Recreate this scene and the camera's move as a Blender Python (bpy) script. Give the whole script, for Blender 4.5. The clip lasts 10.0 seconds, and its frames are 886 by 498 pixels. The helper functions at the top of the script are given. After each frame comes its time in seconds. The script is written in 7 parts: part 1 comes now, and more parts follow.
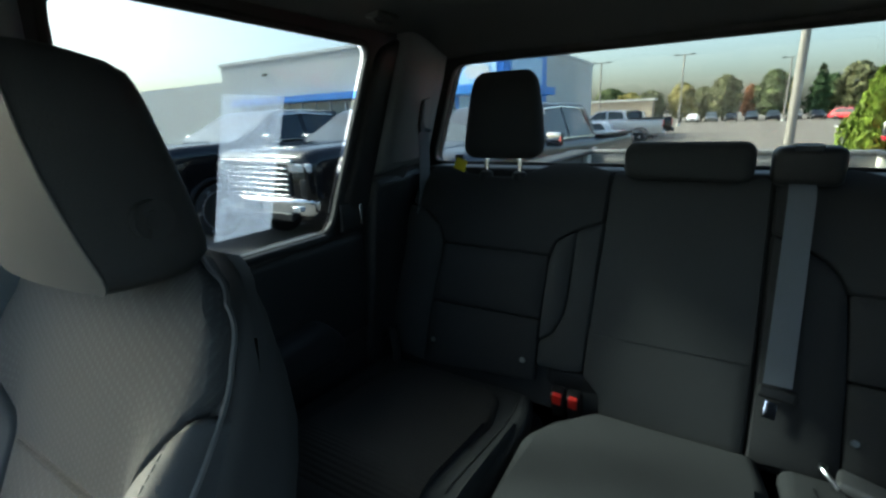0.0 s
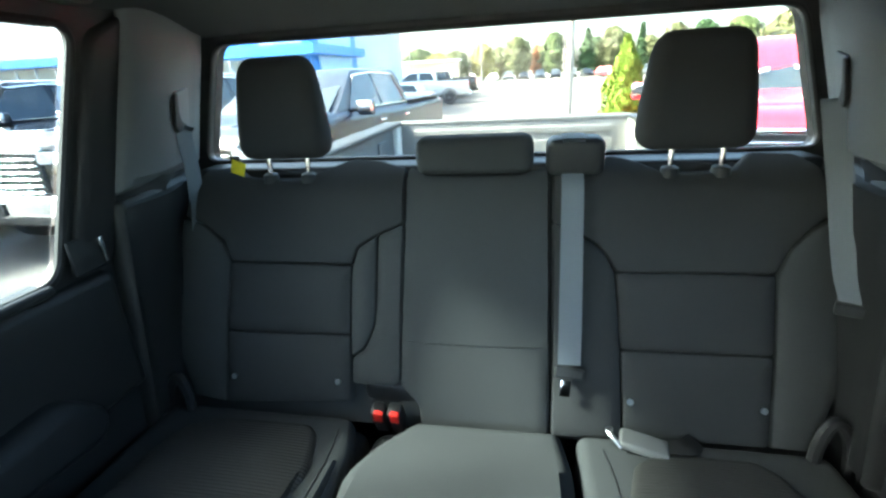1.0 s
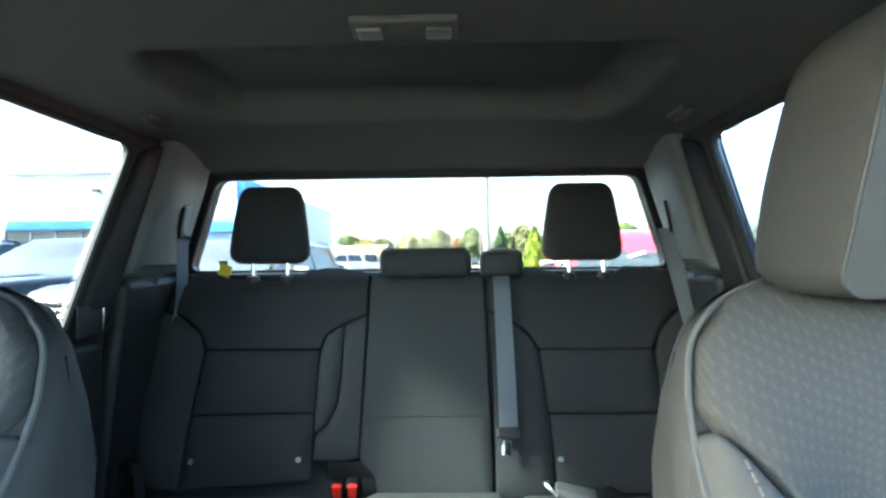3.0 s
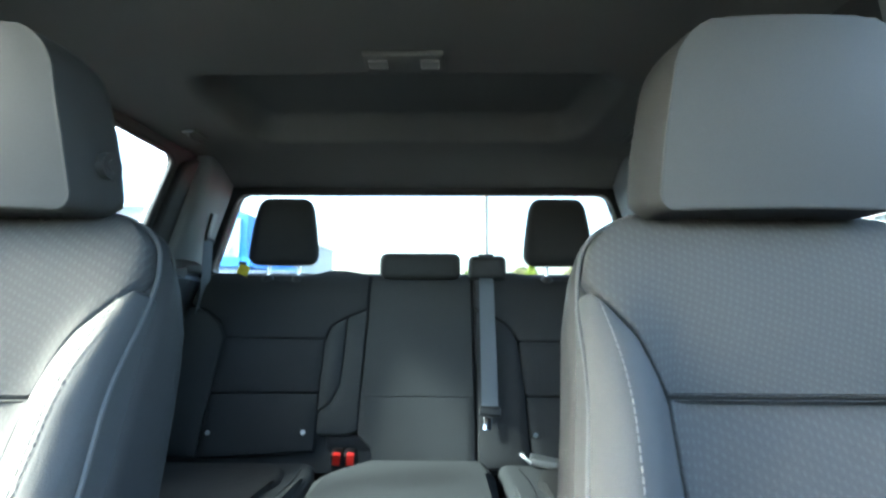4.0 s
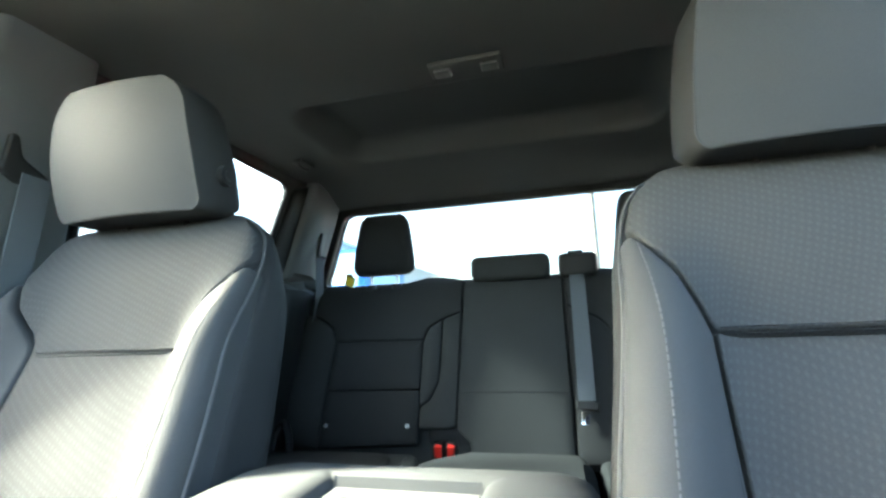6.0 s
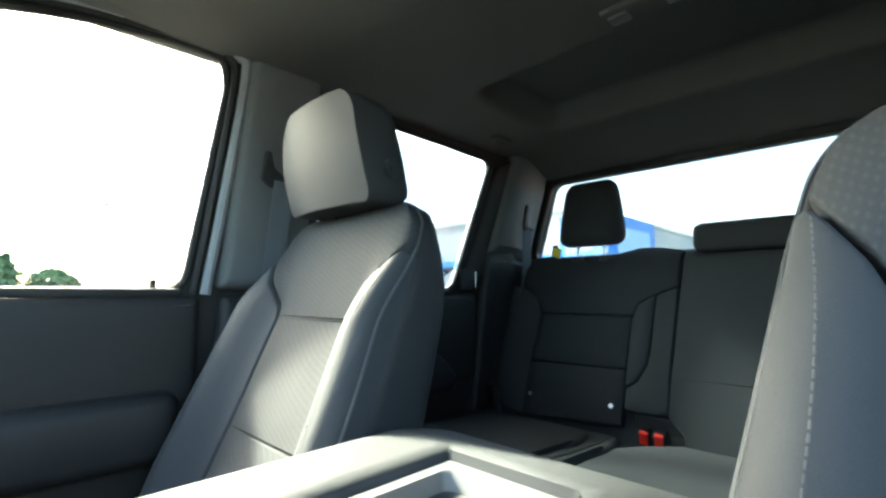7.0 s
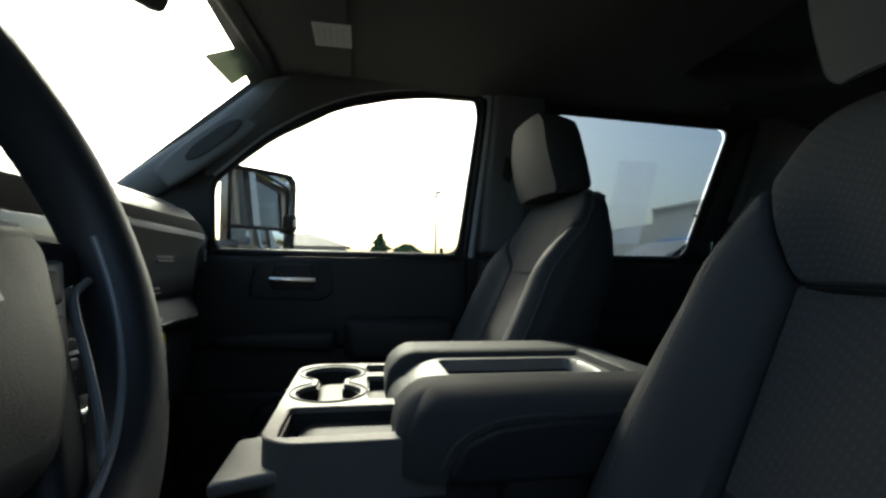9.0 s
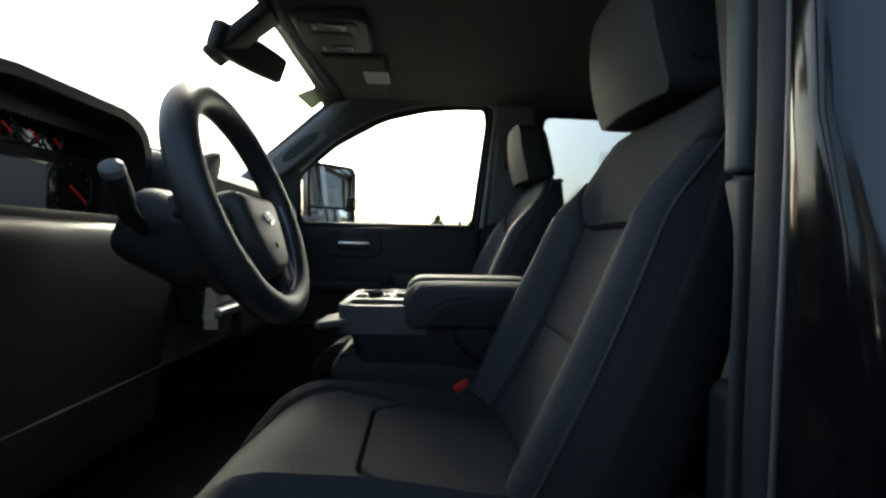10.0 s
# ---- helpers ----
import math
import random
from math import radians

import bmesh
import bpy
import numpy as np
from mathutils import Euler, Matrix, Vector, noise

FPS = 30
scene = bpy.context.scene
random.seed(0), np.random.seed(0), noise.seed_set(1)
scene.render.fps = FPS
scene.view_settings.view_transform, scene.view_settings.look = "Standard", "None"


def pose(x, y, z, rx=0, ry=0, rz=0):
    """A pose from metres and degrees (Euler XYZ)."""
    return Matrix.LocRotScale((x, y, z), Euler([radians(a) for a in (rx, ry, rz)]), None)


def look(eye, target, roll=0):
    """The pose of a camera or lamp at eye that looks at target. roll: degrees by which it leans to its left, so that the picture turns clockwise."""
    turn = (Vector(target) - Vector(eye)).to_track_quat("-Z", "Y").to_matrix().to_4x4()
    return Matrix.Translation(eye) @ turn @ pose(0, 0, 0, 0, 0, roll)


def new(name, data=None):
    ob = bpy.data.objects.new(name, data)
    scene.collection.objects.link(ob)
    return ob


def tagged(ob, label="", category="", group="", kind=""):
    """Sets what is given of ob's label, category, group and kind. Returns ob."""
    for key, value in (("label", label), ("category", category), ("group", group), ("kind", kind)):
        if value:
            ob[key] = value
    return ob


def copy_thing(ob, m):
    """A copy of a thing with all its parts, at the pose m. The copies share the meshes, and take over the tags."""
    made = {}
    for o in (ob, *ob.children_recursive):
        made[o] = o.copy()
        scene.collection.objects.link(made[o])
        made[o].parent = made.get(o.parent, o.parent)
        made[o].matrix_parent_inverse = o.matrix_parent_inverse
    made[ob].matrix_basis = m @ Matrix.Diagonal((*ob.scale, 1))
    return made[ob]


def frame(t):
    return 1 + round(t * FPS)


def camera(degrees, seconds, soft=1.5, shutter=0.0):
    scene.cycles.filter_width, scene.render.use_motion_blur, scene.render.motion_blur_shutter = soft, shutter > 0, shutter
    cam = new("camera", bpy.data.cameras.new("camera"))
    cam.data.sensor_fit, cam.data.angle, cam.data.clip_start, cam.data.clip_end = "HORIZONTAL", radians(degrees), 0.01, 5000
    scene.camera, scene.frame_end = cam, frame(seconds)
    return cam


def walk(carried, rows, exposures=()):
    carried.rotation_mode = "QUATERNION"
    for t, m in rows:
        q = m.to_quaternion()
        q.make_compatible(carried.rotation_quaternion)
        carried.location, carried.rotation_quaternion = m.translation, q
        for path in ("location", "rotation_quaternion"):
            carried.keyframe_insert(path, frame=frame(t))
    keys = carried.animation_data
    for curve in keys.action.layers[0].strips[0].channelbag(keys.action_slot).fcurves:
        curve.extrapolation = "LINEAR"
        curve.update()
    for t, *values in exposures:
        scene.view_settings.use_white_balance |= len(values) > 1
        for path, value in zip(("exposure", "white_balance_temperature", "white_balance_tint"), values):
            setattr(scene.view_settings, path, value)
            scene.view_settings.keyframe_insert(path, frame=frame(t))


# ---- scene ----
# World: x towards the driver's side, y towards the tailgate, z up from the asphalt.
cam = camera(87.6, 10.0, soft=2.6)
PATH = [
    (0, (0.09, -1.217, 1.728), (-0.929, 0.416, 1.195), -2.0),
    (0.5, (0.115, -1.088, 1.78), (-0.464, 0.71, 1.125), -2.2),
    (1, (0.124, -1.061, 1.796), (-0.231, 0.776, 1.089), -3.2),
    (1.5, (0.125, -1.061, 1.791), (-0.087, 0.802, 1.097), -3.6),
    (2, (0.113, -1.106, 1.766), (-0.007, 0.833, 1.29), -3.3),
    (2.5, (0.082, -1.241, 1.695), (0.019, 0.751, 1.53), -2.0),
    (3.8, (0.071, -1.522, 1.536), (0.058, 0.468, 1.728), 0.6),
    (4, (0.1, -1.553, 1.507), (0.073, 0.435, 1.724), 0.3),
    (4.5, (0.134, -1.603, 1.457), (0.069, 0.38, 1.709), -0.1),
    (5, (0.144, -1.619, 1.441), (0.035, 0.355, 1.74), -0.6),
    (5.2, (0.148, -1.618, 1.436), (0.021, 0.353, 1.751), -0.4),
    (6.3, (0.198, -1.571, 1.428), (-0.525, 0.267, 1.739), -2.0),
    (6.5, (0.222, -1.553, 1.434), (-0.681, 0.209, 1.719), -1.3),
    (7, (0.293, -1.514, 1.449), (-1.097, -0.09, 1.646), 0.0),
    (7.5, (0.365, -1.515, 1.459), (-1.385, -0.552, 1.561), 0.4),
    (8, (0.429, -1.509, 1.455), (-1.44, -0.799, 1.507), -0.0),
    (8.5, (0.517, -1.51, 1.422), (-1.412, -0.985, 1.466), 0.4),
    (9, (0.694, -1.508, 1.425), (-1.275, -1.164, 1.495), 1.1),
    (9.5, (0.957, -1.479, 1.39), (-1.031, -1.274, 1.45), 0.8),
    (10, (1.233, -1.424, 1.37), (-0.765, -1.33, 1.357), 1.1),
]
walk(cam, [(t, look(eye, target, roll)) for t, eye, target, roll in PATH],
     exposures=[(0.0, 3.08, 6350, -3), (0.5, 4.1, 6350, -3), (1.0, 5.27, 6350, -3), (1.7, 5.55, 6350, -3), (2.5, 5.32, 6350, -2), (4.5, 4.98, 5850, -1), (6.5, 4.8, 6500, -2), (7.5, 3.65, 6400, -3), (8.5, 2.15, 6400, -2), (9.0, 1.5, 6450, 0), (9.5, 1.35, 6475, 1), (10.0, 1.8, 6500, 3)])

# ---- sky and sun ----
SUN_AZ, SUN_EL = 190.5, 38.0          # degrees: azimuth counted from +x, height above the horizon
world = bpy.data.worlds.new("sky")
scene.world = world
world.use_nodes = True
wn = world.node_tree.nodes
sky = wn.new("ShaderNodeTexSky")
sky.sky_type = "NISHITA"
sky.sun_disc = False
sky.sun_elevation = radians(SUN_EL)
sky.sun_rotation = radians(90.0 - SUN_AZ)
sky.dust_density = 5.0
sky.air_density = 1.0
world.node_tree.links.new(sky.outputs[0], wn["Background"].inputs[0])
wn["Background"].inputs[1].default_value = 0.15
sun = new("sun", bpy.data.lights.new("sun", "SUN"))
sun.data.energy, sun.data.angle, sun.data.color = 3.0, radians(6.0), (1.0, 0.91, 0.77)
sd = Vector((math.cos(radians(SUN_EL)) * math.cos(radians(SUN_AZ)), math.cos(radians(SUN_EL)) * math.sin(radians(SUN_AZ)), math.sin(radians(SUN_EL))))
sun.matrix_world = look(sd * 40, (0, 0, 0))


# ---- materials ----
def mat(name, color, rough=0.6, metal=0.0, var=0.15, big=3.0, fine=120.0, bump=0.0, spec=0.5, coat=0.0, rvar=0.1, per_object=0.0, sheen=0.0):
    """A surface with two scales of colour variation, a little roughness wear and fine relief."""
    m = bpy.data.materials.new(name)
    m.use_nodes = True
    nt = m.node_tree
    N, K = nt.nodes, nt.links
    b = N["Principled BSDF"]
    tc = N.new("ShaderNodeTexCoord")
    n1, n2 = N.new("ShaderNodeTexNoise"), N.new("ShaderNodeTexNoise")
    n1.inputs["Scale"].default_value, n1.inputs["Detail"].default_value = big, 4.0
    n2.inputs["Scale"].default_value, n2.inputs["Detail"].default_value = fine, 3.0
    for n in (n1, n2):
        K.new(tc.outputs["Object"], n.inputs["Vector"])
    add = N.new("ShaderNodeMath")
    add.operation = "ADD"
    K.new(n1.outputs["Fac"], add.inputs[0])
    K.new(n2.outputs["Fac"], add.inputs[1])
    mr = N.new("ShaderNodeMapRange")
    mr.inputs["From Min"].default_value, mr.inputs["From Max"].default_value = 0.6, 1.4
    mr.inputs["To Min"].default_value, mr.inputs["To Max"].default_value = 1.0 - var, 1.0 + var
    K.new(add.outputs[0], mr.inputs["Value"])
    last = mr.outputs[0]
    if per_object:
        oi = N.new("ShaderNodeObjectInfo")
        m2 = N.new("ShaderNodeMapRange")
        m2.inputs["To Min"].default_value, m2.inputs["To Max"].default_value = 1.0 - per_object, 1.0 + per_object
        K.new(oi.outputs["Random"], m2.inputs["Value"])
        mu = N.new("ShaderNodeMath")
        mu.operation = "MULTIPLY"
        K.new(last, mu.inputs[0])
        K.new(m2.outputs[0], mu.inputs[1])
        last = mu.outputs[0]
    vm = N.new("ShaderNodeVectorMath")
    vm.operation = "SCALE"
    vm.inputs[0].default_value = color
    K.new(last, vm.inputs["Scale"])
    K.new(vm.outputs[0], b.inputs["Base Color"])
    rr = N.new("ShaderNodeMapRange")
    rr.inputs["To Min"].default_value, rr.inputs["To Max"].default_value = max(0.02, rough - rvar), min(1.0, rough + rvar)
    K.new(n1.outputs["Fac"], rr.inputs["Value"])
    K.new(rr.outputs[0], b.inputs["Roughness"])
    b.inputs["Metallic"].default_value = metal
    b.inputs["Specular IOR Level"].default_value = spec
    b.inputs["Coat Weight"].default_value = coat
    b.inputs["Coat Roughness"].default_value = 0.04
    if sheen:
        b.inputs["Sheen Weight"].default_value = sheen
        b.inputs["Sheen Roughness"].default_value = 0.5
    if bump:
        bp = N.new("ShaderNodeBump")
        bp.inputs["Strength"].default_value, bp.inputs["Distance"].default_value = bump, 0.001
        K.new(n2.outputs["Fac"], bp.inputs["Height"])
        K.new(bp.outputs[0], b.inputs["Normal"])
    return m


def woven(name, color, pitch=0.006, depth=0.6, rough=0.85, var=0.15, dots=0.35):
    """Seat cloth with rows of small embossed dashes."""
    m = mat(name, color, rough, 0.0, var, 2.5, 500.0, 0.3, spec=0.14)
    nt = m.node_tree
    N, K = nt.nodes, nt.links
    b = N["Principled BSDF"]
    tc = N.new("ShaderNodeTexCoord")
    sx = N.new("ShaderNodeSeparateXYZ")
    K.new(tc.outputs["Object"], sx.inputs[0])

    def op(kind, a, c):
        n = N.new("ShaderNodeMath")
        n.operation = kind
        for k, v in enumerate((a, c)):
            if v is None:
                continue
            if isinstance(v, (int, float)):
                n.inputs[k].default_value = v
            else:
                K.new(v, n.inputs[k])
        return n.outputs[0]

    k = math.tau / pitch
    zy = op("ADD", sx.outputs["Z"], op("MULTIPLY", sx.outputs["Y"], -0.6))
    a = op("SINE", op("MULTIPLY", op("ADD", sx.outputs["X"], op("MULTIPLY", zy, 0.5)), k), None)
    c = op("SINE", op("MULTIPLY", op("SUBTRACT", zy, op("MULTIPLY", sx.outputs["X"], 0.5)), k), None)
    h = op("MAXIMUM", op("MULTIPLY", a, c), 0.0)
    bp = N.new("ShaderNodeBump")
    bp.inputs["Strength"].default_value, bp.inputs["Distance"].default_value = depth, 0.0015
    K.new(h, bp.inputs["Height"])
    old = b.inputs["Normal"].links[0].from_node
    K.new(old.outputs[0], bp.inputs["Normal"])
    K.new(bp.outputs[0], b.inputs["Normal"])
    base = b.inputs["Base Color"].links[0].from_socket
    sc = N.new("ShaderNodeVectorMath")
    sc.operation = "SCALE"
    K.new(base, sc.inputs[0])
    K.new(op("ADD", op("MULTIPLY", h, dots), 1.0 - dots * 0.3), sc.inputs["Scale"])
    K.new(sc.outputs[0], b.inputs["Base Color"])
    return m


def ribbed(name, color, pitch=0.004):
    m = mat(name, color, 0.8, 0.0, 0.12, 2.5, 300.0, 0.2, spec=0.3)
    N, K = m.node_tree.nodes, m.node_tree.links
    tc = N.new("ShaderNodeTexCoord")
    w = N.new("ShaderNodeTexWave")
    w.inputs["Scale"].default_value = 1.0 / pitch / 20.0 * math.tau / 2
    w.bands_direction = "Y"
    K.new(tc.outputs["Object"], w.inputs["Vector"])
    bp = N.new("ShaderNodeBump")
    bp.inputs["Strength"].default_value, bp.inputs["Distance"].default_value = 0.6, 0.0015
    K.new(w.outputs["Fac"], bp.inputs["Height"])
    K.new(bp.outputs[0], N["Principled BSDF"].inputs["Normal"])
    return m


def glass(name, tint, rough=0.0):
    """A thin pane: tinted see-through with a Fresnel gloss."""
    m = bpy.data.materials.new(name)
    m.use_nodes = True
    N, K = m.node_tree.nodes, m.node_tree.links
    N.remove(N["Principled BSDF"])
    tr, gl, mx, fr = N.new("ShaderNodeBsdfTransparent"), N.new("ShaderNodeBsdfGlossy"), N.new("ShaderNodeMixShader"), N.new("ShaderNodeLayerWeight")
    pw, ad = N.new("ShaderNodeMath"), N.new("ShaderNodeMath")
    pw.operation, ad.operation = "POWER", "MULTIPLY_ADD"
    pw.inputs[1].default_value, ad.inputs[1].default_value, ad.inputs[2].default_value = 5.0, 0.5, 0.025
    tr.inputs[0].default_value = (*tint, 1)
    gl.inputs["Roughness"].default_value = rough
    fr.inputs["Blend"].default_value = 0.5
    K.new(fr.outputs["Facing"], pw.inputs[0])
    K.new(pw.outputs[0], ad.inputs[0])
    K.new(ad.outputs[0], mx.inputs[0])
    K.new(tr.outputs[0], mx.inputs[1])
    K.new(gl.outputs[0], mx.inputs[2])
    K.new(mx.outputs[0], N["Material Output"].inputs[0])
    return m


def sheer(name, color, alpha):
    """Paper or film that lets part of the daylight through."""
    m = bpy.data.materials.new(name)
    m.use_nodes = True
    N, K = m.node_tree.nodes, m.node_tree.links
    N.remove(N["Principled BSDF"])
    df, tl, tr = N.new("ShaderNodeBsdfDiffuse"), N.new("ShaderNodeBsdfTranslucent"), N.new("ShaderNodeBsdfTransparent")
    m1, m2 = N.new("ShaderNodeMixShader"), N.new("ShaderNodeMixShader")
    df.inputs[0].default_value = (*color, 1)
    tl.inputs[0].default_value = (*color, 1)
    m1.inputs[0].default_value = 0.6
    ns = N.new("ShaderNodeTexNoise")
    ns.inputs["Scale"].default_value = 6.0
    mr = N.new("ShaderNodeMapRange")
    mr.inputs["To Min"].default_value, mr.inputs["To Max"].default_value = alpha - 0.12, alpha + 0.12
    K.new(ns.outputs["Fac"], mr.inputs["Value"])
    K.new(mr.outputs[0], m2.inputs[0])
    K.new(df.outputs[0], m1.inputs[1])
    K.new(tl.outputs[0], m1.inputs[2])
    K.new(m1.outputs[0], m2.inputs[1])
    K.new(tr.outputs[0], m2.inputs[2])
    K.new(m2.outputs[0], N["Material Output"].inputs[0])
    return m


def glow(name, color, power):
    m = bpy.data.materials.new(name)
    m.use_nodes = True
    b = m.node_tree.nodes["Principled BSDF"]
    b.inputs["Base Color"].default_value = (*color, 1)
    b.inputs["Emission Color"].default_value = (*color, 1)
    b.inputs["Emission Strength"].default_value = power
    return m


CLOTH = mat("seat cloth", (0.046, 0.048, 0.048), 0.92, 0, 0.15, 3, 600, 0.35, spec=0.12)
CLOTH_DARK = mat("dark seat cloth", (0.036, 0.037, 0.0375), 0.92, 0, 0.15, 3, 600, 0.35, spec=0.12)
CLOTH_DOT = woven("dashed seat cloth", (0.050, 0.052, 0.054), pitch=0.0105, depth=0.22, dots=0.2)
CLOTH_RIB = ribbed("ribbed seat cloth", (0.030, 0.029, 0.027))
VINYL = mat("grey vinyl", (0.050, 0.053, 0.056), 0.68, 0, 0.10, 3, 700, 0.3, spec=0.2)
VINYL_MID = mat("dark grey vinyl", (0.030, 0.031, 0.032), 0.66, 0, 0.10, 3, 700, 0.3, spec=0.2)
VINYL_DARK = mat("charcoal vinyl", (0.017, 0.018, 0.020), 0.55, 0, 0.1, 3, 700, 0.25, spec=0.4)
THREAD = mat("pale grey thread", (0.08, 0.084, 0.088), 0.8, 0, 0.1)
PIPING = mat("grey piping", (0.06, 0.063, 0.066), 0.6, 0, 0.1)
LINER = mat("headliner cloth", (0.082, 0.083, 0.079), 0.95, 0, 0.1, 2, 900, 0.3, spec=0.15)
TRIM_PALE = mat("pale grey pillar trim", (0.118, 0.127, 0.131), 0.6, 0, 0.06, 2, 700, 0.2, spec=0.4)
TRIM_DARK = mat("charcoal trim plastic", (0.018, 0.0185, 0.019), 0.55, 0, 0.12, 4, 800, 0.35, spec=0.4)
TRIM_BLACK = mat("black trim plastic", (0.012, 0.012, 0.013), 0.5, 0, 0.15, 4, 800, 0.3, spec=0.4)
TRIM_GREY = mat("grey console plastic", (0.12, 0.122, 0.12), 0.4, 0, 0.06, 3, 900, 0.2, spec=0.5)
RUBBER = mat("black rubber", (0.012, 0.012, 0.012), 0.7, 0, 0.15, 5, 200, 0.1)
CARPET = mat("black carpet", (0.02, 0.02, 0.02), 1.0, 0, 0.4, 6, 400, 0.8, spec=0.1)
BELT = mat("grey seat belt webbing", (0.12, 0.135, 0.15), 0.75, 0, 0.1, 4, 900, 0.4, spec=0.3)
CHROME = mat("chrome", (0.75, 0.75, 0.76), 0.12, 1.0, 0.03, 5, 50, 0, rvar=0.05)
SATIN = mat("satin silver", (0.45, 0.46, 0.47), 0.3, 1.0, 0.05)
RED = mat("red plastic", (0.75, 0.03, 0.02), 0.4, 0, 0.08)
YELLOW = mat("yellow tag", (0.75, 0.62, 0.02), 0.6, 0, 0.1)
PAPER = mat("white paper", (0.75, 0.75, 0.72), 0.9, 0, 0.05)
LABEL = mat("grey label", (0.42, 0.42, 0.4), 0.8, 0, 0.1)
INK = mat("grey print", (0.36, 0.36, 0.345), 0.8, 0, 0.1)
BLACK_PAINT = mat("black car paint", (0.006, 0.006, 0.007), 0.12, 0, 0.2, 2, 60, 0, spec=0.45, rvar=0.05)
MIRROR = mat("mirror silver", (0.85, 0.87, 0.88), 0.02, 1.0, 0.02, rvar=0.0)
SCREEN = mat("dark instrument glass", (0.01, 0.01, 0.012), 0.1, 0, 0.1, coat=0.5)
NEEDLE = glow("lit red needle", (0.6, 0.02, 0.015), 0.022)
CLEAR = glass("clear glass", (0.94, 0.96, 0.95))
TINTED = glass("privacy glass", (0.38, 0.42, 0.45))
REARGLASS = glass("tinted rear glass", (0.50, 0.525, 0.525))
LENS = mat("clear lamp lens", (0.5, 0.5, 0.48), 0.2, 0, 0.1)
FILM = sheer("translucent bluish film", (0.55, 0.62, 0.78), 0.76)


# ---- shaping ----
def finish(bm, name, material, smooth=True):
    bmesh.ops.recalc_face_normals(bm, faces=bm.faces)
    me = bpy.data.meshes.new(name)
    bm.to_mesh(me)
    bm.free()
    if material is not None:
        me.materials.append(material)
    if smooth:
        me.polygons.foreach_set("use_smooth", [True] * len(me.polygons))
        me.set_sharp_from_angle(angle=radians(42))
    return me


def thing(name, label, category, base=(0, 0, 0), group="", kind=""):
    ob = new(name)
    ob.location = base
    return tagged(ob, label, category, group, kind)


def base_of(ob):
    while ob.parent is not None:
        ob = ob.parent
    return ob.location


def part(name, bm, material, parent, label="", smooth=True, local=False):
    """One mesh under a thing or a part; shaped in world places unless local."""
    if not local:
        bmesh.ops.translate(bm, verts=bm.verts, vec=-base_of(parent))
    ob = new(name, finish(bm, name, material, smooth))
    ob.parent = parent
    return tagged(ob, label)


def solid(name, bm, material, label, category, kind="structure", smooth=True, group=""):
    return tagged(new(name, finish(bm, name, material, smooth)), label, category, group, kind)


def samples(l, r, n):
    s = [0.0, 0.12, 0.35, 0.65, 1.0]
    a = [-l + r * k for k in s]
    for i in range(1, n + 1):
        a.append(-l + r + (2 * l - 2 * r) * i / (n + 1))
    a += [l - r * k for k in reversed(s)]
    return a


def rbox(center, size, r, n=(0, 0, 0), fn=None, turn=None, bm=None):
    """A box with rounded edges; fn bends it in its own frame, turn is a pose."""
    bm = bm or bmesh.new()
    h = [max(s / 2, 1e-4) for s in size]
    r = min(r, min(h) * 0.98)
    ax = [samples(h[i], r, n[i]) for i in range(3)]
    m = (Matrix.Translation(center) @ turn) if turn is not None else Matrix.Translation(center)
    cache = {}

    def vert(i, j, k):
        key = (i, j, k)
        if key not in cache:
            p = Vector((ax[0][i], ax[1][j], ax[2][k]))
            q = Vector([max(-h[a] + r, min(h[a] - r, p[a])) for a in range(3)])
            d = p - q
            p = q + d.normalized() * r if d.length > 1e-9 else q
            if fn:
                p = fn(p)
            cache[key] = bm.verts.new(m @ p)
        return cache[key]

    L = [len(a) for a in ax]
    for a in range(3):
        b, c = (a + 1) % 3, (a + 2) % 3
        for side in (0, L[a] - 1):
            for i in range(L[b] - 1):
                for j in range(L[c] - 1):
                    q = []
                    for di, dj in ((0, 0), (1, 0), (1, 1), (0, 1)):
                        k = [0, 0, 0]
                        k[a], k[b], k[c] = side, i + di, j + dj
                        q.append(vert(*k))
                    bm.faces.new(q if side else q[::-1])
    return bm


def box(lo, hi, bm=None):
    bm = bm or bmesh.new()
    v = [bm.verts.new((x, y, z)) for x in (lo[0], hi[0]) for y in (lo[1], hi[1]) for z in (lo[2], hi[2])]
    for f in ((0, 1, 3, 2), (4, 6, 7, 5), (0, 4, 5, 1), (2, 3, 7, 6), (0, 2, 6, 4), (1, 5, 7, 3)):
        bm.faces.new([v[i] for i in f])
    return bm


def round_poly(pts, r, n=4):
    """A polygon's corners cut by arcs of about r."""
    out = []
    P = [Vector(p) for p in pts]
    for i, p in enumerate(P):
        a, b = P[i - 1] - p, P[(i + 1) % len(P)] - p
        d = min(r, a.length * 0.45, b.length * 0.45)
        s, e = p + a.normalized() * d, p + b.normalized() * d
        for k in range(n + 1):
            t = k / n
            out.append((1 - t) ** 2 * s + 2 * t * (1 - t) * p + t * t * e)
    return out


def area2(P):
    return sum(P[i - 1].x * P[i].y - P[i].x * P[i - 1].y for i in range(len(P)))


def dist_poly(q, P):
    best = 1e9
    for i in range(len(P)):
        a, b = P[i - 1], P[i]
        d = b - a
        t = max(0.0, min(1.0, (q - a).dot(d) / max(d.length_squared, 1e-12)))
        best = min(best, (q - a - d * t).length)
    return best


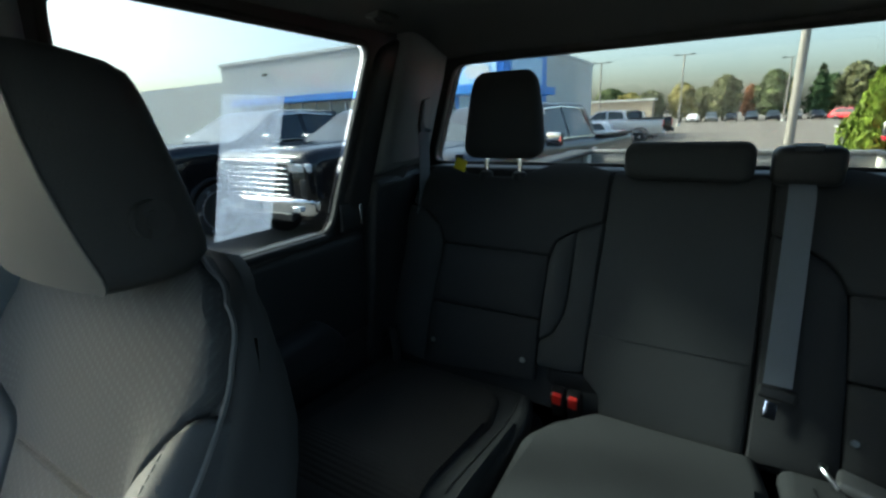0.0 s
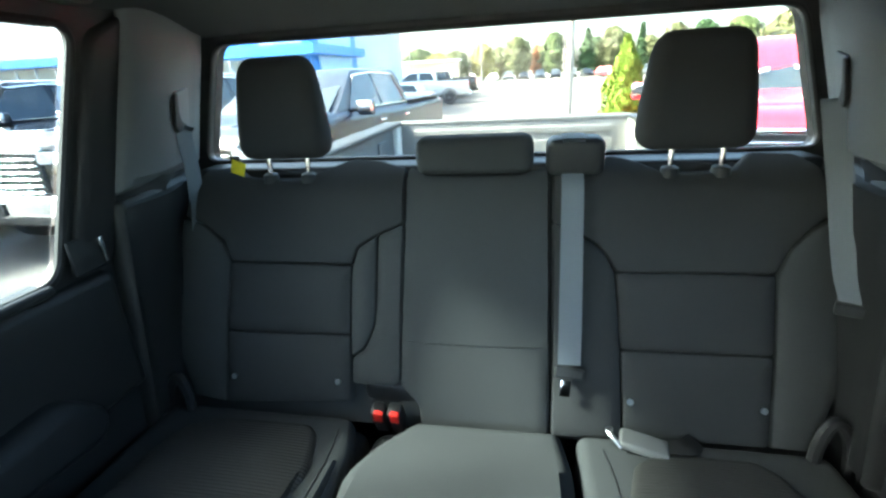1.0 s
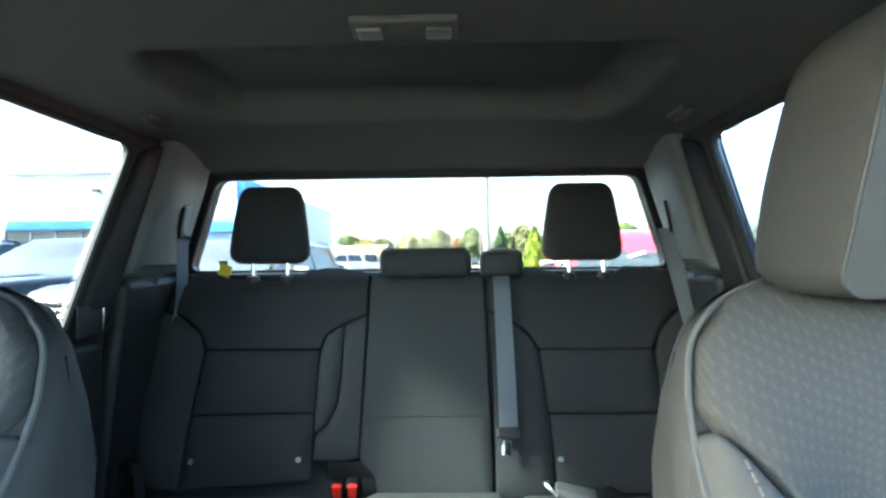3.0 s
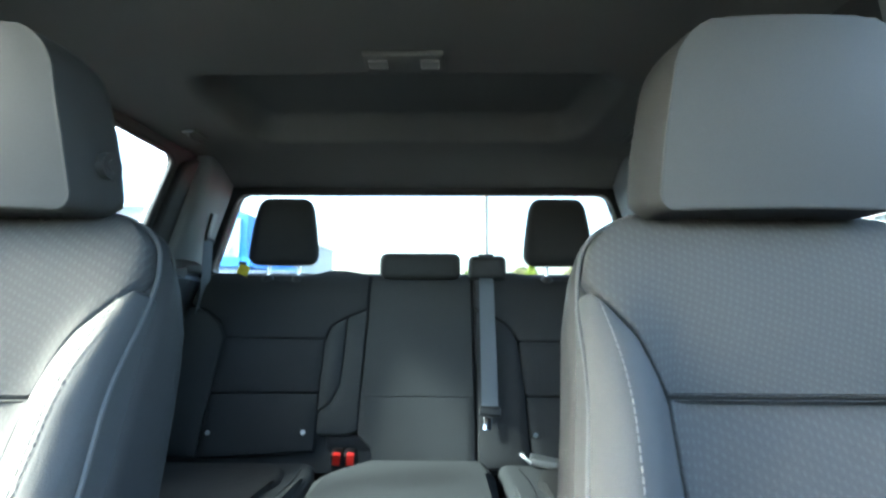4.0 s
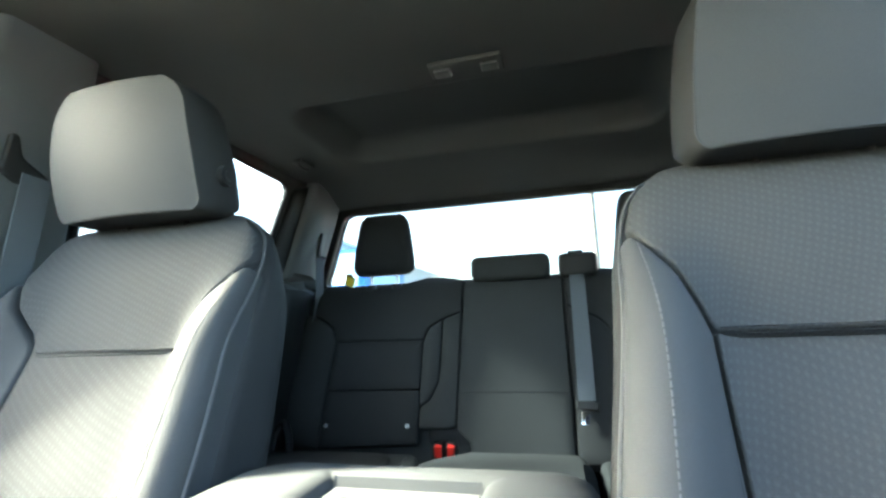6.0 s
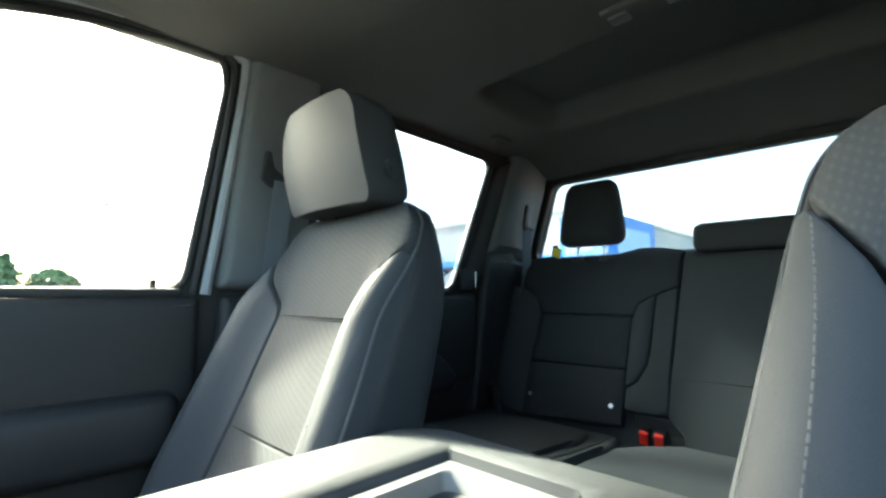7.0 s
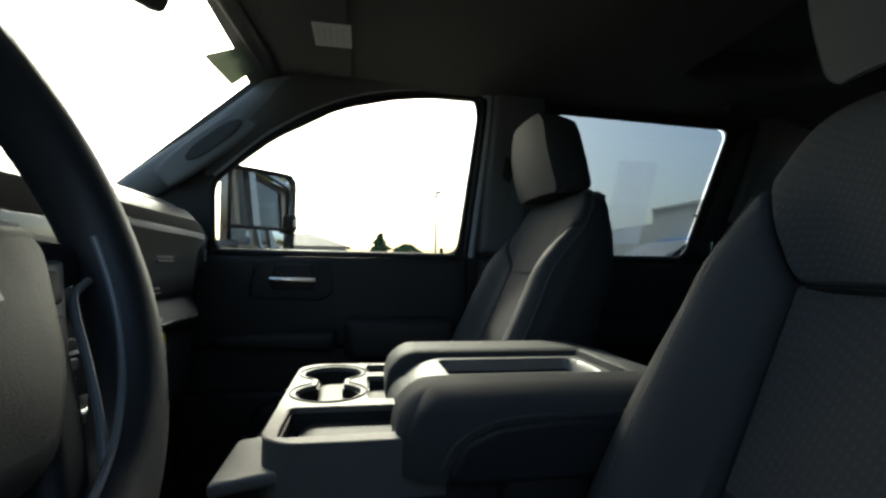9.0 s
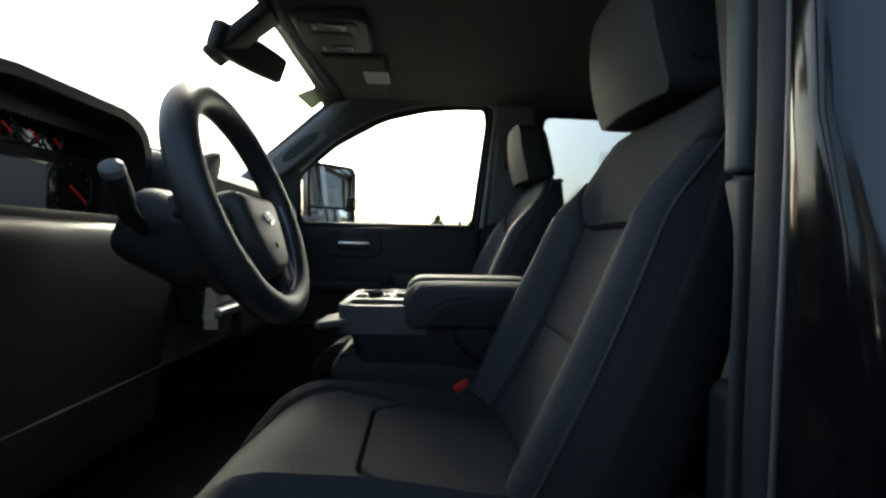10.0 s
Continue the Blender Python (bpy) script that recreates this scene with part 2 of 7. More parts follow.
def inset(P, d):
    out, n = [], len(P)
    for i in range(n):
        a, b = (P[i] - P[i - 1]), (P[(i + 1) % n] - P[i])
        if a.length < 1e-7:
            a = b
        if b.length < 1e-7:
            b = a
        na, nb = Vector((-a.y, a.x)).normalized(), Vector((-b.y, b.x)).normalized()
        m = na + nb
        if m.length < 1e-6:
            m = na
        m.normalize()
        out.append(P[i] + m * d / max(0.5, m.dot(na)))
    return out


def pad(outline, S, thick=0.02, edge=0.015, base=0.03, corner=0.02, puff=0.0, step=0.04, bm=None):
    """A stuffed panel: a flat outline raised to a pillow edge and laid on the surface S(u, v, h)."""
    P = round_poly(outline, corner)
    if area2(P) < 0:
        P = P[::-1]
    bm = bm or bmesh.new()
    fr = [0.0, 0.12, 0.35, 0.7, 1.0]
    rings = [[bm.verts.new((q.x, q.y, 0)) for q in inset(P, edge * f)] for f in fr]
    n = len(P)
    for a, b in zip(rings, rings[1:]):
        for i in range(n):
            bm.faces.new((a[i - 1], a[i], b[i], b[i - 1]))
    inner = bm.faces.new(rings[-1])
    us, vs = [q.x for q in P], [q.y for q in P]
    faces = [inner]
    for axis, lo, hi in ((0, min(us), max(us)), (1, min(vs), max(vs))):
        k = max(1, int((hi - lo) / step))
        for i in range(1, k):
            c = lo + (hi - lo) * i / k
            co, no = ((c, 0, 0), (1, 0, 0)) if axis == 0 else ((0, c, 0), (0, 1, 0))
            geom = list({e for f in faces for e in f.edges}) + faces + list({v for f in faces for v in f.verts})
            ret = bmesh.ops.bisect_plane(bm, geom=geom, plane_co=co, plane_no=no)
            faces = [g for g in ret["geom"] if isinstance(g, bmesh.types.BMFace)]
    span = min(max(us) - min(us), max(vs) - min(vs)) / 2
    outer = set(rings[0])
    low = []
    for v in bm.verts:
        q = Vector((v.co.x, v.co.y))
        d = 0.0 if v in outer else dist_poly(q, P)
        t = min(1.0, d / edge)
        h = thick * math.sqrt(max(0.0, 1 - (1 - t) ** 2))
        s = min(1.0, d / span)
        v.co.z = h + puff * s * (2 - s)
    for v in rings[0]:
        low.append(bm.verts.new((v.co.x, v.co.y, -base)))
    for i in range(n):
        bm.faces.new((low[i - 1], low[i], rings[0][i], rings[0][i - 1]))
    for v in bm.verts:
        v.co = Vector(S(v.co.x, v.co.y, v.co.z))
    return bm


def plate(outer, holes, S, w0, w1, corner=0.0, hole_corner=0.03, step=0.0):
    """A sheet with thickness from w0 to w1 and holes through it, laid on S(u, v, w)."""
    bm = bmesh.new()
    loops = [round_poly(outer, corner) if corner else [Vector(p) for p in outer]]
    for hole in holes:
        loops.append(round_poly(hole, hole_corner, 6))
    edges = []
    for lp in loops:
        vs = [bm.verts.new((p.x, p.y, w0)) for p in lp]
        edges += [bm.edges.new((vs[i - 1], vs[i])) for i in range(len(vs))]
    bmesh.ops.triangle_fill(bm, use_beauty=True, use_dissolve=False, edges=edges)
    if step:
        us, vs = [v.co.x for v in bm.verts], [v.co.y for v in bm.verts]
        for axis, lo, hi in ((0, min(us), max(us)), (1, min(vs), max(vs))):
            k = max(1, int((hi - lo) / step))
            for i in range(1, k):
                c = lo + (hi - lo) * i / k
                co, no = ((c, 0, 0), (1, 0, 0)) if axis == 0 else ((0, c, 0), (0, 1, 0))
                bmesh.ops.bisect_plane(bm, geom=bm.verts[:] + bm.edges[:] + bm.faces[:], plane_co=co, plane_no=no)
    ret = bmesh.ops.extrude_face_region(bm, geom=bm.faces[:])
    for g in ret["geom"]:
        if isinstance(g, bmesh.types.BMVert):
            g.co.z = w1
    for v in bm.verts:
        v.co = Vector(S(v.co.x, v.co.y, v.co.z))
    return bm


def tube(pts, r, n=8, closed=False, bm=None, flat=1.0, up=None):
    """A round (or flattened) bar along points."""
    bm = bm or bmesh.new()
    P = [Vector(p) for p in pts]
    rings = []
    last = None
    for i, p in enumerate(P):
        if closed:
            d = P[(i + 1) % len(P)] - P[i - 1]
        else:
            d = P[min(i + 1, len(P) - 1)] - P[max(i - 1, 0)]
        d.normalize()
        if up is not None:
            a = Vector(up).cross(d)
        else:
            a = (last - d * last.dot(d)) if last is not None else d.orthogonal()
        a.normalize()
        last = a
        b = d.cross(a)
        rr = r[i] if isinstance(r, (list, tuple)) else r
        rings.append([bm.verts.new(p + a * rr * math.cos(math.tau * k / n) + b * rr * flat * math.sin(math.tau * k / n)) for k in range(n)])
    m = len(rings)
    for i in range(m if closed else m - 1):
        A, B = rings[i], rings[(i + 1) % m]
        for k in range(n):
            bm.faces.new((A[k - 1], A[k], B[k], B[k - 1]))
    if not closed:
        bm.faces.new(rings[0][::-1])
        bm.faces.new(rings[-1])
    return bm


def loft(rings, bm=None, caps=True):
    bm = bm or bmesh.new()
    R = [[bm.verts.new(p) for p in ring] for ring in rings]
    n = len(R[0])
    for A, B in zip(R, R[1:]):
        for k in range(n):
            bm.faces.new((A[k - 1], A[k], B[k], B[k - 1]))
    if caps:
        bm.faces.new(R[0][::-1])
        bm.faces.new(R[-1])
    return bm


def rr_ring(hw, f0, f1, r, n=5):
    """A rounded rectangle's points: u from -hw to hw, w from f0 to f1."""
    r = min(r, hw * 0.95, abs(f1 - f0) * 0.48)
    out = []
    for cu, cw, a0 in ((hw - r, f1 - r, 0), (-hw + r, f1 - r, 90), (-hw + r, f0 + r, 180), (hw - r, f0 + r, 270)):
        for k in range(n + 1):
            a = radians(a0 + 90 * k / n)
            out.append((cu + r * math.cos(a), cw + r * math.sin(a)))
    return out


def smooth_line(pts, k=6):
    """A Catmull-Rom line through points."""
    P = [Vector(p) for p in pts]
    P = [P[0] * 2 - P[1]] + P + [P[-1] * 2 - P[-2]]
    out = []
    for i in range(1, len(P) - 2):
        a, b, c, d = P[i - 1:i + 3]
        for j in range(k):
            t = j / k
            out.append(0.5 * ((2 * b) + (c - a) * t + (2 * a - 5 * b + 4 * c - d) * t * t + (3 * b - a - 3 * c + d) * t ** 3))
    out.append(P[-2])
    return out


def stitches(pts, pitch=0.0075, length=0.005, r=0.0009):
    """Short raised threads along a line."""
    P = [Vector(p) for p in pts]
    bm = bmesh.new()
    acc, nxt = 0.0, 0.0
    for a, b in zip(P, P[1:]):
        d = b - a
        L = d.length
        if L < 1e-7:
            continue
        u = d / L
        while nxt <= acc + L:
            p = a + u * (nxt - acc)
            tube([p, p + u * length], r, 5, bm=bm)
            nxt += pitch
        acc += L
    return bm


def ribbon(pts, width, side, thick=0.0016, bm=None):
    """A flat band of webbing along points; side is its width's direction."""
    bm = bm or bmesh.new()
    P = [Vector(p) for p in pts]
    rings = []
    for i, p in enumerate(P):
        d = (P[min(i + 1, len(P) - 1)] - P[max(i - 1, 0)]).normalized()
        s = Vector(side[i] if isinstance(side, list) else side)
        s = (s - d * s.dot(d)).normalized()
        nrm = d.cross(s)
        rings.append([bm.verts.new(p + s * width / 2 * a + nrm * thick / 2 * b) for a, b in ((-1, -1), (1, -1), (1, 1), (-1, 1))])
    for A, B in zip(rings, rings[1:]):
        for k in range(4):
            bm.faces.new((A[k - 1], A[k], B[k], B[k - 1]))
    bm.faces.new(rings[0][::-1])
    bm.faces.new(rings[-1])
    return bm


def cyl(a, b, r, n=16, r2=None, bm=None):
    return tube([a, b], [r, r if r2 is None else r2], n, bm=bm)


def interp(x, table):
    for (a, fa), (b, fb) in zip(table, table[1:]):
        if x <= b:
            t = max(0.0, min(1.0, (x - a) / (b - a)))
            return fa + (fb - fa) * t
    return table[-1][1]


def smoothstep(a, b, x):
    t = max(0.0, min(1.0, (x - a) / (b - a)))
    return t * t * (3 - 2 * t)


# ---- the cab's shell ----
def xs(z):
    """How far the side's inner face stands from the middle at a height."""
    return 0.75 - max(0.0, z - 1.455) * 0.135


FRONT_WINDOW = [(-1.94, 1.455), (-1.94, 1.655), (-1.87, 1.712), (-1.78, 1.785), (-1.59, 1.888), (-1.42, 1.93), (-1.25, 1.948), (-1.17, 1.944), (-1.158, 1.89), (-1.205, 1.455)]
REAR_WINDOW = [(-0.925, 1.462), (-0.925, 1.925), (-0.263, 1.915), (-0.398, 1.462)]


def flare(y, z):
    """How far the sides widen towards the back window's edge."""
    return (0.034 + 0.058 * max(0.0, min(1.0, (1.9 - z) / 0.308))) * smoothstep(-0.15, 0.12, y)


FRONT_OUTER = [(-2.06, 1.40), (-2.06, 1.68), (-1.92, 1.76), (-1.80, 1.84), (-1.60, 1.93), (-1.42, 1.962), (-1.10, 1.968), (-1.12, 1.40)]
REAR_OUTER = [(-1.0, 1.40), (-1.0, 1.955), (-0.14, 1.955), (-0.28, 1.40)]


def side_map(s):
    return lambda u, v, w: (s * (xs(v) + w + flare(u, v)), u, v)


bm = plate([(-2.5, 1.36), (-2.21, 1.62), (-1.79, 1.975), (0.16, 1.955), (0.16, 0.7), (-2.5, 0.7)], [FRONT_WINDOW, REAR_WINDOW], side_map(-1), 0.0, 0.02, 0, 0.045, 0.12)
solid("wall_west", bm, TRIM_DARK, "charcoal plastic trimmed cab side with two window openings", "wall")
bm = plate([(-2.5, 1.36), (-2.21, 1.62), (-1.79, 1.99), (0.18, 1.98), (0.2, 0.45), (-2.5, 0.45)], [FRONT_OUTER, REAR_OUTER],
           lambda u, v, w: (-(xs(v) + w + flare(u, v) + 0.12 * smoothstep(1.5, 1.3, v)), u, v), 0.055, 0.09, 0, 0.035, 0.12)
solid("wall_west_outer_skin", bm, BLACK_PAINT, "glossy black painted outer skin of the pickup cab", "wall")
DRIVER_SIDE = [(-2.5, 1.36), (-2.21, 1.62), (-1.79, 1.975), (0.16, 1.955), (0.16, 0.7), (-1.04, 0.7), (-1.06, 1.2), (-1.095, 1.5), (-1.10, 1.915),
               (-1.43, 1.93), (-1.65, 1.88), (-1.85, 1.77), (-2.08, 1.60), (-2.16, 1.36)]
bm = plate(DRIVER_SIDE, [REAR_WINDOW], side_map(1), 0.0, 0.02, 0, 0.045, 0.12)
solid("wall_east", bm, TRIM_DARK, "charcoal plastic trimmed cab side with open front doorway", "wall")
bm = plate([(-1.08, 0.5), (-1.08, 1.985), (0.18, 1.985), (0.2, 0.5)], [REAR_OUTER],
           lambda u, v, w: (xs(v) + w + flare(u, v) + 0.07 * smoothstep(1.52, 1.3, v), u, v), 0.075, 0.11, 0, 0.035, 0.12)
solid("wall_east_outer_skin", bm, BLACK_PAINT, "glossy black painted rear door skin with blue reflections", "wall")
bm = plate([(-2.21, 1.63), (-1.79, 1.99), (-1.0, 1.985), (-1.0, 1.93), (-1.43, 1.945), (-1.65, 1.895), (-1.85, 1.785), (-2.1, 1.60)], [], side_map(1), 0.052, 0.09, 0, 0.03, 0.12)
solid("roof_rail_east", bm, BLACK_PAINT, "black painted roof rail over the open driver's doorway", "trim")

# back wall with the rear window
RW_HOLE = [(-0.787, 1.592), (-0.688, 1.9), (0.688, 1.9), (0.787, 1.592)]
bm = plate([(-0.9, 0.7), (-0.9, 1.6), (-0.72, 1.96), (0.72, 1.96), (0.9, 1.6), (0.9, 0.7)], [RW_HOLE], lambda u, v, w: (u, 0.135 + w - (v - 1.6) * 0.03, v), 0.0, 0.06, 0, 0.035)
solid("wall_north", bm, TRIM_DARK, "charcoal cab back wall round the wide rear window", "wall")




def window(name, poly, S, material, label, seal=0.009, corner=0.045, outer=None):
    """A pane in its seal; with an outer outline the pane lies flush with the outer skin."""
    w = thing(name, label, "window", (0, 0, 0), kind="structure")
    bm = plate(outer, [], S, 0.094, 0.098, corner) if outer else plate(poly, [], S, 0.028, 0.032, corner)
    part("pane", bm, material, w)
    pts = [S(p.x, p.y, 0.004) for p in round_poly(poly, corner, 6)]
    part("window_frame", tube(pts, seal, 8, closed=True), RUBBER, w, "black rubber window seal")
    return w


window("window_1", FRONT_WINDOW, side_map(-1), CLEAR, "clear front passenger door glass in black seal")
window("window_2", REAR_WINDOW, side_map(-1), TINTED, "dark tinted rear passenger door glass with a translucent sheet")
window("window_3", REAR_WINDOW, side_map(1), TINTED, "dark tinted rear door glass behind the driver", outer=[(-0.985, 1.47), (-0.985, 1.945), (-0.155, 1.945), (-0.27, 1.47)])
rear = window("window_4", RW_HOLE, lambda u, v, w: (u, 0.135 + w - (v - 1.6) * 0.03, v), REARGLASS, "wide tinted rear window of the pickup cab", 0.007)


# dark frame and pale weather strip behind the front passenger glass
WS = side_map(-1)
line = smooth_line([(-1.188, 1.45, 0), (-1.168, 1.66, 0), (-1.148, 1.90, 0), (-1.162, 1.945, 0), (-1.21, 1.957, 0), (-1.42, 1.942, 0), (-1.6, 1.902, 0)], 6)
solid("door_frame_strip", tube([WS(q.x, q.y, -0.004) for q in line], 0.009, 8), TRIM_BLACK, "black door frame behind the front glass", "trim")
line = smooth_line([(-1.168, 1.45, 0), (-1.148, 1.66, 0), (-1.128, 1.91, 0), (-1.145, 1.952, 0), (-1.21, 1.960, 0), (-1.42, 1.946, 0), (-1.6, 1.900, 0), (-1.78, 1.800, 0), (-1.93, 1.670, 0)], 6)
solid("weather_strip", tube([WS(q.x, q.y, -0.012) for q in line], [0.011 - 0.005 * smoothstep(-1.2, -1.4, q.x) for q in line], 8), mat("pale weather strip", (0.22, 0.24, 0.26), 0.4, 0, 0.06), "pale grey weather strip beside the front glass", "trim")


# windscreen
def wind_map(u, v, w):
    t = v
    return (u * (1 - 0.1 * t), -2.52 + 0.72 * t + 0.10 * (u / 0.8) ** 2 * (1 - t * 0.6) + w * 0.6, 1.365 + 0.60 * t - w * 0.8)


win = thing("windscreen", "large raked clear windscreen with a pale inspection sticker", "window", (0, 0, 0), kind="structure")
bm = plate([(-0.8, 0.0), (0.8, 0.0), (0.78, 1.0), (-0.78, 1.0)], [], wind_map, 0.0, 0.004, 0, 0.03, 0.12)
part("pane", bm, CLEAR, win)
bm = plate([(-0.655, 0.875), (-0.665, 0.96), (-0.525, 0.957), (-0.465, 0.875)], [], wind_map, -0.004, -0.003, 0.01, 0.03, 0.05)
part("sticker", bm, sheer("pale green sticker paper", (0.26, 0.285, 0.22), 0.02), win, "pale green paper sticker in the upper corner")
solid("windscreen_header", rbox((0, -1.805, 1.972), (1.4, 0.05, 0.035), 0.015, (6, 0, 0), lambda p: Vector((p.x, p.y + 0.05 * (p.x / 0.7) ** 2, p.z - 0.012 * (p.x / 0.7) ** 2))), TRIM_DARK, "charcoal header trim above the windscreen", "trim")


# headliner, with its shallow recess over the rear seat
def liner_z(x, y):
    z = 1.968 - 0.024 * smoothstep(0.5, 0.72, abs(x)) * (1 - 0.85 * smoothstep(-0.25, 0.05, y)) - 0.05 * smoothstep(-0.16, 0.15, y) - 0.006 * smoothstep(-1.55, -1.84, y)
    q = smoothstep(0.485, 0.42, abs(x) + 0.35 * max(0.0, abs(y + 0.44) - 0.11)) * smoothstep(-0.645, -0.60, y) * smoothstep(-0.225, -0.29, y)
    return z + 0.07 * q


def field(x0, x1, y0, y1, nx, ny, fn, thick=0.02, skirt=None):
    """A closed sheet whose top (or underside) follows fn(x, y)."""
    bm = bmesh.new()
    A = [[bm.verts.new((x0 + (x1 - x0) * i / nx, y0 + (y1 - y0) * j / ny, 0)) for j in range(ny + 1)] for i in range(nx + 1)]
    B = [[bm.verts.new(v.co) for v in row] for row in A]
    for i in range(nx + 1):
        for j in range(ny + 1):
            z = fn(A[i][j].co.x, A[i][j].co.y)
            A[i][j].co.z = z
            B[i][j].co.z = skirt if skirt is not None else z + thick
    for i in range(nx):
        for j in range(ny):
            bm.faces.new((A[i][j], A[i + 1][j], A[i + 1][j + 1], A[i][j + 1]))
            bm.faces.new((B[i][j], B[i][j + 1], B[i + 1][j + 1], B[i + 1][j]))
    for i in range(nx):
        bm.faces.new((A[i][0], B[i][0], B[i + 1][0], A[i + 1][0]))
        bm.faces.new((A[i][ny], A[i + 1][ny], B[i + 1][ny], B[i][ny]))
    for j in range(ny):
        bm.faces.new((A[0][j], A[0][j + 1], B[0][j + 1], B[0][j]))
        bm.faces.new((A[nx][j], B[nx][j], B[nx][j + 1], A[nx][j + 1]))
    return bm


solid("ceiling", field(-0.72, 0.72, -1.84, 0.15, 96, 180, liner_z, 0.015), LINER, "dark grey cloth headliner with a shallow recess", "ceiling")
solid("roof_skin", rbox((0, -0.82, 2.105), (1.5, 2.1, 0.05), 0.015), BLACK_PAINT, "black painted steel cab roof", "roof")
solid("floor", rbox((0, -1.1, 0.72), (1.7, 2.7, 0.06), 0.02), CARPET, "black carpeted cab floor", "floor")
solid("firewall", box((-0.86, -2.56, 0.6), (0.86, -2.5, 1.38)), TRIM_BLACK, "black front bulkhead under the dashboard", "wall")
solid("rear_shelf", rbox((0, 0.10, 1.57), (1.5, 0.11, 0.04), 0.012), TRIM_BLACK, "black plastic ledge below the rear window", "trim")


# pillar trims
def side_pad(name, pts, s, material, label, thick=0.018, edge=0.02, corner=0.02, parent=None, off=0.0, puff=0.0, base=0.01, cat="trim"):
    bm = pad(pts, lambda u, v, h: (s * (xs(v) - h - off + flare(u, v)), u, v), thick, edge, base, corner, puff, 0.06)
    if parent is not None:
        return part(name, bm, material, parent, label)
    return solid(name, bm, material, label, cat)


for s in (-1, 1):
    side_pad("pillar_trim_rear", [(-0.258, 1.592), (-0.15, 2.0), (0.128, 1.985), (0.132, 1.592)], s, TRIM_PALE, "pale grey plastic rear pillar trim", 0.03, 0.03)
    side_pad("pillar_trim_rear_lower", [(-0.33, 1.05), (-0.264, 1.586), (0.132, 1.586), (0.12, 1.05)], s, TRIM_DARK, "charcoal lower rear pillar trim", 0.026, 0.02)
side_pad("pillar_trim_middle", [(-1.15, 1.46), (-1.125, 1.975), (-0.95, 1.975), (-0.945, 1.46)], -1, TRIM_PALE, "pale grey middle pillar trim with belt slot", 0.03, 0.025)
side_pad("pillar_trim_middle", [(-1.055, 1.46), (-1.05, 1.95), (-0.965, 1.95), (-0.96, 1.46)], 1, TRIM_PALE, "pale grey middle pillar trim behind the driver", 0.03, 0.025)
side_pad("pillar_trim_middle_lower", [(-1.15, 0.85), (-1.14, 1.45), (-0.962, 1.45), (-0.95, 0.85)], -1, TRIM_DARK, "charcoal lower middle pillar trim", 0.026, 0.02)
# front pillars: a rounded bar beside the windscreen
for s in (-1, 1):
    pts = smooth_line([(s * 0.745, -2.28, 1.50), (s * 0.725, -2.10, 1.645), (s * 0.71, -1.94, 1.766), (s * 0.695, -1.79, 1.89), (s * 0.675, -1.70, 1.96)], 6)
    solid("pillar_trim_front", tube(pts, [0.05] * len(pts), 14, flat=0.75, up=(1, 0, 0)), TRIM_PALE, "pale grey windscreen pillar trim", "trim")
# cloth covered rail that runs from the front pillar over the passenger's door to the middle pillar
rings = []
for k in range(33):
    y = -1.95 + 0.80 * k / 32
    zl = interp(y, [(-1.94, 1.662), (-1.87, 1.724), (-1.78, 1.80), (-1.69, 1.855), (-1.59, 1.902), (-1.5, 1.93), (-1.42, 1.944), (-1.15, 1.956)])
    lo = Vector((-(xs(zl) - 0.016), y, zl))
    hi = Vector((interp(y, [(-1.94, -0.69), (-1.79, -0.665), (-1.7, -0.63), (-1.15, -0.62)]), y, interp(y, [(-1.95, 1.755), (-1.79, 1.89), (-1.70, 1.956), (-1.62, 1.968), (-1.15, 1.972)])))
    mid = (lo + hi) / 2 + Vector((0.010, 0, -0.004))
    out = Vector((-0.02, 0, 0.006))
    rings.append([lo, lo * 0.75 + mid * 0.25 + Vector((0.005, 0, -0.002)), mid, mid * 0.4 + hi * 0.6 + Vector((0.004, 0, -0.002)), hi, hi + out, mid + out * 1.4, lo + out])
solid("roof_rail_west", loft(rings), LINER, "dark grey cloth covered roof rail over the passenger's door", "trim")
# the passenger's grab handle on the front pillar
grab = thing("grab_handle", "pale grey moulded grab handle on the windscreen pillar", "handle", (-0.66, -1.95, 1.75))
bm = rbox((-0.678, -1.93, 1.752), (0.03, 0.33, 0.085), 0.014, (0, 8, 2), lambda p: Vector((p.x - 0.012 * (p.y / 0.165) ** 2, p.y, p.z * (1 - 0.25 * abs(p.y / 0.165) ** 3))), pose(0, 0, 0, 40, 0, 0))
part("handle_body", bm, TRIM_PALE, grab)
bm = rbox((-0.662, -1.92, 1.76), (0.004, 0.18, 0.04), 0.0018, (0, 6, 2), lambda p: Vector((p.x, p.y, p.z * math.sqrt(max(0.05, 1 - abs(p.y / 0.092) ** 3)))), pose(0, 0, 0, 40, 0, 0))
part("recess", bm, TRIM_DARK, grab, "dark oval finger recess")

# light strips on top of the door sills
for s, y0, y1, z in ((-1, -1.94, -1.21, 1.452), (-1, -0.95, -0.42, 1.458), (1, -0.95, -0.42, 1.458)):
    solid("door_sill_cap", rbox((s * 0.765, (y0 + y1) / 2, z), (0.06, y1 - y0, 0.02), 0.008), TRIM_DARK, "dark plastic sill cap under the door glass", "trim")


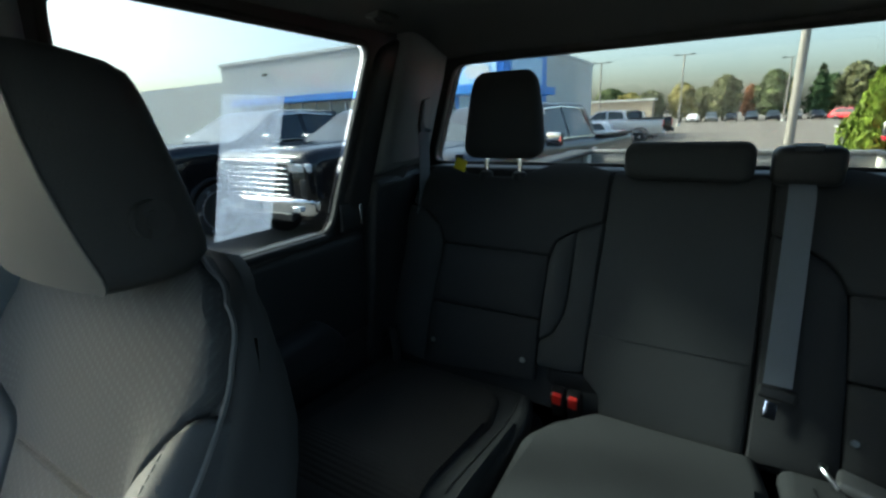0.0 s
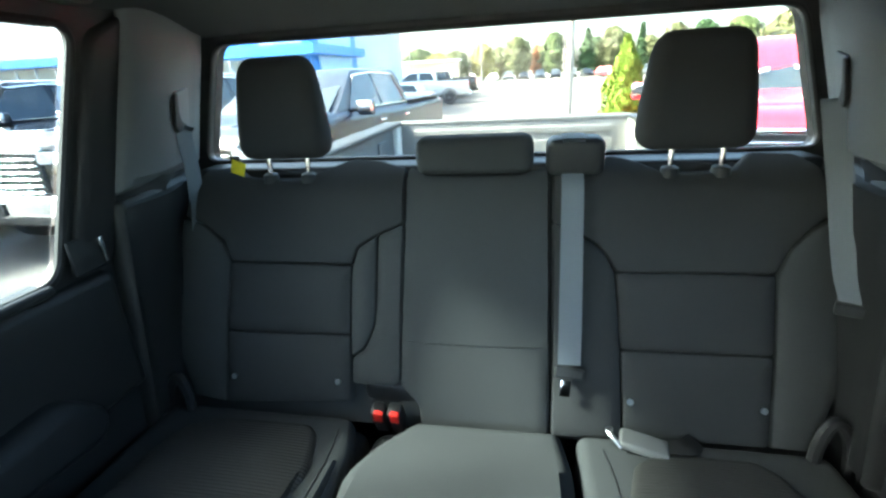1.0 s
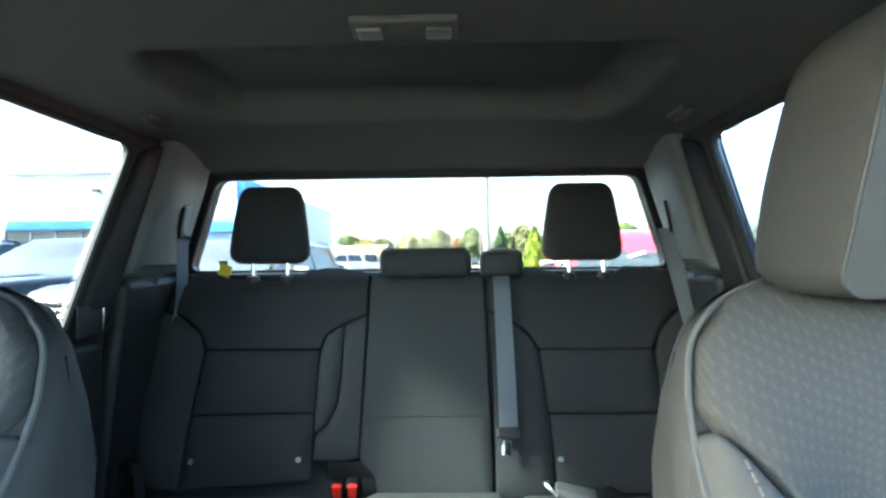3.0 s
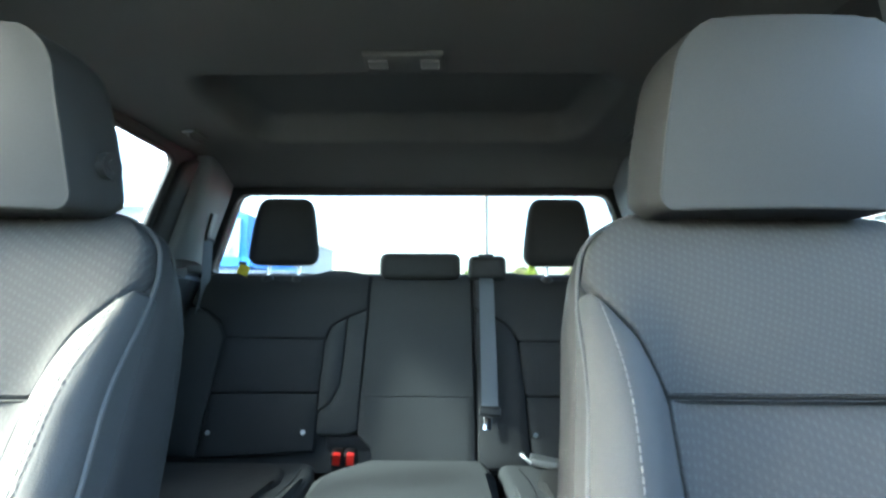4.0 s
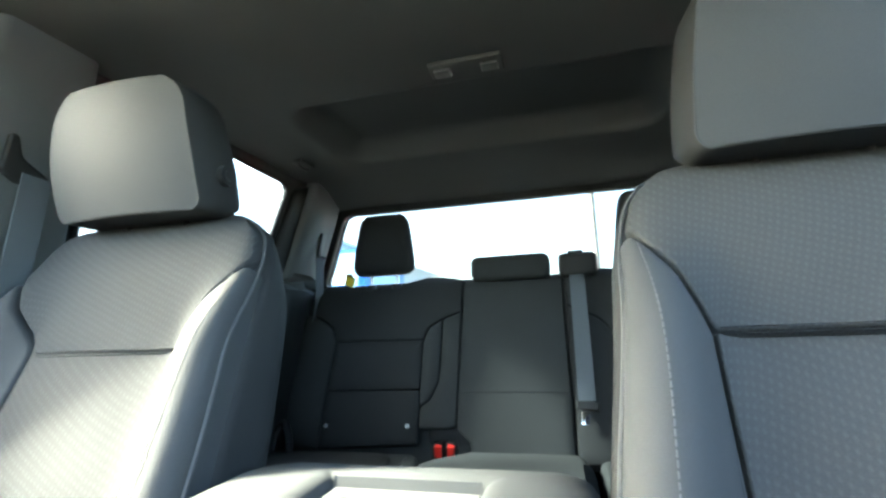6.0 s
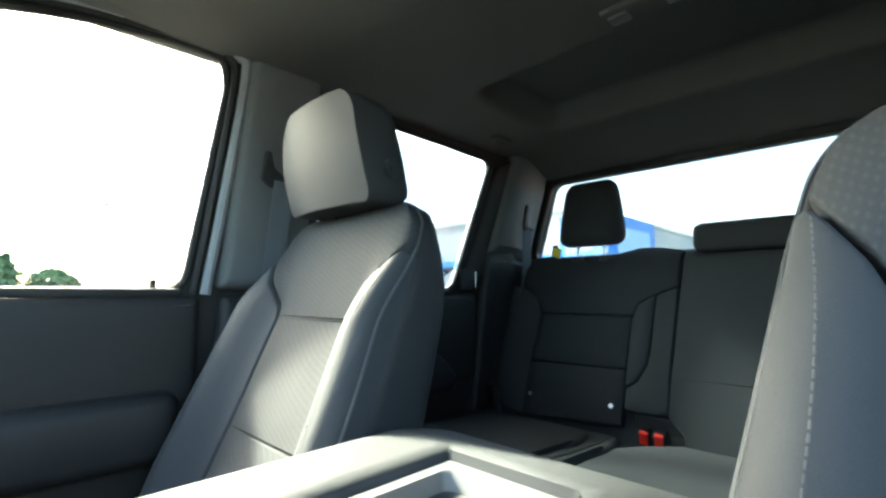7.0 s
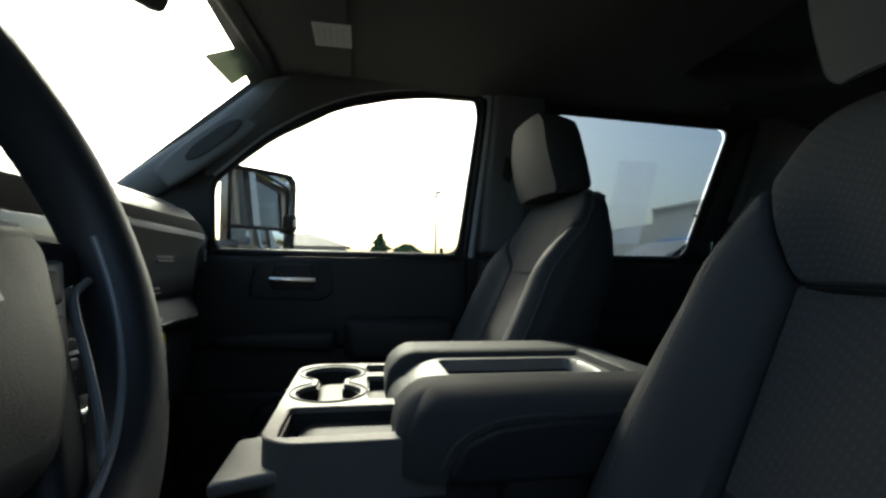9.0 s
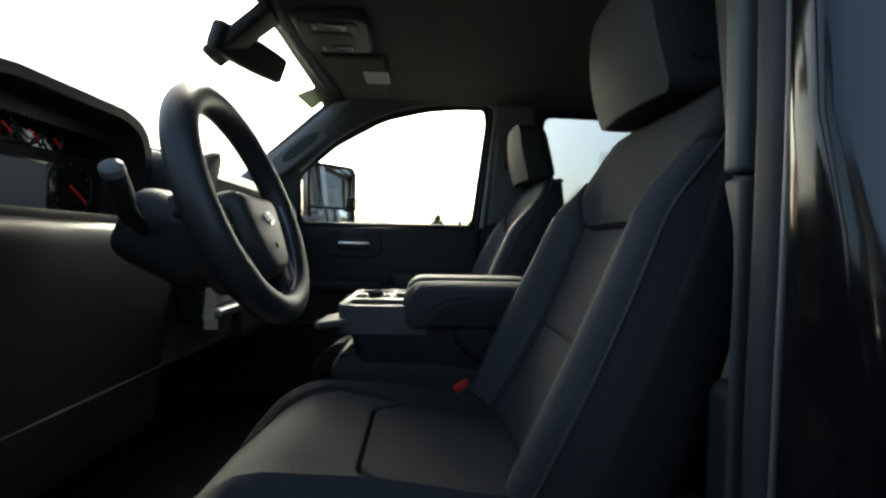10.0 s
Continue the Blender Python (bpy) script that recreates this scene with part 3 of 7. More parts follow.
# ---- doors (inner panels) ----
def door(name, s, y0, y1, top, label):
    d = thing(name, label, "door", (0, 0, 0), kind="structure")
    side_pad("upper_panel", [(y0, 1.17), (y0, top), (y1, top), (y1, 1.17)], s, TRIM_DARK, "", 0.022, 0.02, 0.02, d)
    side_pad("lower_panel", [(y0, 0.82), (y0, 1.05), (y1, 1.05), (y1, 0.82)], s, TRIM_BLACK, "", 0.02, 0.02, 0.02, d)
    return d


front_door = door("door_1", -1, -2.02, -1.175, 1.447, "charcoal front passenger door panel with chrome handle")
side_pad("armrest", [(-1.55, 1.13), (-1.565, 1.268), (-1.21, 1.27), (-1.2, 1.13)], -1, VINYL_DARK, "padded charcoal armrest", 0.045, 0.03, 0.04, front_door, 0.01)
side_pad("pull_ledge", [(-1.92, 1.17), (-1.92, 1.22), (-1.57, 1.232), (-1.58, 1.16)], -1, TRIM_DARK, "", 0.05, 0.02, 0.02, front_door, 0.01)
side_pad("map_pocket", [(-1.85, 0.86), (-1.8, 1.02), (-1.25, 1.05), (-1.22, 0.86)], -1, TRIM_BLACK, "", 0.05, 0.03, 0.03, front_door)
bez = side_pad("handle_bezel", [(-1.835, 1.315), (-1.815, 1.435), (-1.60, 1.438), (-1.585, 1.34), (-1.62, 1.31)], -1, TRIM_DARK, "", 0.006, 0.012, 0.03, front_door, 0.02)
side_pad("handle_cup", [(-1.77, 1.345), (-1.76, 1.422), (-1.65, 1.422), (-1.64, 1.345)], -1, TRIM_BLACK, "black recessed handle cup", 0.004, 0.006, 0.02, front_door, 0.027)
bm = rbox((-0.71, -1.706, 1.373), (0.014, 0.135, 0.018), 0.006, (0, 4, 0))
part("door_handle", bm, CHROME, front_door, "polished chrome release lever")
bm = tube([(-0.757, -1.26, 1.445), (-0.757, -1.26, 1.47)], 0.006, 10)
rbox((-0.757, -1.26, 1.474), (0.012, 0.012, 0.012), 0.005, bm=bm)
part("lock_pin", bm, TRIM_BLACK, front_door, "black lock pin")
for s, nm, lab in ((-1, "door_2", "charcoal rear passenger door panel with chrome handle"), (1, "door_3", "charcoal rear door panel behind the driver")):
    d = door(nm, s, -0.96, -0.30, 1.452, lab)
    side_pad("armrest", [(-0.93, 1.16), (-0.93, 1.26), (-0.5, 1.28), (-0.42, 1.2), (-0.45, 1.14)], s, VINYL_DARK, "padded charcoal armrest", 0.055, 0.035, 0.04, d, 0.01)
    side_pad("map_pocket", [(-0.9, 0.86), (-0.88, 1.0), (-0.5, 1.02), (-0.45, 0.86)], s, TRIM_BLACK, "", 0.045, 0.03, 0.03, d)
    side_pad("handle_bezel", [(-0.93, 1.32), (-0.92, 1.42), (-0.71, 1.42), (-0.7, 1.33)], s, TRIM_BLACK, "", 0.006, 0.012, 0.03, d, 0.02)
    part("door_handle", rbox((s * 0.71, -0.82, 1.362), (0.014, 0.13, 0.018), 0.006), CHROME, d, "polished chrome release lever")
    # dark frame behind the glass
    side_pad("rear_frame", [(-0.382, 1.455), (-0.246, 1.905), (-0.15, 1.945), (-0.282, 1.455)], s, TRIM_BLACK, "black door frame", 0.012, 0.02, 0.03, d)
    part("latch_trim", rbox((s * 0.733, -0.345, 1.50), (0.008, 0.07, 0.07), 0.004), TRIM_DARK, d)
    if s < 0:
        part("light_strip", rbox((s * 0.727, -0.312, 1.5), (0.010, 0.010, 0.055), 0.004), SATIN, d, "pale grey reflector strip")
    bm = tube([(s * 0.757, -0.45, 1.45), (s * 0.757, -0.45, 1.47)], 0.006, 10)
    part("lock_pin", bm, TRIM_BLACK, d, "black lock pin")
# translucent bluish sheet inside the rear passenger glass
st = thing("window_sticker", "translucent bluish sheet inside the tinted rear door glass", "sticker", (-0.745, -0.6, 1.6))
bm = plate([(-0.70, 1.51), (-0.66, 1.79), (-0.515, 1.79), (-0.565, 1.51)], [], side_map(-1), 0.024, 0.0245, 0.004)
part("sheet", bm, FILM, st)

# driver's doorway: jamb, weather strip, rear door's edge
def jamb_x(z):
    """How far the strips beside the doorway lean inwards as they rise."""
    return -0.035 * smoothstep(1.55, 1.95, z) + 0.01 * smoothstep(1.1, 1.5, z)


def jamb_bar(name, x0, x1, y0, y1, z0, z1, r, material, label, fn=None):
    bend = fn or (lambda p: Vector((p.x + jamb_x(p.z + (z0 + z1) / 2), p.y, p.z)))
    solid(name, rbox(((x0 + x1) / 2, (y0 + y1) / 2, (z0 + z1) / 2), (x1 - x0, y1 - y0, z1 - z0), r, (1, 0, 14), bend), material, label, "trim")


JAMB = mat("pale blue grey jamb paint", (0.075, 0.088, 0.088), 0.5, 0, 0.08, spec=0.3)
STRIP = mat("blue grey rubber strip", (0.030, 0.035, 0.042), 0.6, 0, 0.1, spec=0.25)
jamb_bar("door_jamb", 0.768, 0.797, -1.122, -1.09, 1.446, 1.93, 0.008, JAMB, "pale grey door jamb trim of the open doorway")
# Jamb paint again, with the shade on the lower cover put into its colour.
jamb_bar("door_jamb_lower", 0.778, 0.799, -1.120, -1.09, 0.75, 1.443, 0.007, mat("jamb paint darkened as shade", (0.045, 0.053, 0.054), 0.5, 0, 0.08, spec=0.3), "lower jamb cover in grey darkened for shade",
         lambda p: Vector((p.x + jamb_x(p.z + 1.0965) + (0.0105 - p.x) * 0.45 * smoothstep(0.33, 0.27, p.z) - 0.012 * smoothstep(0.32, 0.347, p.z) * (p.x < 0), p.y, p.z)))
jamb_bar("door_jamb_step", 0.735, 0.79, -1.112, -1.04, 0.64, 1.235, 0.02, TRIM_DARK, "charcoal lower jamb moulding")
jamb_bar("jamb_groove", 0.795, 0.815, -1.108, -1.08, 0.65, 1.93, 0.004, RUBBER, "black groove between the jamb and its weather strip")
jamb_bar("jamb_strip", 0.810, 0.848, -1.123, -1.09, 0.65, 1.95, 0.012, STRIP, "blue-grey rubber weather strip")
jamb_bar("jamb_lip", 0.8505, 0.8565, -1.124, -1.10, 0.65, 1.95, 0.002, TRIM_GREY, "thin grey sealing lip beside the weather strip")
solid("rear_door_edge", rbox((0.878, -1.088, 1.25), (0.040, 0.09, 1.38), 0.014, (0, 0, 14), lambda p: Vector((p.x + jamb_x(p.z + 1.25) + 0.045 * smoothstep(0.27, 0.05, p.z) * (0.5 + p.x / 0.04), p.y, p.z))), BLACK_PAINT, "glossy black edge of the rear door", "trim")

solid("pillar_filler", rbox((0.835, -1.06, 1.28), (0.11, 0.07, 1.3), 0.01), TRIM_BLACK, "black painted middle pillar behind the jamb", "trim")
# the open driver's door, swung out on its front hinges
od = thing("door_4", "black front driver's door standing wide open", "door", (0.9, -2.12, 1.0), kind="structure")
OM = Matrix.Translation((0.90, -2.12, 0)) @ pose(0, 0, 0, 0, 0, -54)
ODM = lambda u, v, w: OM @ Vector((w, u, v))
part("door_body", plate([(0.0, 0.62), (0.0, 1.44), (1.0, 1.46), (1.02, 0.62)], [], ODM, -0.06, 0.06, 0.05), TRIM_DARK, od, "charcoal inner door panel")
part("outer_skin", plate([(0.0, 0.58), (0.0, 1.46), (1.02, 1.48), (1.04, 0.58)], [], ODM, 0.064, 0.075, 0.05), BLACK_PAINT, od, "glossy black door skin")
part("window_frame", plate([(0.02, 1.46), (0.05, 1.62), (0.42, 1.93), (0.96, 1.96), (1.02, 1.47)], [[(0.10, 1.48), (0.11, 1.62), (0.44, 1.88), (0.92, 1.91), (0.96, 1.49)]], ODM, -0.02, 0.03, 0.03), BLACK_PAINT, od, "black window frame")
part("pane", plate([(0.10, 1.47), (0.11, 1.62), (0.44, 1.88), (0.92, 1.91), (0.96, 1.48)], [], ODM, 0.0, 0.004, 0.02), CLEAR, od)
part("armrest", rbox(ODM(0.6, 1.2, -0.09), (0.07, 0.5, 0.10), 0.03, turn=pose(0, 0, 0, 0, 0, -54)), VINYL_DARK, od, "padded charcoal armrest")


# ---- front seats ----
def seat_map(cx):
    def f(u, v, w):
        v += 0.014 * smoothstep(0.1, 0.2, v)
        return (cx + u, -1.10 + 0.415 * v - 0.91 * w, 1.41 + 0.91 * v + 0.415 * w)
    return f


HALF = [(-0.42, 0.232), (-0.3, 0.242), (-0.15, 0.238), (0.0, 0.228), (0.1, 0.22), (0.15, 0.21), (0.185, 0.188), (0.212, 0.15), (0.23, 0.105)]
BACKW = [(-0.42, -0.165), (-0.2, -0.155), (0.05, -0.13), (0.1, -0.118), (0.14, -0.098), (0.17, -0.072), (0.2, -0.058), (0.235, -0.05)]


def shell_ring(hw, f0, f1, r0=0.06, r1=0.022, n=6):
    """A section of the backrest: tight corners in front (f1), round ones behind (f0)."""
    r0 = min(r0, (f1 - f0) * 0.7)
    out = []
    for cu, cw, a0, r in ((hw - r1, f1 - r1, 0, r1), (-hw + r1, f1 - r1, 90, r1), (-hw + r0, f0 + r0, 180, r0), (hw - r0, f0 + r0, 270, r0)):
        for k in range(n + 1):
            a = radians(a0 + 90 * k / n)
            out.append((cu + r * math.cos(a), cw + r * math.sin(a)))
    return out


def front_seat(cx, out, IO, dip, seam, wide):
    """out is the side of the seat's own door: 1 towards +x, -1 towards -x; IO the half width of the cloth on that side; dip how far the cloth lies behind the bolsters."""
    M0 = seat_map(0.0)
    M = lambda u, v, w: M0(out * u * (1 + wide * smoothstep(0.05, -0.25, v) * (u < 0)), v, w)
    seat = thing("front_seat", "grey cloth and vinyl front bucket seat with a headrest", "seat", (cx, -1.2, 0.78), group="front seats")
    B = Vector((0, -1.2, 0.78))

    def P(name, bm, material, parent=seat, label=""):
        bmesh.ops.translate(bm, verts=bm.verts, vec=-B)
        return part(name, bm, material, parent, label, local=True)

    # bolster rise and wrap of the front surface
    def F(u, v, h):
        hw = interp(v, HALF)
        a = abs(u) / hw
        rise = 0.036 * smoothstep(0.52, 0.86, a) * smoothstep(0.16, -0.02, v) - 0.016 * smoothstep(0.88, 1.0, a) ** 2
        crown = -0.03 * smoothstep(0.15, 0.24, v) ** 2 - dip * smoothstep(0.78, 0.5, a) * smoothstep(0.15, 0.0, v)
        return M(u, v, h + rise + crown - 0.004)

    rings = []
    for v in [-0.42, -0.38, -0.3, -0.2, -0.1, 0.0, 0.06, 0.1, 0.14, 0.165, 0.18, 0.195, 0.208, 0.219, 0.227]:
        hw = interp(v, HALF) + 0.001
        f1 = -0.012 + (0.014 - dip) * smoothstep(0.14, -0.02, v) - 0.035 * smoothstep(0.14, 0.24, v) ** 2
        rings.append([M(a, v, b) for a, b in shell_ring(hw, interp(v, BACKW), f1)])
    back = P("backrest_shell", loft(rings), VINYL_MID, seat, "dark grey vinyl backrest sides and back")
    II = 0.14          # half width of the cloth on the inner side
    up = [(-II, seam + 0.0006), (IO, seam + 0.0006), (IO + 0.008, 0.02), (0.160, 0.062), (0.187, 0.1), (0.206, 0.128), (0.193, 0.166), (0.158, 0.2), (0.105, 0.221),
          (-0.105, 0.221), (-0.158, 0.2), (-0.193, 0.166), (-0.206, 0.128), (-0.189, 0.1), (-0.166, 0.062), (-II - 0.007, 0.02)]
    P("upper_panel", pad(up, F, 0.008, 0.0035, 0.03, 0.008, 0.007, 0.02), CLOTH_DOT, back, "grey cloth shoulder panel with dashed weave")
    P("middle_panel", pad([(-II, seam - 0.0005), (-II + 0.004, -0.2035), (IO - 0.004, -0.2035), (IO, seam - 0.0005)], F, 0.008, 0.0035, 0.03, 0.006, 0.008, 0.025), CLOTH_DOT, back, "grey cloth back panel with dashed weave")
    P("lower_panel", pad([(-II + 0.004, -0.2045), (-II - 0.005, -0.41), (IO + 0.005, -0.41), (IO - 0.004, -0.2045)], F, 0.008, 0.0035, 0.03, 0.006, 0.008, 0.025), CLOTH_DOT, back)
    for s, I in ((-1, II), (1, IO)):
        bol = [(s * (I + 0.004), 0.0), (s * (I + 0.012), 0.018), (s * (0.170 - 0.006 * (s > 0)), 0.06), (s * 0.192, 0.098), (s * 0.204, 0.114), (s * 0.214, 0.110), (s * 0.218, 0.06), (s * 0.224, 0.0), (s * 0.234, -0.14), (s * 0.238, -0.28), (s * 0.226, -0.41), (s * (I + 0.009), -0.41), (s * I, -0.2)]
        P("bolster", pad(bol, F, 0.010, 0.005, 0.03 + dip, 0.006, 0.006, 0.015), VINYL, back, "grey vinyl side bolster")
        ln = [F(s * u, v, 0.0165) for u, v in [(q.x, q.y) for q in smooth_line([(0.2, 0.096, 0), (0.196, 0.03, 0), (0.195, -0.05, 0), (0.199, -0.2, 0), (0.2, -0.4, 0)], 14)]]
        P("stitching", stitches(ln), THREAD, back, "pale grey stitched seam")
        pip = [F(s * u, v, 0.002) for u, v in [(q.x, q.y) for q in smooth_line([(0.11, 0.221, 0), (0.16, 0.2, 0), (0.197, 0.165, 0), (0.214, 0.105, 0), (0.224, 0.0, 0), (0.235, -0.14, 0), (0.237, -0.28, 0), (0.228, -0.41, 0)], 8)]]
        P("piping", tube(pip, 0.0024, 6), PIPING, back, "grey vinyl piping")

    # headrest: a vinyl block with a piped front
    def hr_half(z):
        hw = 0.129 - 0.012 * smoothstep(1.66, 1.79, z)
        for r, d in ((0.05, 1.797 - z), (0.02, z - 1.602)):
            if d < r:
                hw += -r + math.sqrt(max(0.0, r * r - (r - d) ** 2))
        return hw

    def hr_front(x, z):
        t = (z - 1.602) / 0.195
        return -1.077 - 0.028 * t - 0.012 * math.sin(math.pi * t) + 0.9 * x * x

    def hr_ring(z):
        hw, t = hr_half(z), (z - 1.602) / 0.195
        back = -0.966 - 0.042 * t - 0.035 * smoothstep(0.86, 1.0, t) ** 2 - 0.02 * smoothstep(0.12, 0.0, t)
        pts = [(hw * k / 6, hr_front(hw * k / 6, z)) for k in range(-6, 7)]
        r = 0.035
        pts += [(hw + 0.006, hr_front(hw, z) + 0.014)]
        pts += [(hw + 0.009 - r + r * math.cos(radians(a)), back - r + r * math.sin(radians(a))) for a in (0, 22, 45, 68, 90)]
        pts += [(-(hw + 0.009 - r + r * math.cos(radians(a))), back - r + r * math.sin(radians(a))) for a in (90, 68, 45, 22, 0)]
        pts += [(-hw - 0.006, hr_front(hw, z) + 0.014)]
        return [(x, y, z) for x, y in pts]

    zs = [1.602, 1.6032, 1.606, 1.611, 1.619, 1.63, 1.65, 1.675, 1.70, 1.73, 1.75, 1.765, 1.775, 1.783, 1.79, 1.7945, 1.797]
    head = P("headrest", loft([hr_ring(z) for z in zs]), VINYL_MID, seat, "charcoal vinyl headrest")
    face = []
    for z in zs[1:-1]:
        hw = hr_half(z) - 0.001
        row = [(hw * k / 6, hr_front(hw * k / 6, z) - 0.002, z) for k in range(-6, 7)]
        face.append(row + [(x * 0.97, y + 0.006, q) for x, y, q in reversed(row)])
    P("headrest_face", loft(face), VINYL, head, "grey vinyl headrest front")
    loop = [(hr_half(z), hr_front(hr_half(z), z) - 0.001, z) for z in zs[1:-1]]
    loop = loop + [(-x, y, z) for x, y, z in reversed(loop)]
    P("headrest_piping", tube(loop, 0.0014, 6, closed=True), VINYL, head, "fine grey seam round the headrest front")
    for s in (-1, 1):
        P("post", cyl((s * 0.055, -1.01, 1.56), (s * 0.055, -1.01, 1.64), 0.006), TRIM_BLACK, head, "black headrest post")
    bm = cyl((0.13, -1.03, 1.66), (0.1455, -1.03, 1.66), 0.016, 18)
    cyl((0.136, -1.03, 1.66), (0.1475, -1.03, 1.66), 0.008, 14, bm=bm)
    P("release_button", bm, TRIM_DARK, head, "round charcoal release button")

    # cushion
    def C(u, v, h):
        a = abs(u) / 0.235
        rise = 0.028 * smoothstep(0.6, 0.9, a) - 0.03 * smoothstep(0.9, 1.0, a)
        nose = 0.012 * smoothstep(-1.3, -1.5, v) - 0.125 * smoothstep(-1.57, -1.82, v) ** 1.7
        return (u, v, 1.0 + 0.11 * (-1.2 - v) * 0.7 + h + rise + nose)

    bm = rbox((0, -1.44, 0.92), (0.465, 0.60, 0.13), 0.06, (2, 6, 0), lambda p: Vector((p.x * (1 - 0.25 * smoothstep(-0.15, -0.3, p.y)), p.y, p.z + 0.08 * (-p.y) - 0.02 - 0.03 * smoothstep(-0.15, -0.3, p.y))))
    cush = P("cushion_base", bm, VINYL_DARK, seat, "charcoal vinyl cushion side")
    P("cushion_panel", pad([(-0.15, -1.12), (0.15, -1.12), (0.158, -1.45), (0.122, -1.504), (-0.122, -1.504), (-0.158, -1.45)], C, 0.014, 0.003, 0.05, 0.02, 0.008, 0.03), CLOTH, cush, "plain grey cloth seat panel")
    P("cushion_nose", pad([(-0.125, -1.508), (0.125, -1.508), (0.16, -1.455), (0.178, -1.58), (0.16, -1.70), (0.11, -1.77), (-0.11, -1.77), (-0.16, -1.70), (-0.178, -1.58), (-0.16, -1.455)], C, 0.014, 0.003, 0.05, 0.01, 0.008, 0.03), CLOTH_DOT, cush, "dashed cloth cushion front")
    for s in (-1, 1):
        P("cushion_bolster", pad([(s * 0.152, -1.12), (s * 0.16, -1.44), (s * 0.185, -1.58), (s * 0.166, -1.70), (s * 0.12, -1.77), (s * 0.17, -1.77), (s * 0.215, -1.72), (s * 0.236, -1.62), (s * 0.236, -1.3), (s * 0.23, -1.12)], C, 0.014, 0.006, 0.05, 0.012, 0.006, 0.03), VINYL_MID, cush, "grey vinyl cushion bolster")
    P("seat_riser", rbox((0, -1.4, 0.805), (0.40, 0.46, 0.16), 0.02), TRIM_BLACK, seat, "black plastic seat base")
    return seat


driver_seat = front_seat(0.452, 1, 0.145, 0.026, 0.009, 0.075)
driver_seat.location.y = -1.203
front_seat(-0.44, -1, 0.112, 0.008, 0.0, 0.0)


# ---- centre console: folded jump seat with tray ----
con = thing("centre_console", "grey folded centre seat console with cup holders and a padded lid", "console", (0, -1.3, 0.78))
body = part("console_body", rbox((-0.005, -1.315, 1.14), (0.35, 0.55, 0.14), 0.03, (0, 6, 0), lambda p: Vector((p.x, p.y + (0.02 if p.y < 0 and p.z < 0 else 0), p.z - 0.035 * smoothstep(-0.25, 0.1, p.y) * (p.z < 0)))), VINYL_DARK, con, "charcoal vinyl console side")
part("console_foot", rbox((0, -1.345, 0.95), (0.36, 0.57, 0.34), 0.05, (2, 4, 2), lambda p: Vector((p.x, p.y + 0.03 * smoothstep(0.0, -0.17, p.z) * (p.y < 0), p.z - 0.03 * smoothstep(-0.1, 0.2, p.y) * (p.z > 0)))), CLOTH, con, "grey cloth centre seat cushion under the console")


def hourglass(a, b, r, neck, n=14):
    a, b = Vector(a), Vector(b)
    ax = (b - a).normalized()
    nr = Vector((-ax.y, ax.x))
    th = math.asin(min(0.95, neck / r))
    pts = []
    for c, s in ((b, 1), (a, -1)):
        for k in range(n + 1):
            ang = -(math.pi - th) + 2 * (math.pi - th) * k / n
            pts.append(c + ax * s * math.cos(ang) * r + nr * s * math.sin(ang) * r)
    return pts


CUPS = hourglass((-0.155, -1.553), (-0.033, -1.553), 0.049, 0.022)
TRAY = [(-0.232, -1.585), (-0.205, -1.616), (0.145, -1.616), (0.172, -1.585), (0.17, -1.385), (-0.228, -1.385)]
SMALL = [(-0.213, -1.495), (-0.155, -1.495), (-0.155, -1.42), (-0.213, -1.42)]
MID = [(-0.125, -1.495), (0.01, -1.495), (0.01, -1.4), (-0.125, -1.4)]
LONG = [(0.042, -1.598), (0.15, -1.598), (0.145, -1.43), (0.042, -1.445)]
bm = bmesh.new()
loops = [round_poly(TRAY, 0.025, 5), CUPS] + [round_poly(h, 0.012, 4) for h in (SMALL, MID, LONG)]
edges = []
for lp in loops:
    vs = [bm.verts.new((p.x, p.y, 1.23)) for p in lp]
    edges += [bm.edges.new((vs[i - 1], vs[i])) for i in range(len(vs))]
bmesh.ops.triangle_fill(bm, use_beauty=True, use_dissolve=False, edges=edges)
ret = bmesh.ops.extrude_face_region(bm, geom=bm.faces[:])
for g in ret["geom"]:
    if isinstance(g, bmesh.types.BMVert):
        g.co.z = 1.165
rim = [e for e in bm.edges if all(abs(v.co.z - 1.23) < 1e-6 for v in e.verts) and len(e.link_faces) == 2 and e.calc_face_angle(0) > 1.0]
bmesh.ops.bevel(bm, geom=rim, offset=0.004, segments=3, affect="EDGES", clamp_overlap=True)
tray = part("tray", bm, TRIM_GREY, con, "grey plastic cup holder tray")
part("tray_bottom", box((-0.215, -1.605, 1.10), (0.155, -1.395, 1.115)), TRIM_BLACK, tray)
for poly, zf, nm in ((SMALL, 1.175, "small_bin"), (MID, 1.17, "middle_bin"), (LONG, 1.185, "long_bin")):
    part(nm, plate(poly, [], lambda u, v, w: (u, v, w), zf - 0.003, zf, 0.01), TRIM_DARK, tray, "dark grey bin floor")
def liner(name, outline, z0, z1, material, label):
    """A thin dark lining for a cup holder's wall, or for painted shade in a bin."""
    P = [Vector((p[0], p[1])) for p in outline]
    P = P if area2(P) > 0 else P[::-1]
    A, B = inset(P, 0.0012), inset(P, 0.0032)
    part(name, loft([[(p.x, p.y, z0) for p in A], [(p.x, p.y, z1) for p in A], [(p.x, p.y, z1) for p in B], [(p.x, p.y, z0) for p in B]], caps=False), material, tray, label)


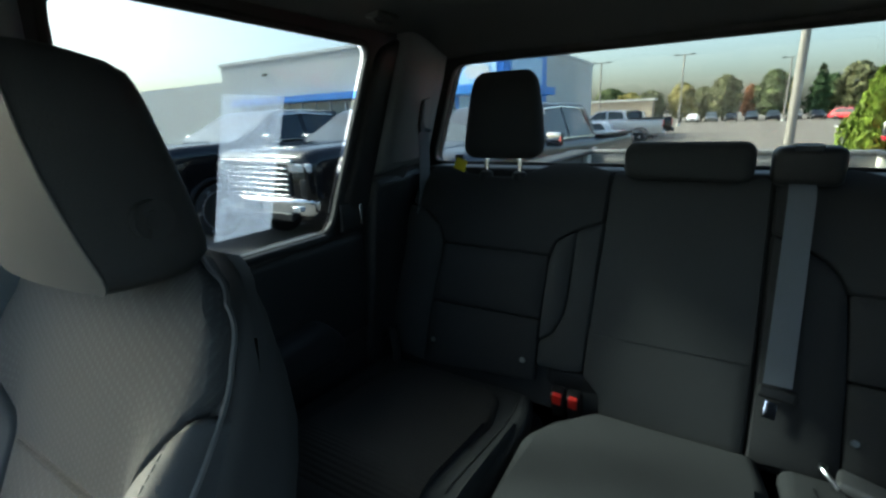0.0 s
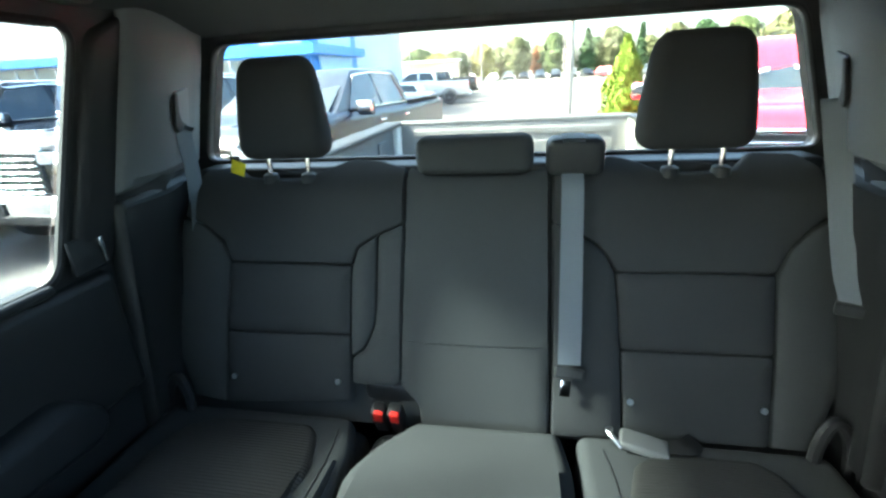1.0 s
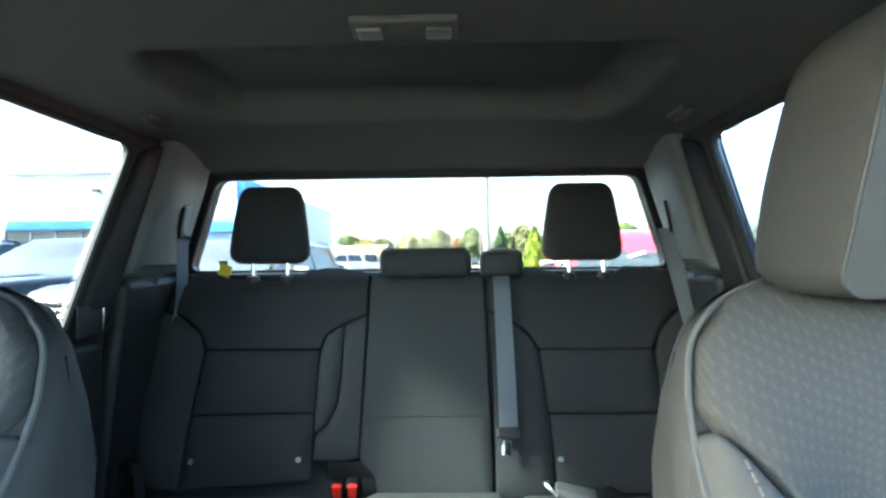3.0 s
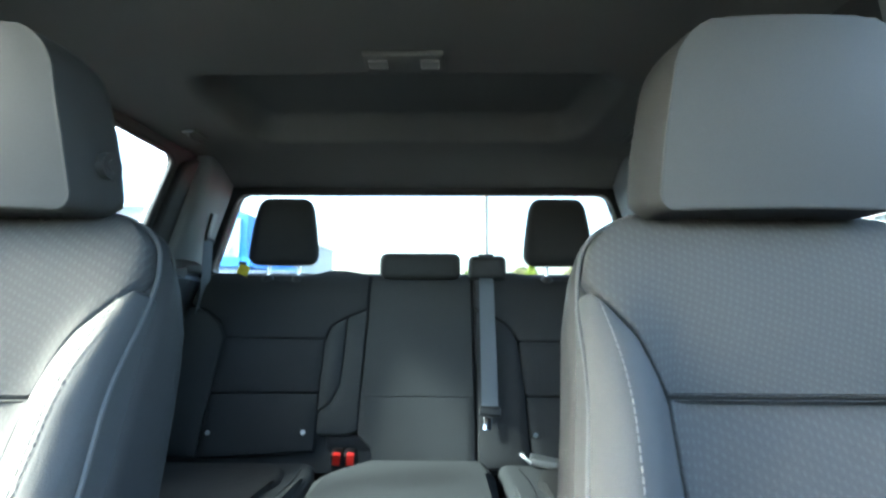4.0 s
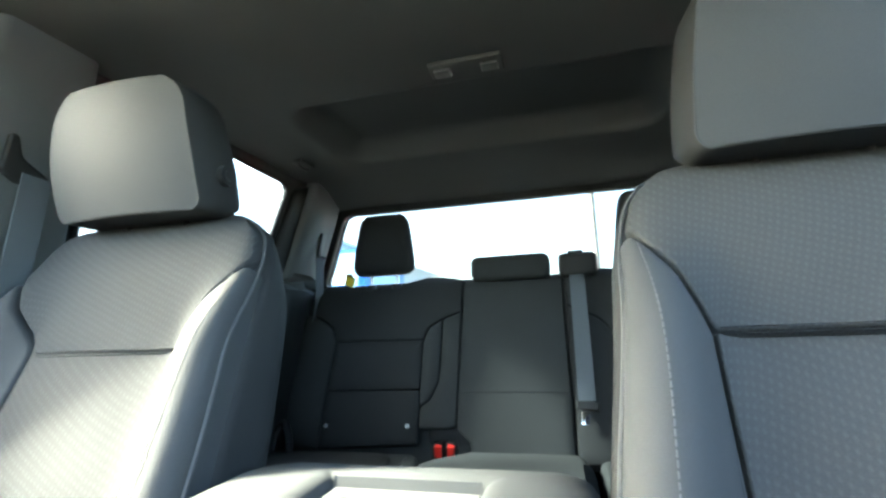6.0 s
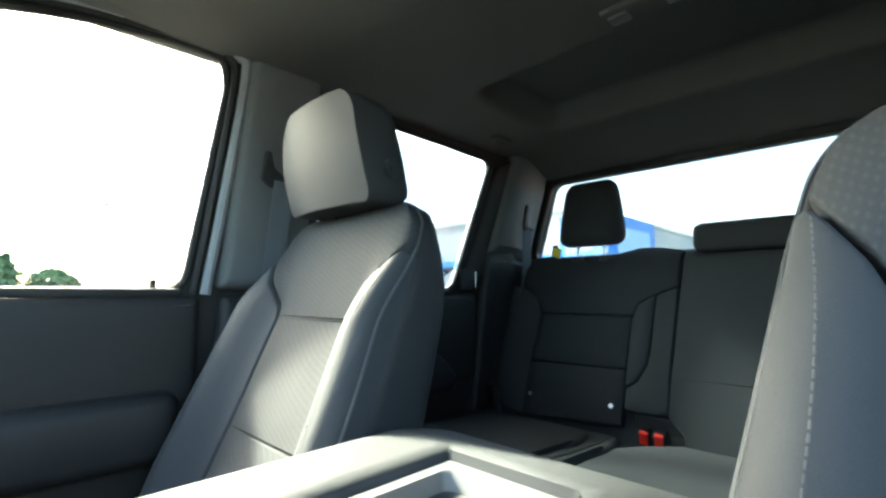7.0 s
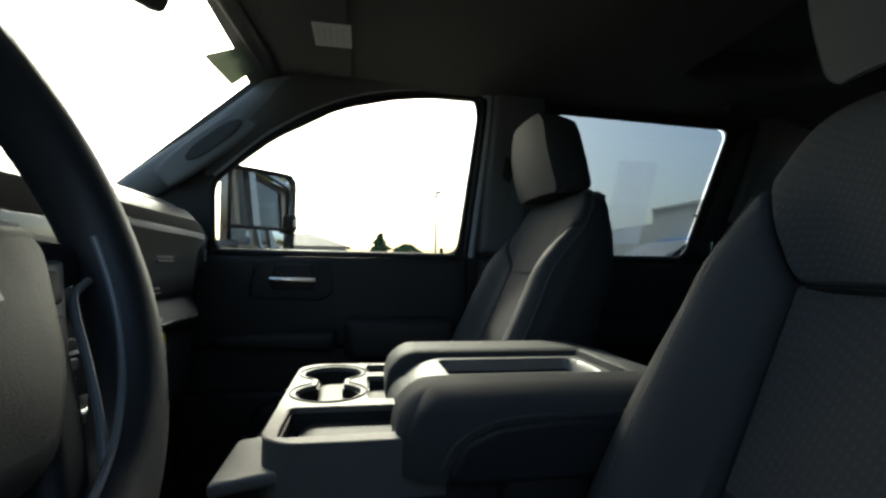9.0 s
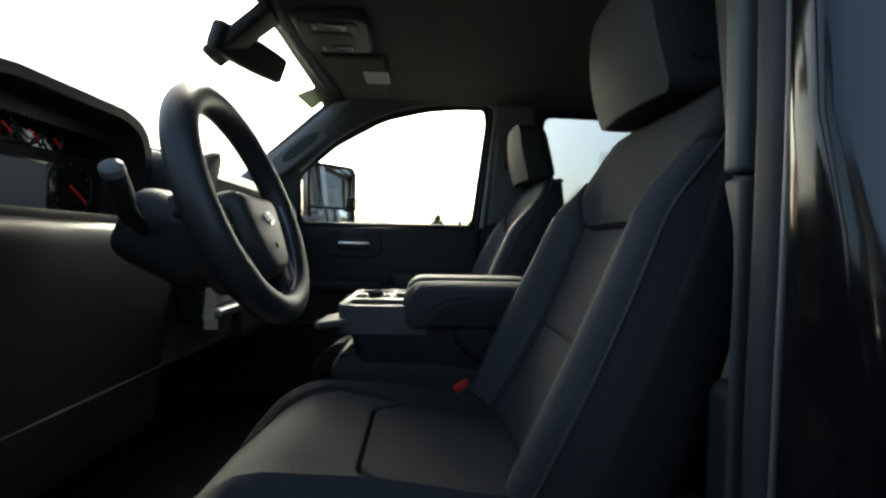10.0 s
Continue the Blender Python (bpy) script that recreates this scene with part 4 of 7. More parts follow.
liner("cup_wall", CUPS, 1.118, 1.2225, TRIM_BLACK, "black cup holder wall")
# The bins lie in shade; dark linings put it into their wall colour.
for poly in (SMALL, MID, LONG):
    liner("bin_shade", round_poly(poly, 0.012, 4), 1.17, 1.2225, TRIM_DARK, "dark liner standing for shade in the bin")
part("cup_liner", plate([tuple(p) for p in CUPS], [], lambda u, v, w: (u, v, w), 1.115, 1.118), TRIM_BLACK, tray)
bm = tube([(p.x, p.y, 1.2308) for p in hourglass((-0.155, -1.553), (-0.033, -1.553), 0.057, 0.03)], 0.0016, 6, closed=True)
part("cup_ring", bm, TRIM_DARK, tray, "dark groove round the cup holders")
part("front_flap", rbox((0.10, -1.627, 1.186), (0.13, 0.075, 0.016), 0.006, (2, 2, 0), lambda p: Vector((p.x, p.y, p.z + 0.15 * p.y))), TRIM_GREY, con, "grey plastic flap at the console's front corner")

BX0, BX1, BY0, BY1 = -0.048, 0.07, -1.385, -1.15


def lid_top(x, y):
    dx, dy = min(x + 0.19, 0.192 - x), min(y + 1.465, -1.01 - y)
    z = 1.284
    for d, e, drop in ((dx, 0.045, 0.02), (dy, 0.05, 0.05 if y < -1.25 else 0.03)):
        t = max(0.0, min(1.0, d / e))
        z -= drop * (1 - math.sqrt(max(0.0, 1 - (1 - t) ** 2)))
    z -= 0.02 * smoothstep(-1.14, -1.01, y)
    db = max(BX0 - 0.018 - x, x - BX1 - 0.018, y - BY1 - 0.014)
    if db > 0:
        z -= 0.012 * (1 - math.sqrt(max(0.0, 1 - (1 - min(1.0, db / 0.022)) ** 2)))
    # bed of the bezel
    q = smoothstep(BX0 - 0.018, BX0 - 0.0155, x) * smoothstep(BX1 + 0.018, BX1 + 0.0155, x) * smoothstep(BY1 + 0.014, BY1 + 0.0115, y)
    return z - 0.03 * q


def bezel_top(x, y):
    z = 1.272
    t = max(0.0, min(1.0, (y + 1.458) / 0.085))
    z -= 0.07 * (1 - math.sqrt(max(0.0, 1 - (1 - t) ** 2)))
    c = 0.012 * max(0.0, abs((x - (BX0 + BX1) / 2) / (BX1 - BX0) * 2)) ** 4       # rounded rear corners
    q = smoothstep(BX0, BX0 + 0.008, x) * smoothstep(BX1, BX1 - 0.008, x) * smoothstep(BY0, BY0 + 0.02, y) * smoothstep(BY1 - c, BY1 - c - 0.018, y)
    return z - 0.034 * q


def round_front(bm, r=0.045):
    """Rounds a lid's two front corners in plan."""
    for v in bm.verts:
        for c, s in ((-0.19 + r, -1), (0.192 - r, 1)):
            a, b = (v.co.x - c) * s, -1.465 + r - v.co.y
            if a > 0 and b > 0:
                k = max(a, b) / math.hypot(a, b)
                v.co.x, v.co.y = c + s * a * k, -1.465 + r - b * k
    return bm


lid = part("lid", round_front(field(-0.19, 0.192, -1.465, -1.01, 192, 180, lid_top, skirt=1.19)), VINYL, con, "padded grey vinyl lid")
part("bezel", field(BX0 - 0.0145, BX1 + 0.0145, -1.458, BY1 + 0.0105, 60, 90, bezel_top, skirt=1.21), TRIM_GREY, lid, "satin grey storage bezel")
cut = [(BX0 + 0.008, BY0 + 0.02), (BX1 - 0.008, BY0 + 0.02), (BX1 - 0.008, BY1 - 0.02), (BX0 + 0.008, BY1 - 0.02)]
part("rubber_mat", plate(cut, [], lambda u, v, w: (u, v, 1.2385 + w), 0.0, 0.003, 0.01, 0.01, 0.02), ribbed("ribbed grey rubber", (0.1, 0.1, 0.098), 0.003), lid, "ribbed grey rubber mat")
for s, x in ((-1, -0.1905), (1, 0.1925)):
    pts = smooth_line([(x, -1.418, 1.203), (x, -1.398, 1.232), (x, -1.355, 1.252), (x, -1.28, 1.258), (x, -1.12, 1.258), (x, -1.02, 1.238)], 8)
    part("stitching", tube(pts, 0.0018, 5), PIPING, lid, "grey seam")
    pnl = [(-1.412, 1.195), (-1.394, 1.229), (-1.352, 1.248), (-1.28, 1.254), (-1.12, 1.254), (-1.03, 1.235), (-1.03, 1.185), (-1.40, 1.185)]
    part("lid_side", pad(pnl, lambda u, v, h, x=x, s=s: (x + s * (h - 0.001), u, v), 0.006, 0.008, 0.01, 0.008, 0, 0.05), VINYL_DARK, lid, "charcoal lid side")
part("side_pocket", pad([(-1.30, 1.105), (-1.345, 1.15), (-1.35, 1.188), (-1.08, 1.188), (-1.08, 1.10)], lambda u, v, h: (0.172 + h, u, v), 0.012, 0.012, 0.02, 0.03, 0, 0.05), TRIM_DARK, con)
bk = thing("seat_belt_buckle", "black belt buckle with a red release button beside the console", "buckle", (0.22, -1.31, 1.0), group="belt buckles")
part("housing", rbox((0.222, -1.30, 1.035), (0.03, 0.06, 0.075), 0.01, turn=pose(0, 0, 0, 30, 0, 0)), TRIM_BLACK, bk)
part("release_button", rbox((0.222, -1.33, 1.062), (0.022, 0.035, 0.02), 0.005, turn=pose(0, 0, 0, 30, 0, 0)), RED, bk, "red push button")
part("latch_tag", rbox((0.225, -1.235, 1.06), (0.008, 0.018, 0.04), 0.003), LABEL, bk, "pale grey tag")


# ---- rear bench ----
def bench_map(u, z, h):
    """u across, z the height, h out of the backrest's face; the face leans back."""
    y = 0.44 * (z - 1.575) - 0.012 * math.sin(math.pi * max(0.0, min(1.0, (z - 1.05) / 0.5)))
    top = 0.05 * smoothstep(1.535, 1.605, z) ** 2
    return (u, y + top - 0.915 * h, z + 0.403 * h)


bench = thing("rear_bench_seat", "charcoal cloth rear bench seat with three headrests and stitched panels", "seat", (0, -0.3, 0.78))
rings = []
for z, f0 in ((1.03, 0.10), (1.1, 0.10), (1.3, 0.09), (1.5, 0.075), (1.545, 0.07), (1.565, 0.06)):
    rings.append([(a, 0.44 * (z - 1.575) + b, z) for a, b in rr_ring(0.725, 0.012, f0 + 0.03, 0.02, 3)])
shell = part("backrest_shell", loft(rings), CLOTH_DARK, bench)
PANELS = (
    ("passenger_upper_panel", [(-0.725, 1.555), (-0.7, 1.588), (-0.625, 1.59), (-0.585, 1.572), (-0.43, 1.56), (-0.37, 1.585), (-0.31, 1.602), (-0.24, 1.598), (-0.166, 1.583), (-0.163, 1.472), (-0.228, 1.447), (-0.272, 1.42), (-0.284, 1.384), (-0.597, 1.386), (-0.62, 1.43), (-0.68, 1.47), (-0.737, 1.485)], CLOTH_DARK),
    ("passenger_middle_panel", [(-0.597, 1.38), (-0.284, 1.378), (-0.281, 1.233), (-0.598, 1.229)], CLOTH_DARK),
    ("passenger_lower_panel", [(-0.598, 1.224), (-0.281, 1.228), (-0.277, 1.085), (-0.596, 1.065)], CLOTH_DARK),
    ("passenger_outer_bolster", [(-0.741, 1.478), (-0.687, 1.464), (-0.627, 1.424), (-0.603, 1.38), (-0.604, 1.23), (-0.602, 1.065), (-0.69, 1.075), (-0.715, 1.13), (-0.748, 1.2), (-0.746, 1.4)], CLOTH),
    ("passenger_inner_bolster", [(-0.268, 1.416), (-0.224, 1.441), (-0.2215, 1.30), (-0.2245, 1.25), (-0.245, 1.205), (-0.275, 1.185), (-0.277, 1.23), (-0.280, 1.37)], CLOTH),
    ("passenger_inner_border", [(-0.219, 1.444), (-0.161, 1.466), (-0.159, 1.135), (-0.185, 1.126), (-0.272, 1.126), (-0.273, 1.18), (-0.242, 1.20), (-0.2195, 1.25), (-0.2165, 1.30)], CLOTH),
    ("centre_panel", [(-0.157, 1.583), (-0.1, 1.568), (0.1, 1.566), (0.172, 1.58), (0.174, 1.225), (0.174, 1.04), (-0.105, 1.04), (-0.112, 1.09), (-0.155, 1.125), (-0.155, 1.225)], CLOTH),
    ("driver_upper_panel", [(0.183, 1.575), (0.25, 1.582), (0.31, 1.598), (0.36, 1.588), (0.42, 1.565), (0.55, 1.567), (0.60, 1.598), (0.68, 1.595), (0.715, 1.575), (0.735, 1.49), (0.69, 1.465), (0.649, 1.426), (0.622, 1.38), (0.315, 1.379), (0.298, 1.41), (0.272, 1.436), (0.183, 1.478)], CLOTH_DARK),
    ("driver_middle_panel", [(0.316, 1.374), (0.621, 1.375), (0.615, 1.228), (0.325, 1.228)], CLOTH_DARK),
    ("driver_lower_panel", [(0.326, 1.223), (0.615, 1.223), (0.607, 1.055), (0.332, 1.055)], CLOTH_DARK),
    ("driver_inner_bolster", [(0.183, 1.472), (0.268, 1.431), (0.294, 1.405), (0.310, 1.372), (0.321, 1.225), (0.326, 1.05), (0.183, 1.045)], CLOTH_DARK),
    ("driver_outer_bolster", [(0.652, 1.423), (0.694, 1.458), (0.738, 1.483), (0.742, 1.2), (0.72, 1.15), (0.69, 1.055), (0.613, 1.055), (0.621, 1.22), (0.627, 1.37)], CLOTH),
)
OUTLINES = {}
for nm, poly, m in PANELS:
    P = [Vector(p) for p in poly]
    P = inset(P if area2(P) > 0 else P[::-1], -0.0022)
    OUTLINES[nm] = round_poly([tuple(p) for p in P], 0.010)
    part(nm, pad([tuple(p) for p in P], bench_map, 0.011, 0.0045, 0.03, 0.010, 0.011, 0.03), m, shell)
for nm, on, wide, pts in (("seam", "centre_panel", 0.17, [(-0.15, 1.222, 0), (0.0, 1.221, 0), (0.168, 1.222, 0)]),):
    ln = smooth_line(pts, 8)
    line = []
    for q in ln:
        s = min(1.0, dist_poly(Vector((q.x, q.y)), OUTLINES[on]) / wide)
        line.append(bench_map(q.x, q.y, 0.0112 + 0.011 * s * (2 - s)))
    part(nm, tube(line, 0.0014, 5), TRIM_BLACK, shell, "dark stitched seam")
for x, z in ((-0.307, 1.128), (-0.575, 1.125), (0.342, 1.126), (0.596, 1.126)):
    c = Vector(bench_map(x, z, 0.0165))
    part("rivet", cyl(c, c + Vector((0, -0.004, 0.002)), 0.0065, 12), SATIN, shell, "small silver rivet")


# cushions
def cush_map(u, v, h):
    """v runs forward along y."""
    return (u, v, 1.045 + 0.06 * (-0.24 - v) + h - 0.09 * smoothstep(-0.62, -0.76, v) ** 1.5)


for nm, x0, x1, m in (("passenger_cushion", -0.735, -0.232, CLOTH), ("centre_cushion", -0.224, 0.222, CLOTH), ("driver_cushion", 0.232, 0.71, CLOTH)):
    cx = (x0 + x1) / 2
    cb = part(nm, rbox((cx, -0.49, 0.985), (x1 - x0, 0.52, 0.14), 0.04, (2, 4, 0), lambda p: Vector((p.x, p.y, p.z - 0.05 * p.y - 0.02))), CLOTH_DARK, bench)
    if nm == "centre_cushion":
        part("cushion_panel", pad([(-0.115, -0.255), (0.20, -0.255), (0.218, -0.36), (0.222, -0.74), (-0.226, -0.74), (-0.222, -0.42), (-0.19, -0.35)], cush_map, 0.034, 0.03, 0.05, 0.02, 0.012, 0.04), m, cb, "brown grey centre cushion cloth")
    else:
        a, b = (x0 + 0.0, x1 - 0.0)
        part("cushion_border", pad([(a, -0.245), (b - 0.03 if nm[0] == "p" else b, -0.25), (b, -0.36), (b, -0.74), (a, -0.74), (a - 0.0, -0.4)], cush_map, 0.022, 0.025, 0.05, 0.03, 0.0, 0.04), m, cb, "grey cloth cushion border")
        o = 0.015 if nm[0] == "p" else -0.02
        ins = [(a + 0.10, -0.33), (a + 0.16, -0.295), (b - 0.13 + o, -0.295), (b - 0.10 + o, -0.33), (b - 0.075 + o, -0.42), (b - 0.085 + o, -0.73), (a + 0.075, -0.73), (a + 0.075, -0.42)]
        part("cushion_panel", pad(ins, lambda u, v, h: cush_map(u, v, h + 0.019), 0.012, 0.016, 0.012, 0.02, 0.008, 0.03), CLOTH_RIB, cb, "dark ribbed cloth cushion panel")
        xx = b - 0.05 if nm[0] == "p" else a + 0.05
        ln = smooth_line([(xx, -0.30, 0), (xx + 0.012, -0.42, 0), (xx, -0.72, 0)], 8)
        part("seam", tube([cush_map(q.x, q.y, 0.0225) for q in ln], 0.0016, 5), TRIM_BLACK, cb, "dark stitched seam")


# headrests: two tall, one low
def tall_head(p):
    t = (p.z + 0.115) / 0.23
    q = p.copy()
    q.x *= 1.0 - 0.24 * max(0.0, t) ** 1.6
    q.y *= 1.0 - 0.3 * max(0.0, t) ** 1.4
    q.y += 0.25 * q.x * q.x * (1 if p.y < 0 else 0) + 0.012 * t
    return q


for cx in (-0.468, 0.471):
    hd = part("headrest", rbox((cx, 0.02, 1.737), (0.238, 0.095, 0.236), 0.04, (4, 2, 5), tall_head), CLOTH_DARK, bench, "tall dark cloth headrest")
    for dx in (-0.044, 0.058):
        part("post", tube([(cx + dx, 0.006, 1.55), (cx + dx, 0.006, 1.612), (cx + dx, 0.012, 1.645)], 0.007, 12), CHROME, hd, "chrome post")
        part("guide", tube([(cx + dx, 0.002, 1.562), (cx + dx, 0.002, 1.582), (cx + dx, 0.002, 1.586)], [0.021, 0.018, 0.01], 14), TRIM_DARK, hd, "charcoal post guide")
part("headrest", rbox((0.002, 0.022, 1.618), (0.272, 0.085, 0.088), 0.026, (4, 2, 1), lambda p: Vector((p.x, p.y + 0.15 * p.x * p.x * (1 if p.y < 0 else 0), p.z))), CLOTH, bench, "low cloth centre headrest")
# yellow tag under the headrest
tag = thing("warning_tag", "small yellow and black hanging tag beside the headrest", "tag", (-0.6, -0.005, 1.59))
part("tag_body", rbox((-0.592, -0.008, 1.602), (0.036, 0.004, 0.034), 0.0015, turn=pose(0, 0, 0, 0, 20, 0)), YELLOW, tag, "yellow tag")
part("tag_clip", rbox((-0.597, -0.006, 1.624), (0.026, 0.006, 0.014), 0.002), TRIM_BLACK, tag)

# twin buckles in the pocket of the bench
pocket = part("buckle_pocket", rbox((-0.182, -0.175, 1.07), (0.135, 0.06, 0.115), 0.015), TRIM_BLACK, bench, "black buckle pocket")
for dx in (-0.019, 0.019):
    b = thing("seat_belt_buckle", "black rear belt buckle with a red release button", "buckle", (-0.184 + dx, -0.24, 1.05), group="belt buckles")
    part("housing", rbox((-0.184 + dx, -0.235, 1.058), (0.033, 0.035, 0.085), 0.008, turn=pose(0, 0, 0, 22, 0, 0)), TRIM_BLACK, b)
    part("release_button", rbox((-0.183 + dx, -0.258, 1.078), (0.022, 0.012, 0.038), 0.004, turn=pose(0, 0, 0, 22, 8, 0)), RED, b, "red push button")
# side pockets where the backrest meets the doors
for s in (-1, 1):
    part("side_loop", tube(smooth_line([(s * 0.665, -0.285, 1.02), (s * 0.675, -0.265, 1.10), (s * 0.70, -0.255, 1.145), (s * 0.728, -0.26, 1.11), (s * 0.732, -0.28, 1.02)], 6), 0.012, 8), TRIM_BLACK, bench, "black plastic belt anchor cover")


# ---- seat belts ----
def belt(name, label, base):
    return thing(name, label, "seat belt", base, group="seat belts")


b = belt("seat_belt", "blue-grey centre belt webbing lying down the rear backrest", (0.22, 0.0, 1.6))
guide = part("belt_guide", rbox((0.228, 0.018, 1.612), (0.124, 0.09, 0.082), 0.02, (2, 1, 1)), TRIM_DARK, b, "charcoal plastic belt guide")
pts = [(0.222, 0.05, 1.655)] + [(0.222, -0.035, 1.655)] + [bench_map(0.222 - 0.006 * k / 8, 1.60 - 0.405 * k / 8, 0.034) for k in range(9)]
part("webbing", ribbon(smooth_line(pts, 3), 0.047, (1, 0, 0)), BELT, b)
c = Vector(bench_map(0.216, 1.18, 0.04))
part("tongue_body", rbox(c, (0.062, 0.014, 0.024), 0.006, turn=pose(0, 0, 0, -22, 6, 0)), TRIM_DARK, b, "charcoal tongue grip")
part("tongue", rbox(c + Vector((-0.008, -0.012, -0.03)), (0.022, 0.003, 0.034), 0.001, turn=pose(0, 0, 0, -22, 6, 0)), CHROME, b, "steel belt tongue")
for s in (-1, 1):
    b = belt("seat_belt", "blue-grey outer rear belt hanging from its pillar slot", (s * 0.72, 0.0, 1.75))
    part("slot_cover", pad([(-0.05, 1.695), (-0.05, 1.79), (0.03, 1.80), (0.04, 1.695)], lambda u, v, h: (s * (xs(v) - 0.03 - h + flare(u, v)), u, v), 0.006, 0.008, 0.01, 0.012, 0, 0.05), TRIM_PALE, b, "pale grey slot cover")
    part("slot", pad([(-0.062, 1.715), (-0.056, 1.785), (-0.038, 1.787), (-0.036, 1.745), (-0.02, 1.722), (0.022, 1.708), (0.022, 1.698), (-0.045, 1.698)], lambda u, v, h: (s * (xs(v) - 0.036 - h + flare(u, v)), u, v), 0.003, 0.004, 0.004, 0.006, 0, 0.05), RUBBER, b, "black belt slot")
    if s < 0:   # drops behind the backrest's shoulder
        pts = smooth_line([(-0.722, 0.0, 1.712), (-0.711, -0.02, 1.695), (-0.706, -0.03, 1.60), (-0.706, -0.04, 1.50), (-0.71, -0.07, 1.40)], 6)
        part("webbing", ribbon(pts, 0.047, (0.12, 1, 0)), BELT, b)
        continue
    pts = smooth_line([(s * 0.712, 0.0, 1.712), (s * 0.704, -0.022, 1.695), (s * 0.709, -0.085, 1.56), (s * 0.714, -0.15, 1.42), (s * 0.717, -0.195, 1.362)], 6)
    part("webbing", ribbon(pts, 0.043, (1, -1.0 * s, 0)), BELT, b)
    part("tongue_body", rbox((s * 0.717, -0.197, 1.352), (0.06, 0.02, 0.024), 0.006, turn=pose(0, 0, 0, 0, 0, -24 * s)), TRIM_DARK, b, "charcoal tongue grip")
b = belt("seat_belt", "grey front passenger belt hanging by the middle pillar", (-0.7, -1.04, 1.72))
part("slot", pad([(-1.085, 1.70), (-1.08, 1.765), (-1.065, 1.765), (-1.055, 1.73), (-1.0, 1.70), (-1.0, 1.685), (-1.06, 1.685)], lambda u, v, h: (-(xs(v) - 0.03 - h), u, v), 0.006, 0.006, 0.006, 0.008, 0, 0.05), TRIM_DARK, b, "charcoal belt loop")
part("webbing", ribbon(smooth_line([(-0.672, -1.035, 1.70), (-0.68, -1.045, 1.55), (-0.70, -1.06, 1.3), (-0.70, -1.08, 1.0)], 6), 0.047, (0, 1, 0.2)), BELT, b)
# loose lap belt and buckle lying on the driver-side cushion
b = belt("lap_belt", "grey plastic belt latch lying on the rear cushion", (0.33, -0.29, 1.07))
part("latch", rbox((0.36, -0.285, 1.083), (0.095, 0.05, 0.02), 0.008, turn=pose(0, 0, 0, 0, 8, -12)), TRIM_GREY, b, "grey plastic latch body")
part("latch_plate", tube(smooth_line([(0.315, -0.30, 1.085), (0.30, -0.285, 1.095), (0.292, -0.27, 1.10), (0.30, -0.262, 1.096)], 4), 0.005, 8), SATIN, b, "steel latch plate")
part("webbing", ribbon(smooth_line([(0.40, -0.285, 1.085), (0.44, -0.28, 1.082), (0.47, -0.25, 1.07)], 5), 0.04, (0, 1, 0)), RUBBER, b, "black webbing stub")

# ---- ceiling fittings ----
dome = thing("dome_light", "switched-off dome lamp with two square lenses in the headliner", "ceiling light", (0.01, -0.707, 1.96))
part("frame", rbox((0.012, -0.707, 1.966), (0.155, 0.062, 0.014), 0.006, (2, 0, 0)), LINER, dome)
for dx in (-0.045, 0.055):
    part("lens", rbox((0.012 + dx - 0.005, -0.707, 1.957), (0.036, 0.030, 0.006), 0.003), mat("dull lamp lens", (0.11, 0.11, 0.105), 0.3), dome, "small clear lamp lens")
for x, y in ((-0.60, -0.33), (0.60, -0.33)):
    h = thing("coat_hook", "small charcoal folding coat hook in the headliner", "hook", (x, y, 1.94), group="coat hooks")
    part("hook_base", rbox((x, y, liner_z(x, y) - 0.004), (0.04, 0.075, 0.014), 0.006), LINER, h)
    part("hook_loop", tube(smooth_line([(x, y - 0.03, liner_z(x, y) - 0.008), (x, y - 0.02, liner_z(x, y) - 0.018), (x, y + 0.02, liner_z(x, y) - 0.018), (x, y + 0.03, liner_z(x, y) - 0.008)], 4), 0.005, 8), LINER, h)
oc = thing("overhead_console", "grey overhead console with two reading lamps above the windscreen", "console", (-0.09, -1.67, 1.956))
OC = lambda u, v, h: (u, v, 1.958 - h)
cf = part("console_frame", pad([(0.055, -1.775), (0.06, -1.575), (-0.175, -1.575), (-0.17, -1.775)], OC, 0.018, 0.016, 0.02, 0.045, 0, 0.04), TRIM_DARK, oc, "charcoal rounded console frame")
part("switch_panel", pad([(0.03, -1.75), (0.035, -1.60), (-0.15, -1.60), (-0.145, -1.75)], lambda u, v, h: OC(u, v, h + 0.017), 0.004, 0.006, 0.002, 0.03, 0, 0.04), TRIM_BLACK, oc, "black inner panel")
part("sunglass_lid", pad([(-0.022, -1.735), (-0.022, -1.62), (-0.092, -1.62), (-0.092, -1.735)], lambda u, v, h: OC(u, v, h + 0.021), 0.004, 0.005, 0.002, 0.016, 0, 0.04), TRIM_DARK, oc, "charcoal lid")
for dx in (-0.065, 0.065):
    part("reading_lamp", pad([(-0.057 + dx - 0.02, -1.69), (-0.057 + dx - 0.02, -1.63), (-0.057 + dx + 0.02, -1.63), (-0.057 + dx + 0.02, -1.69)], lambda u, v, h: OC(u, v, h + 0.020), 0.004, 0.006, 0.002, 0.012, 0, 0.04), mat("smoked lamp lens", (0.05, 0.05, 0.05), 0.2), oc, "smoked reading lamp lens")
    part("switch", rbox((-0.057 + dx, -1.715, 1.936), (0.024, 0.010, 0.006), 0.002), mat("pale switch", (0.4, 0.4, 0.38), 0.3), oc, "pale lamp switch")
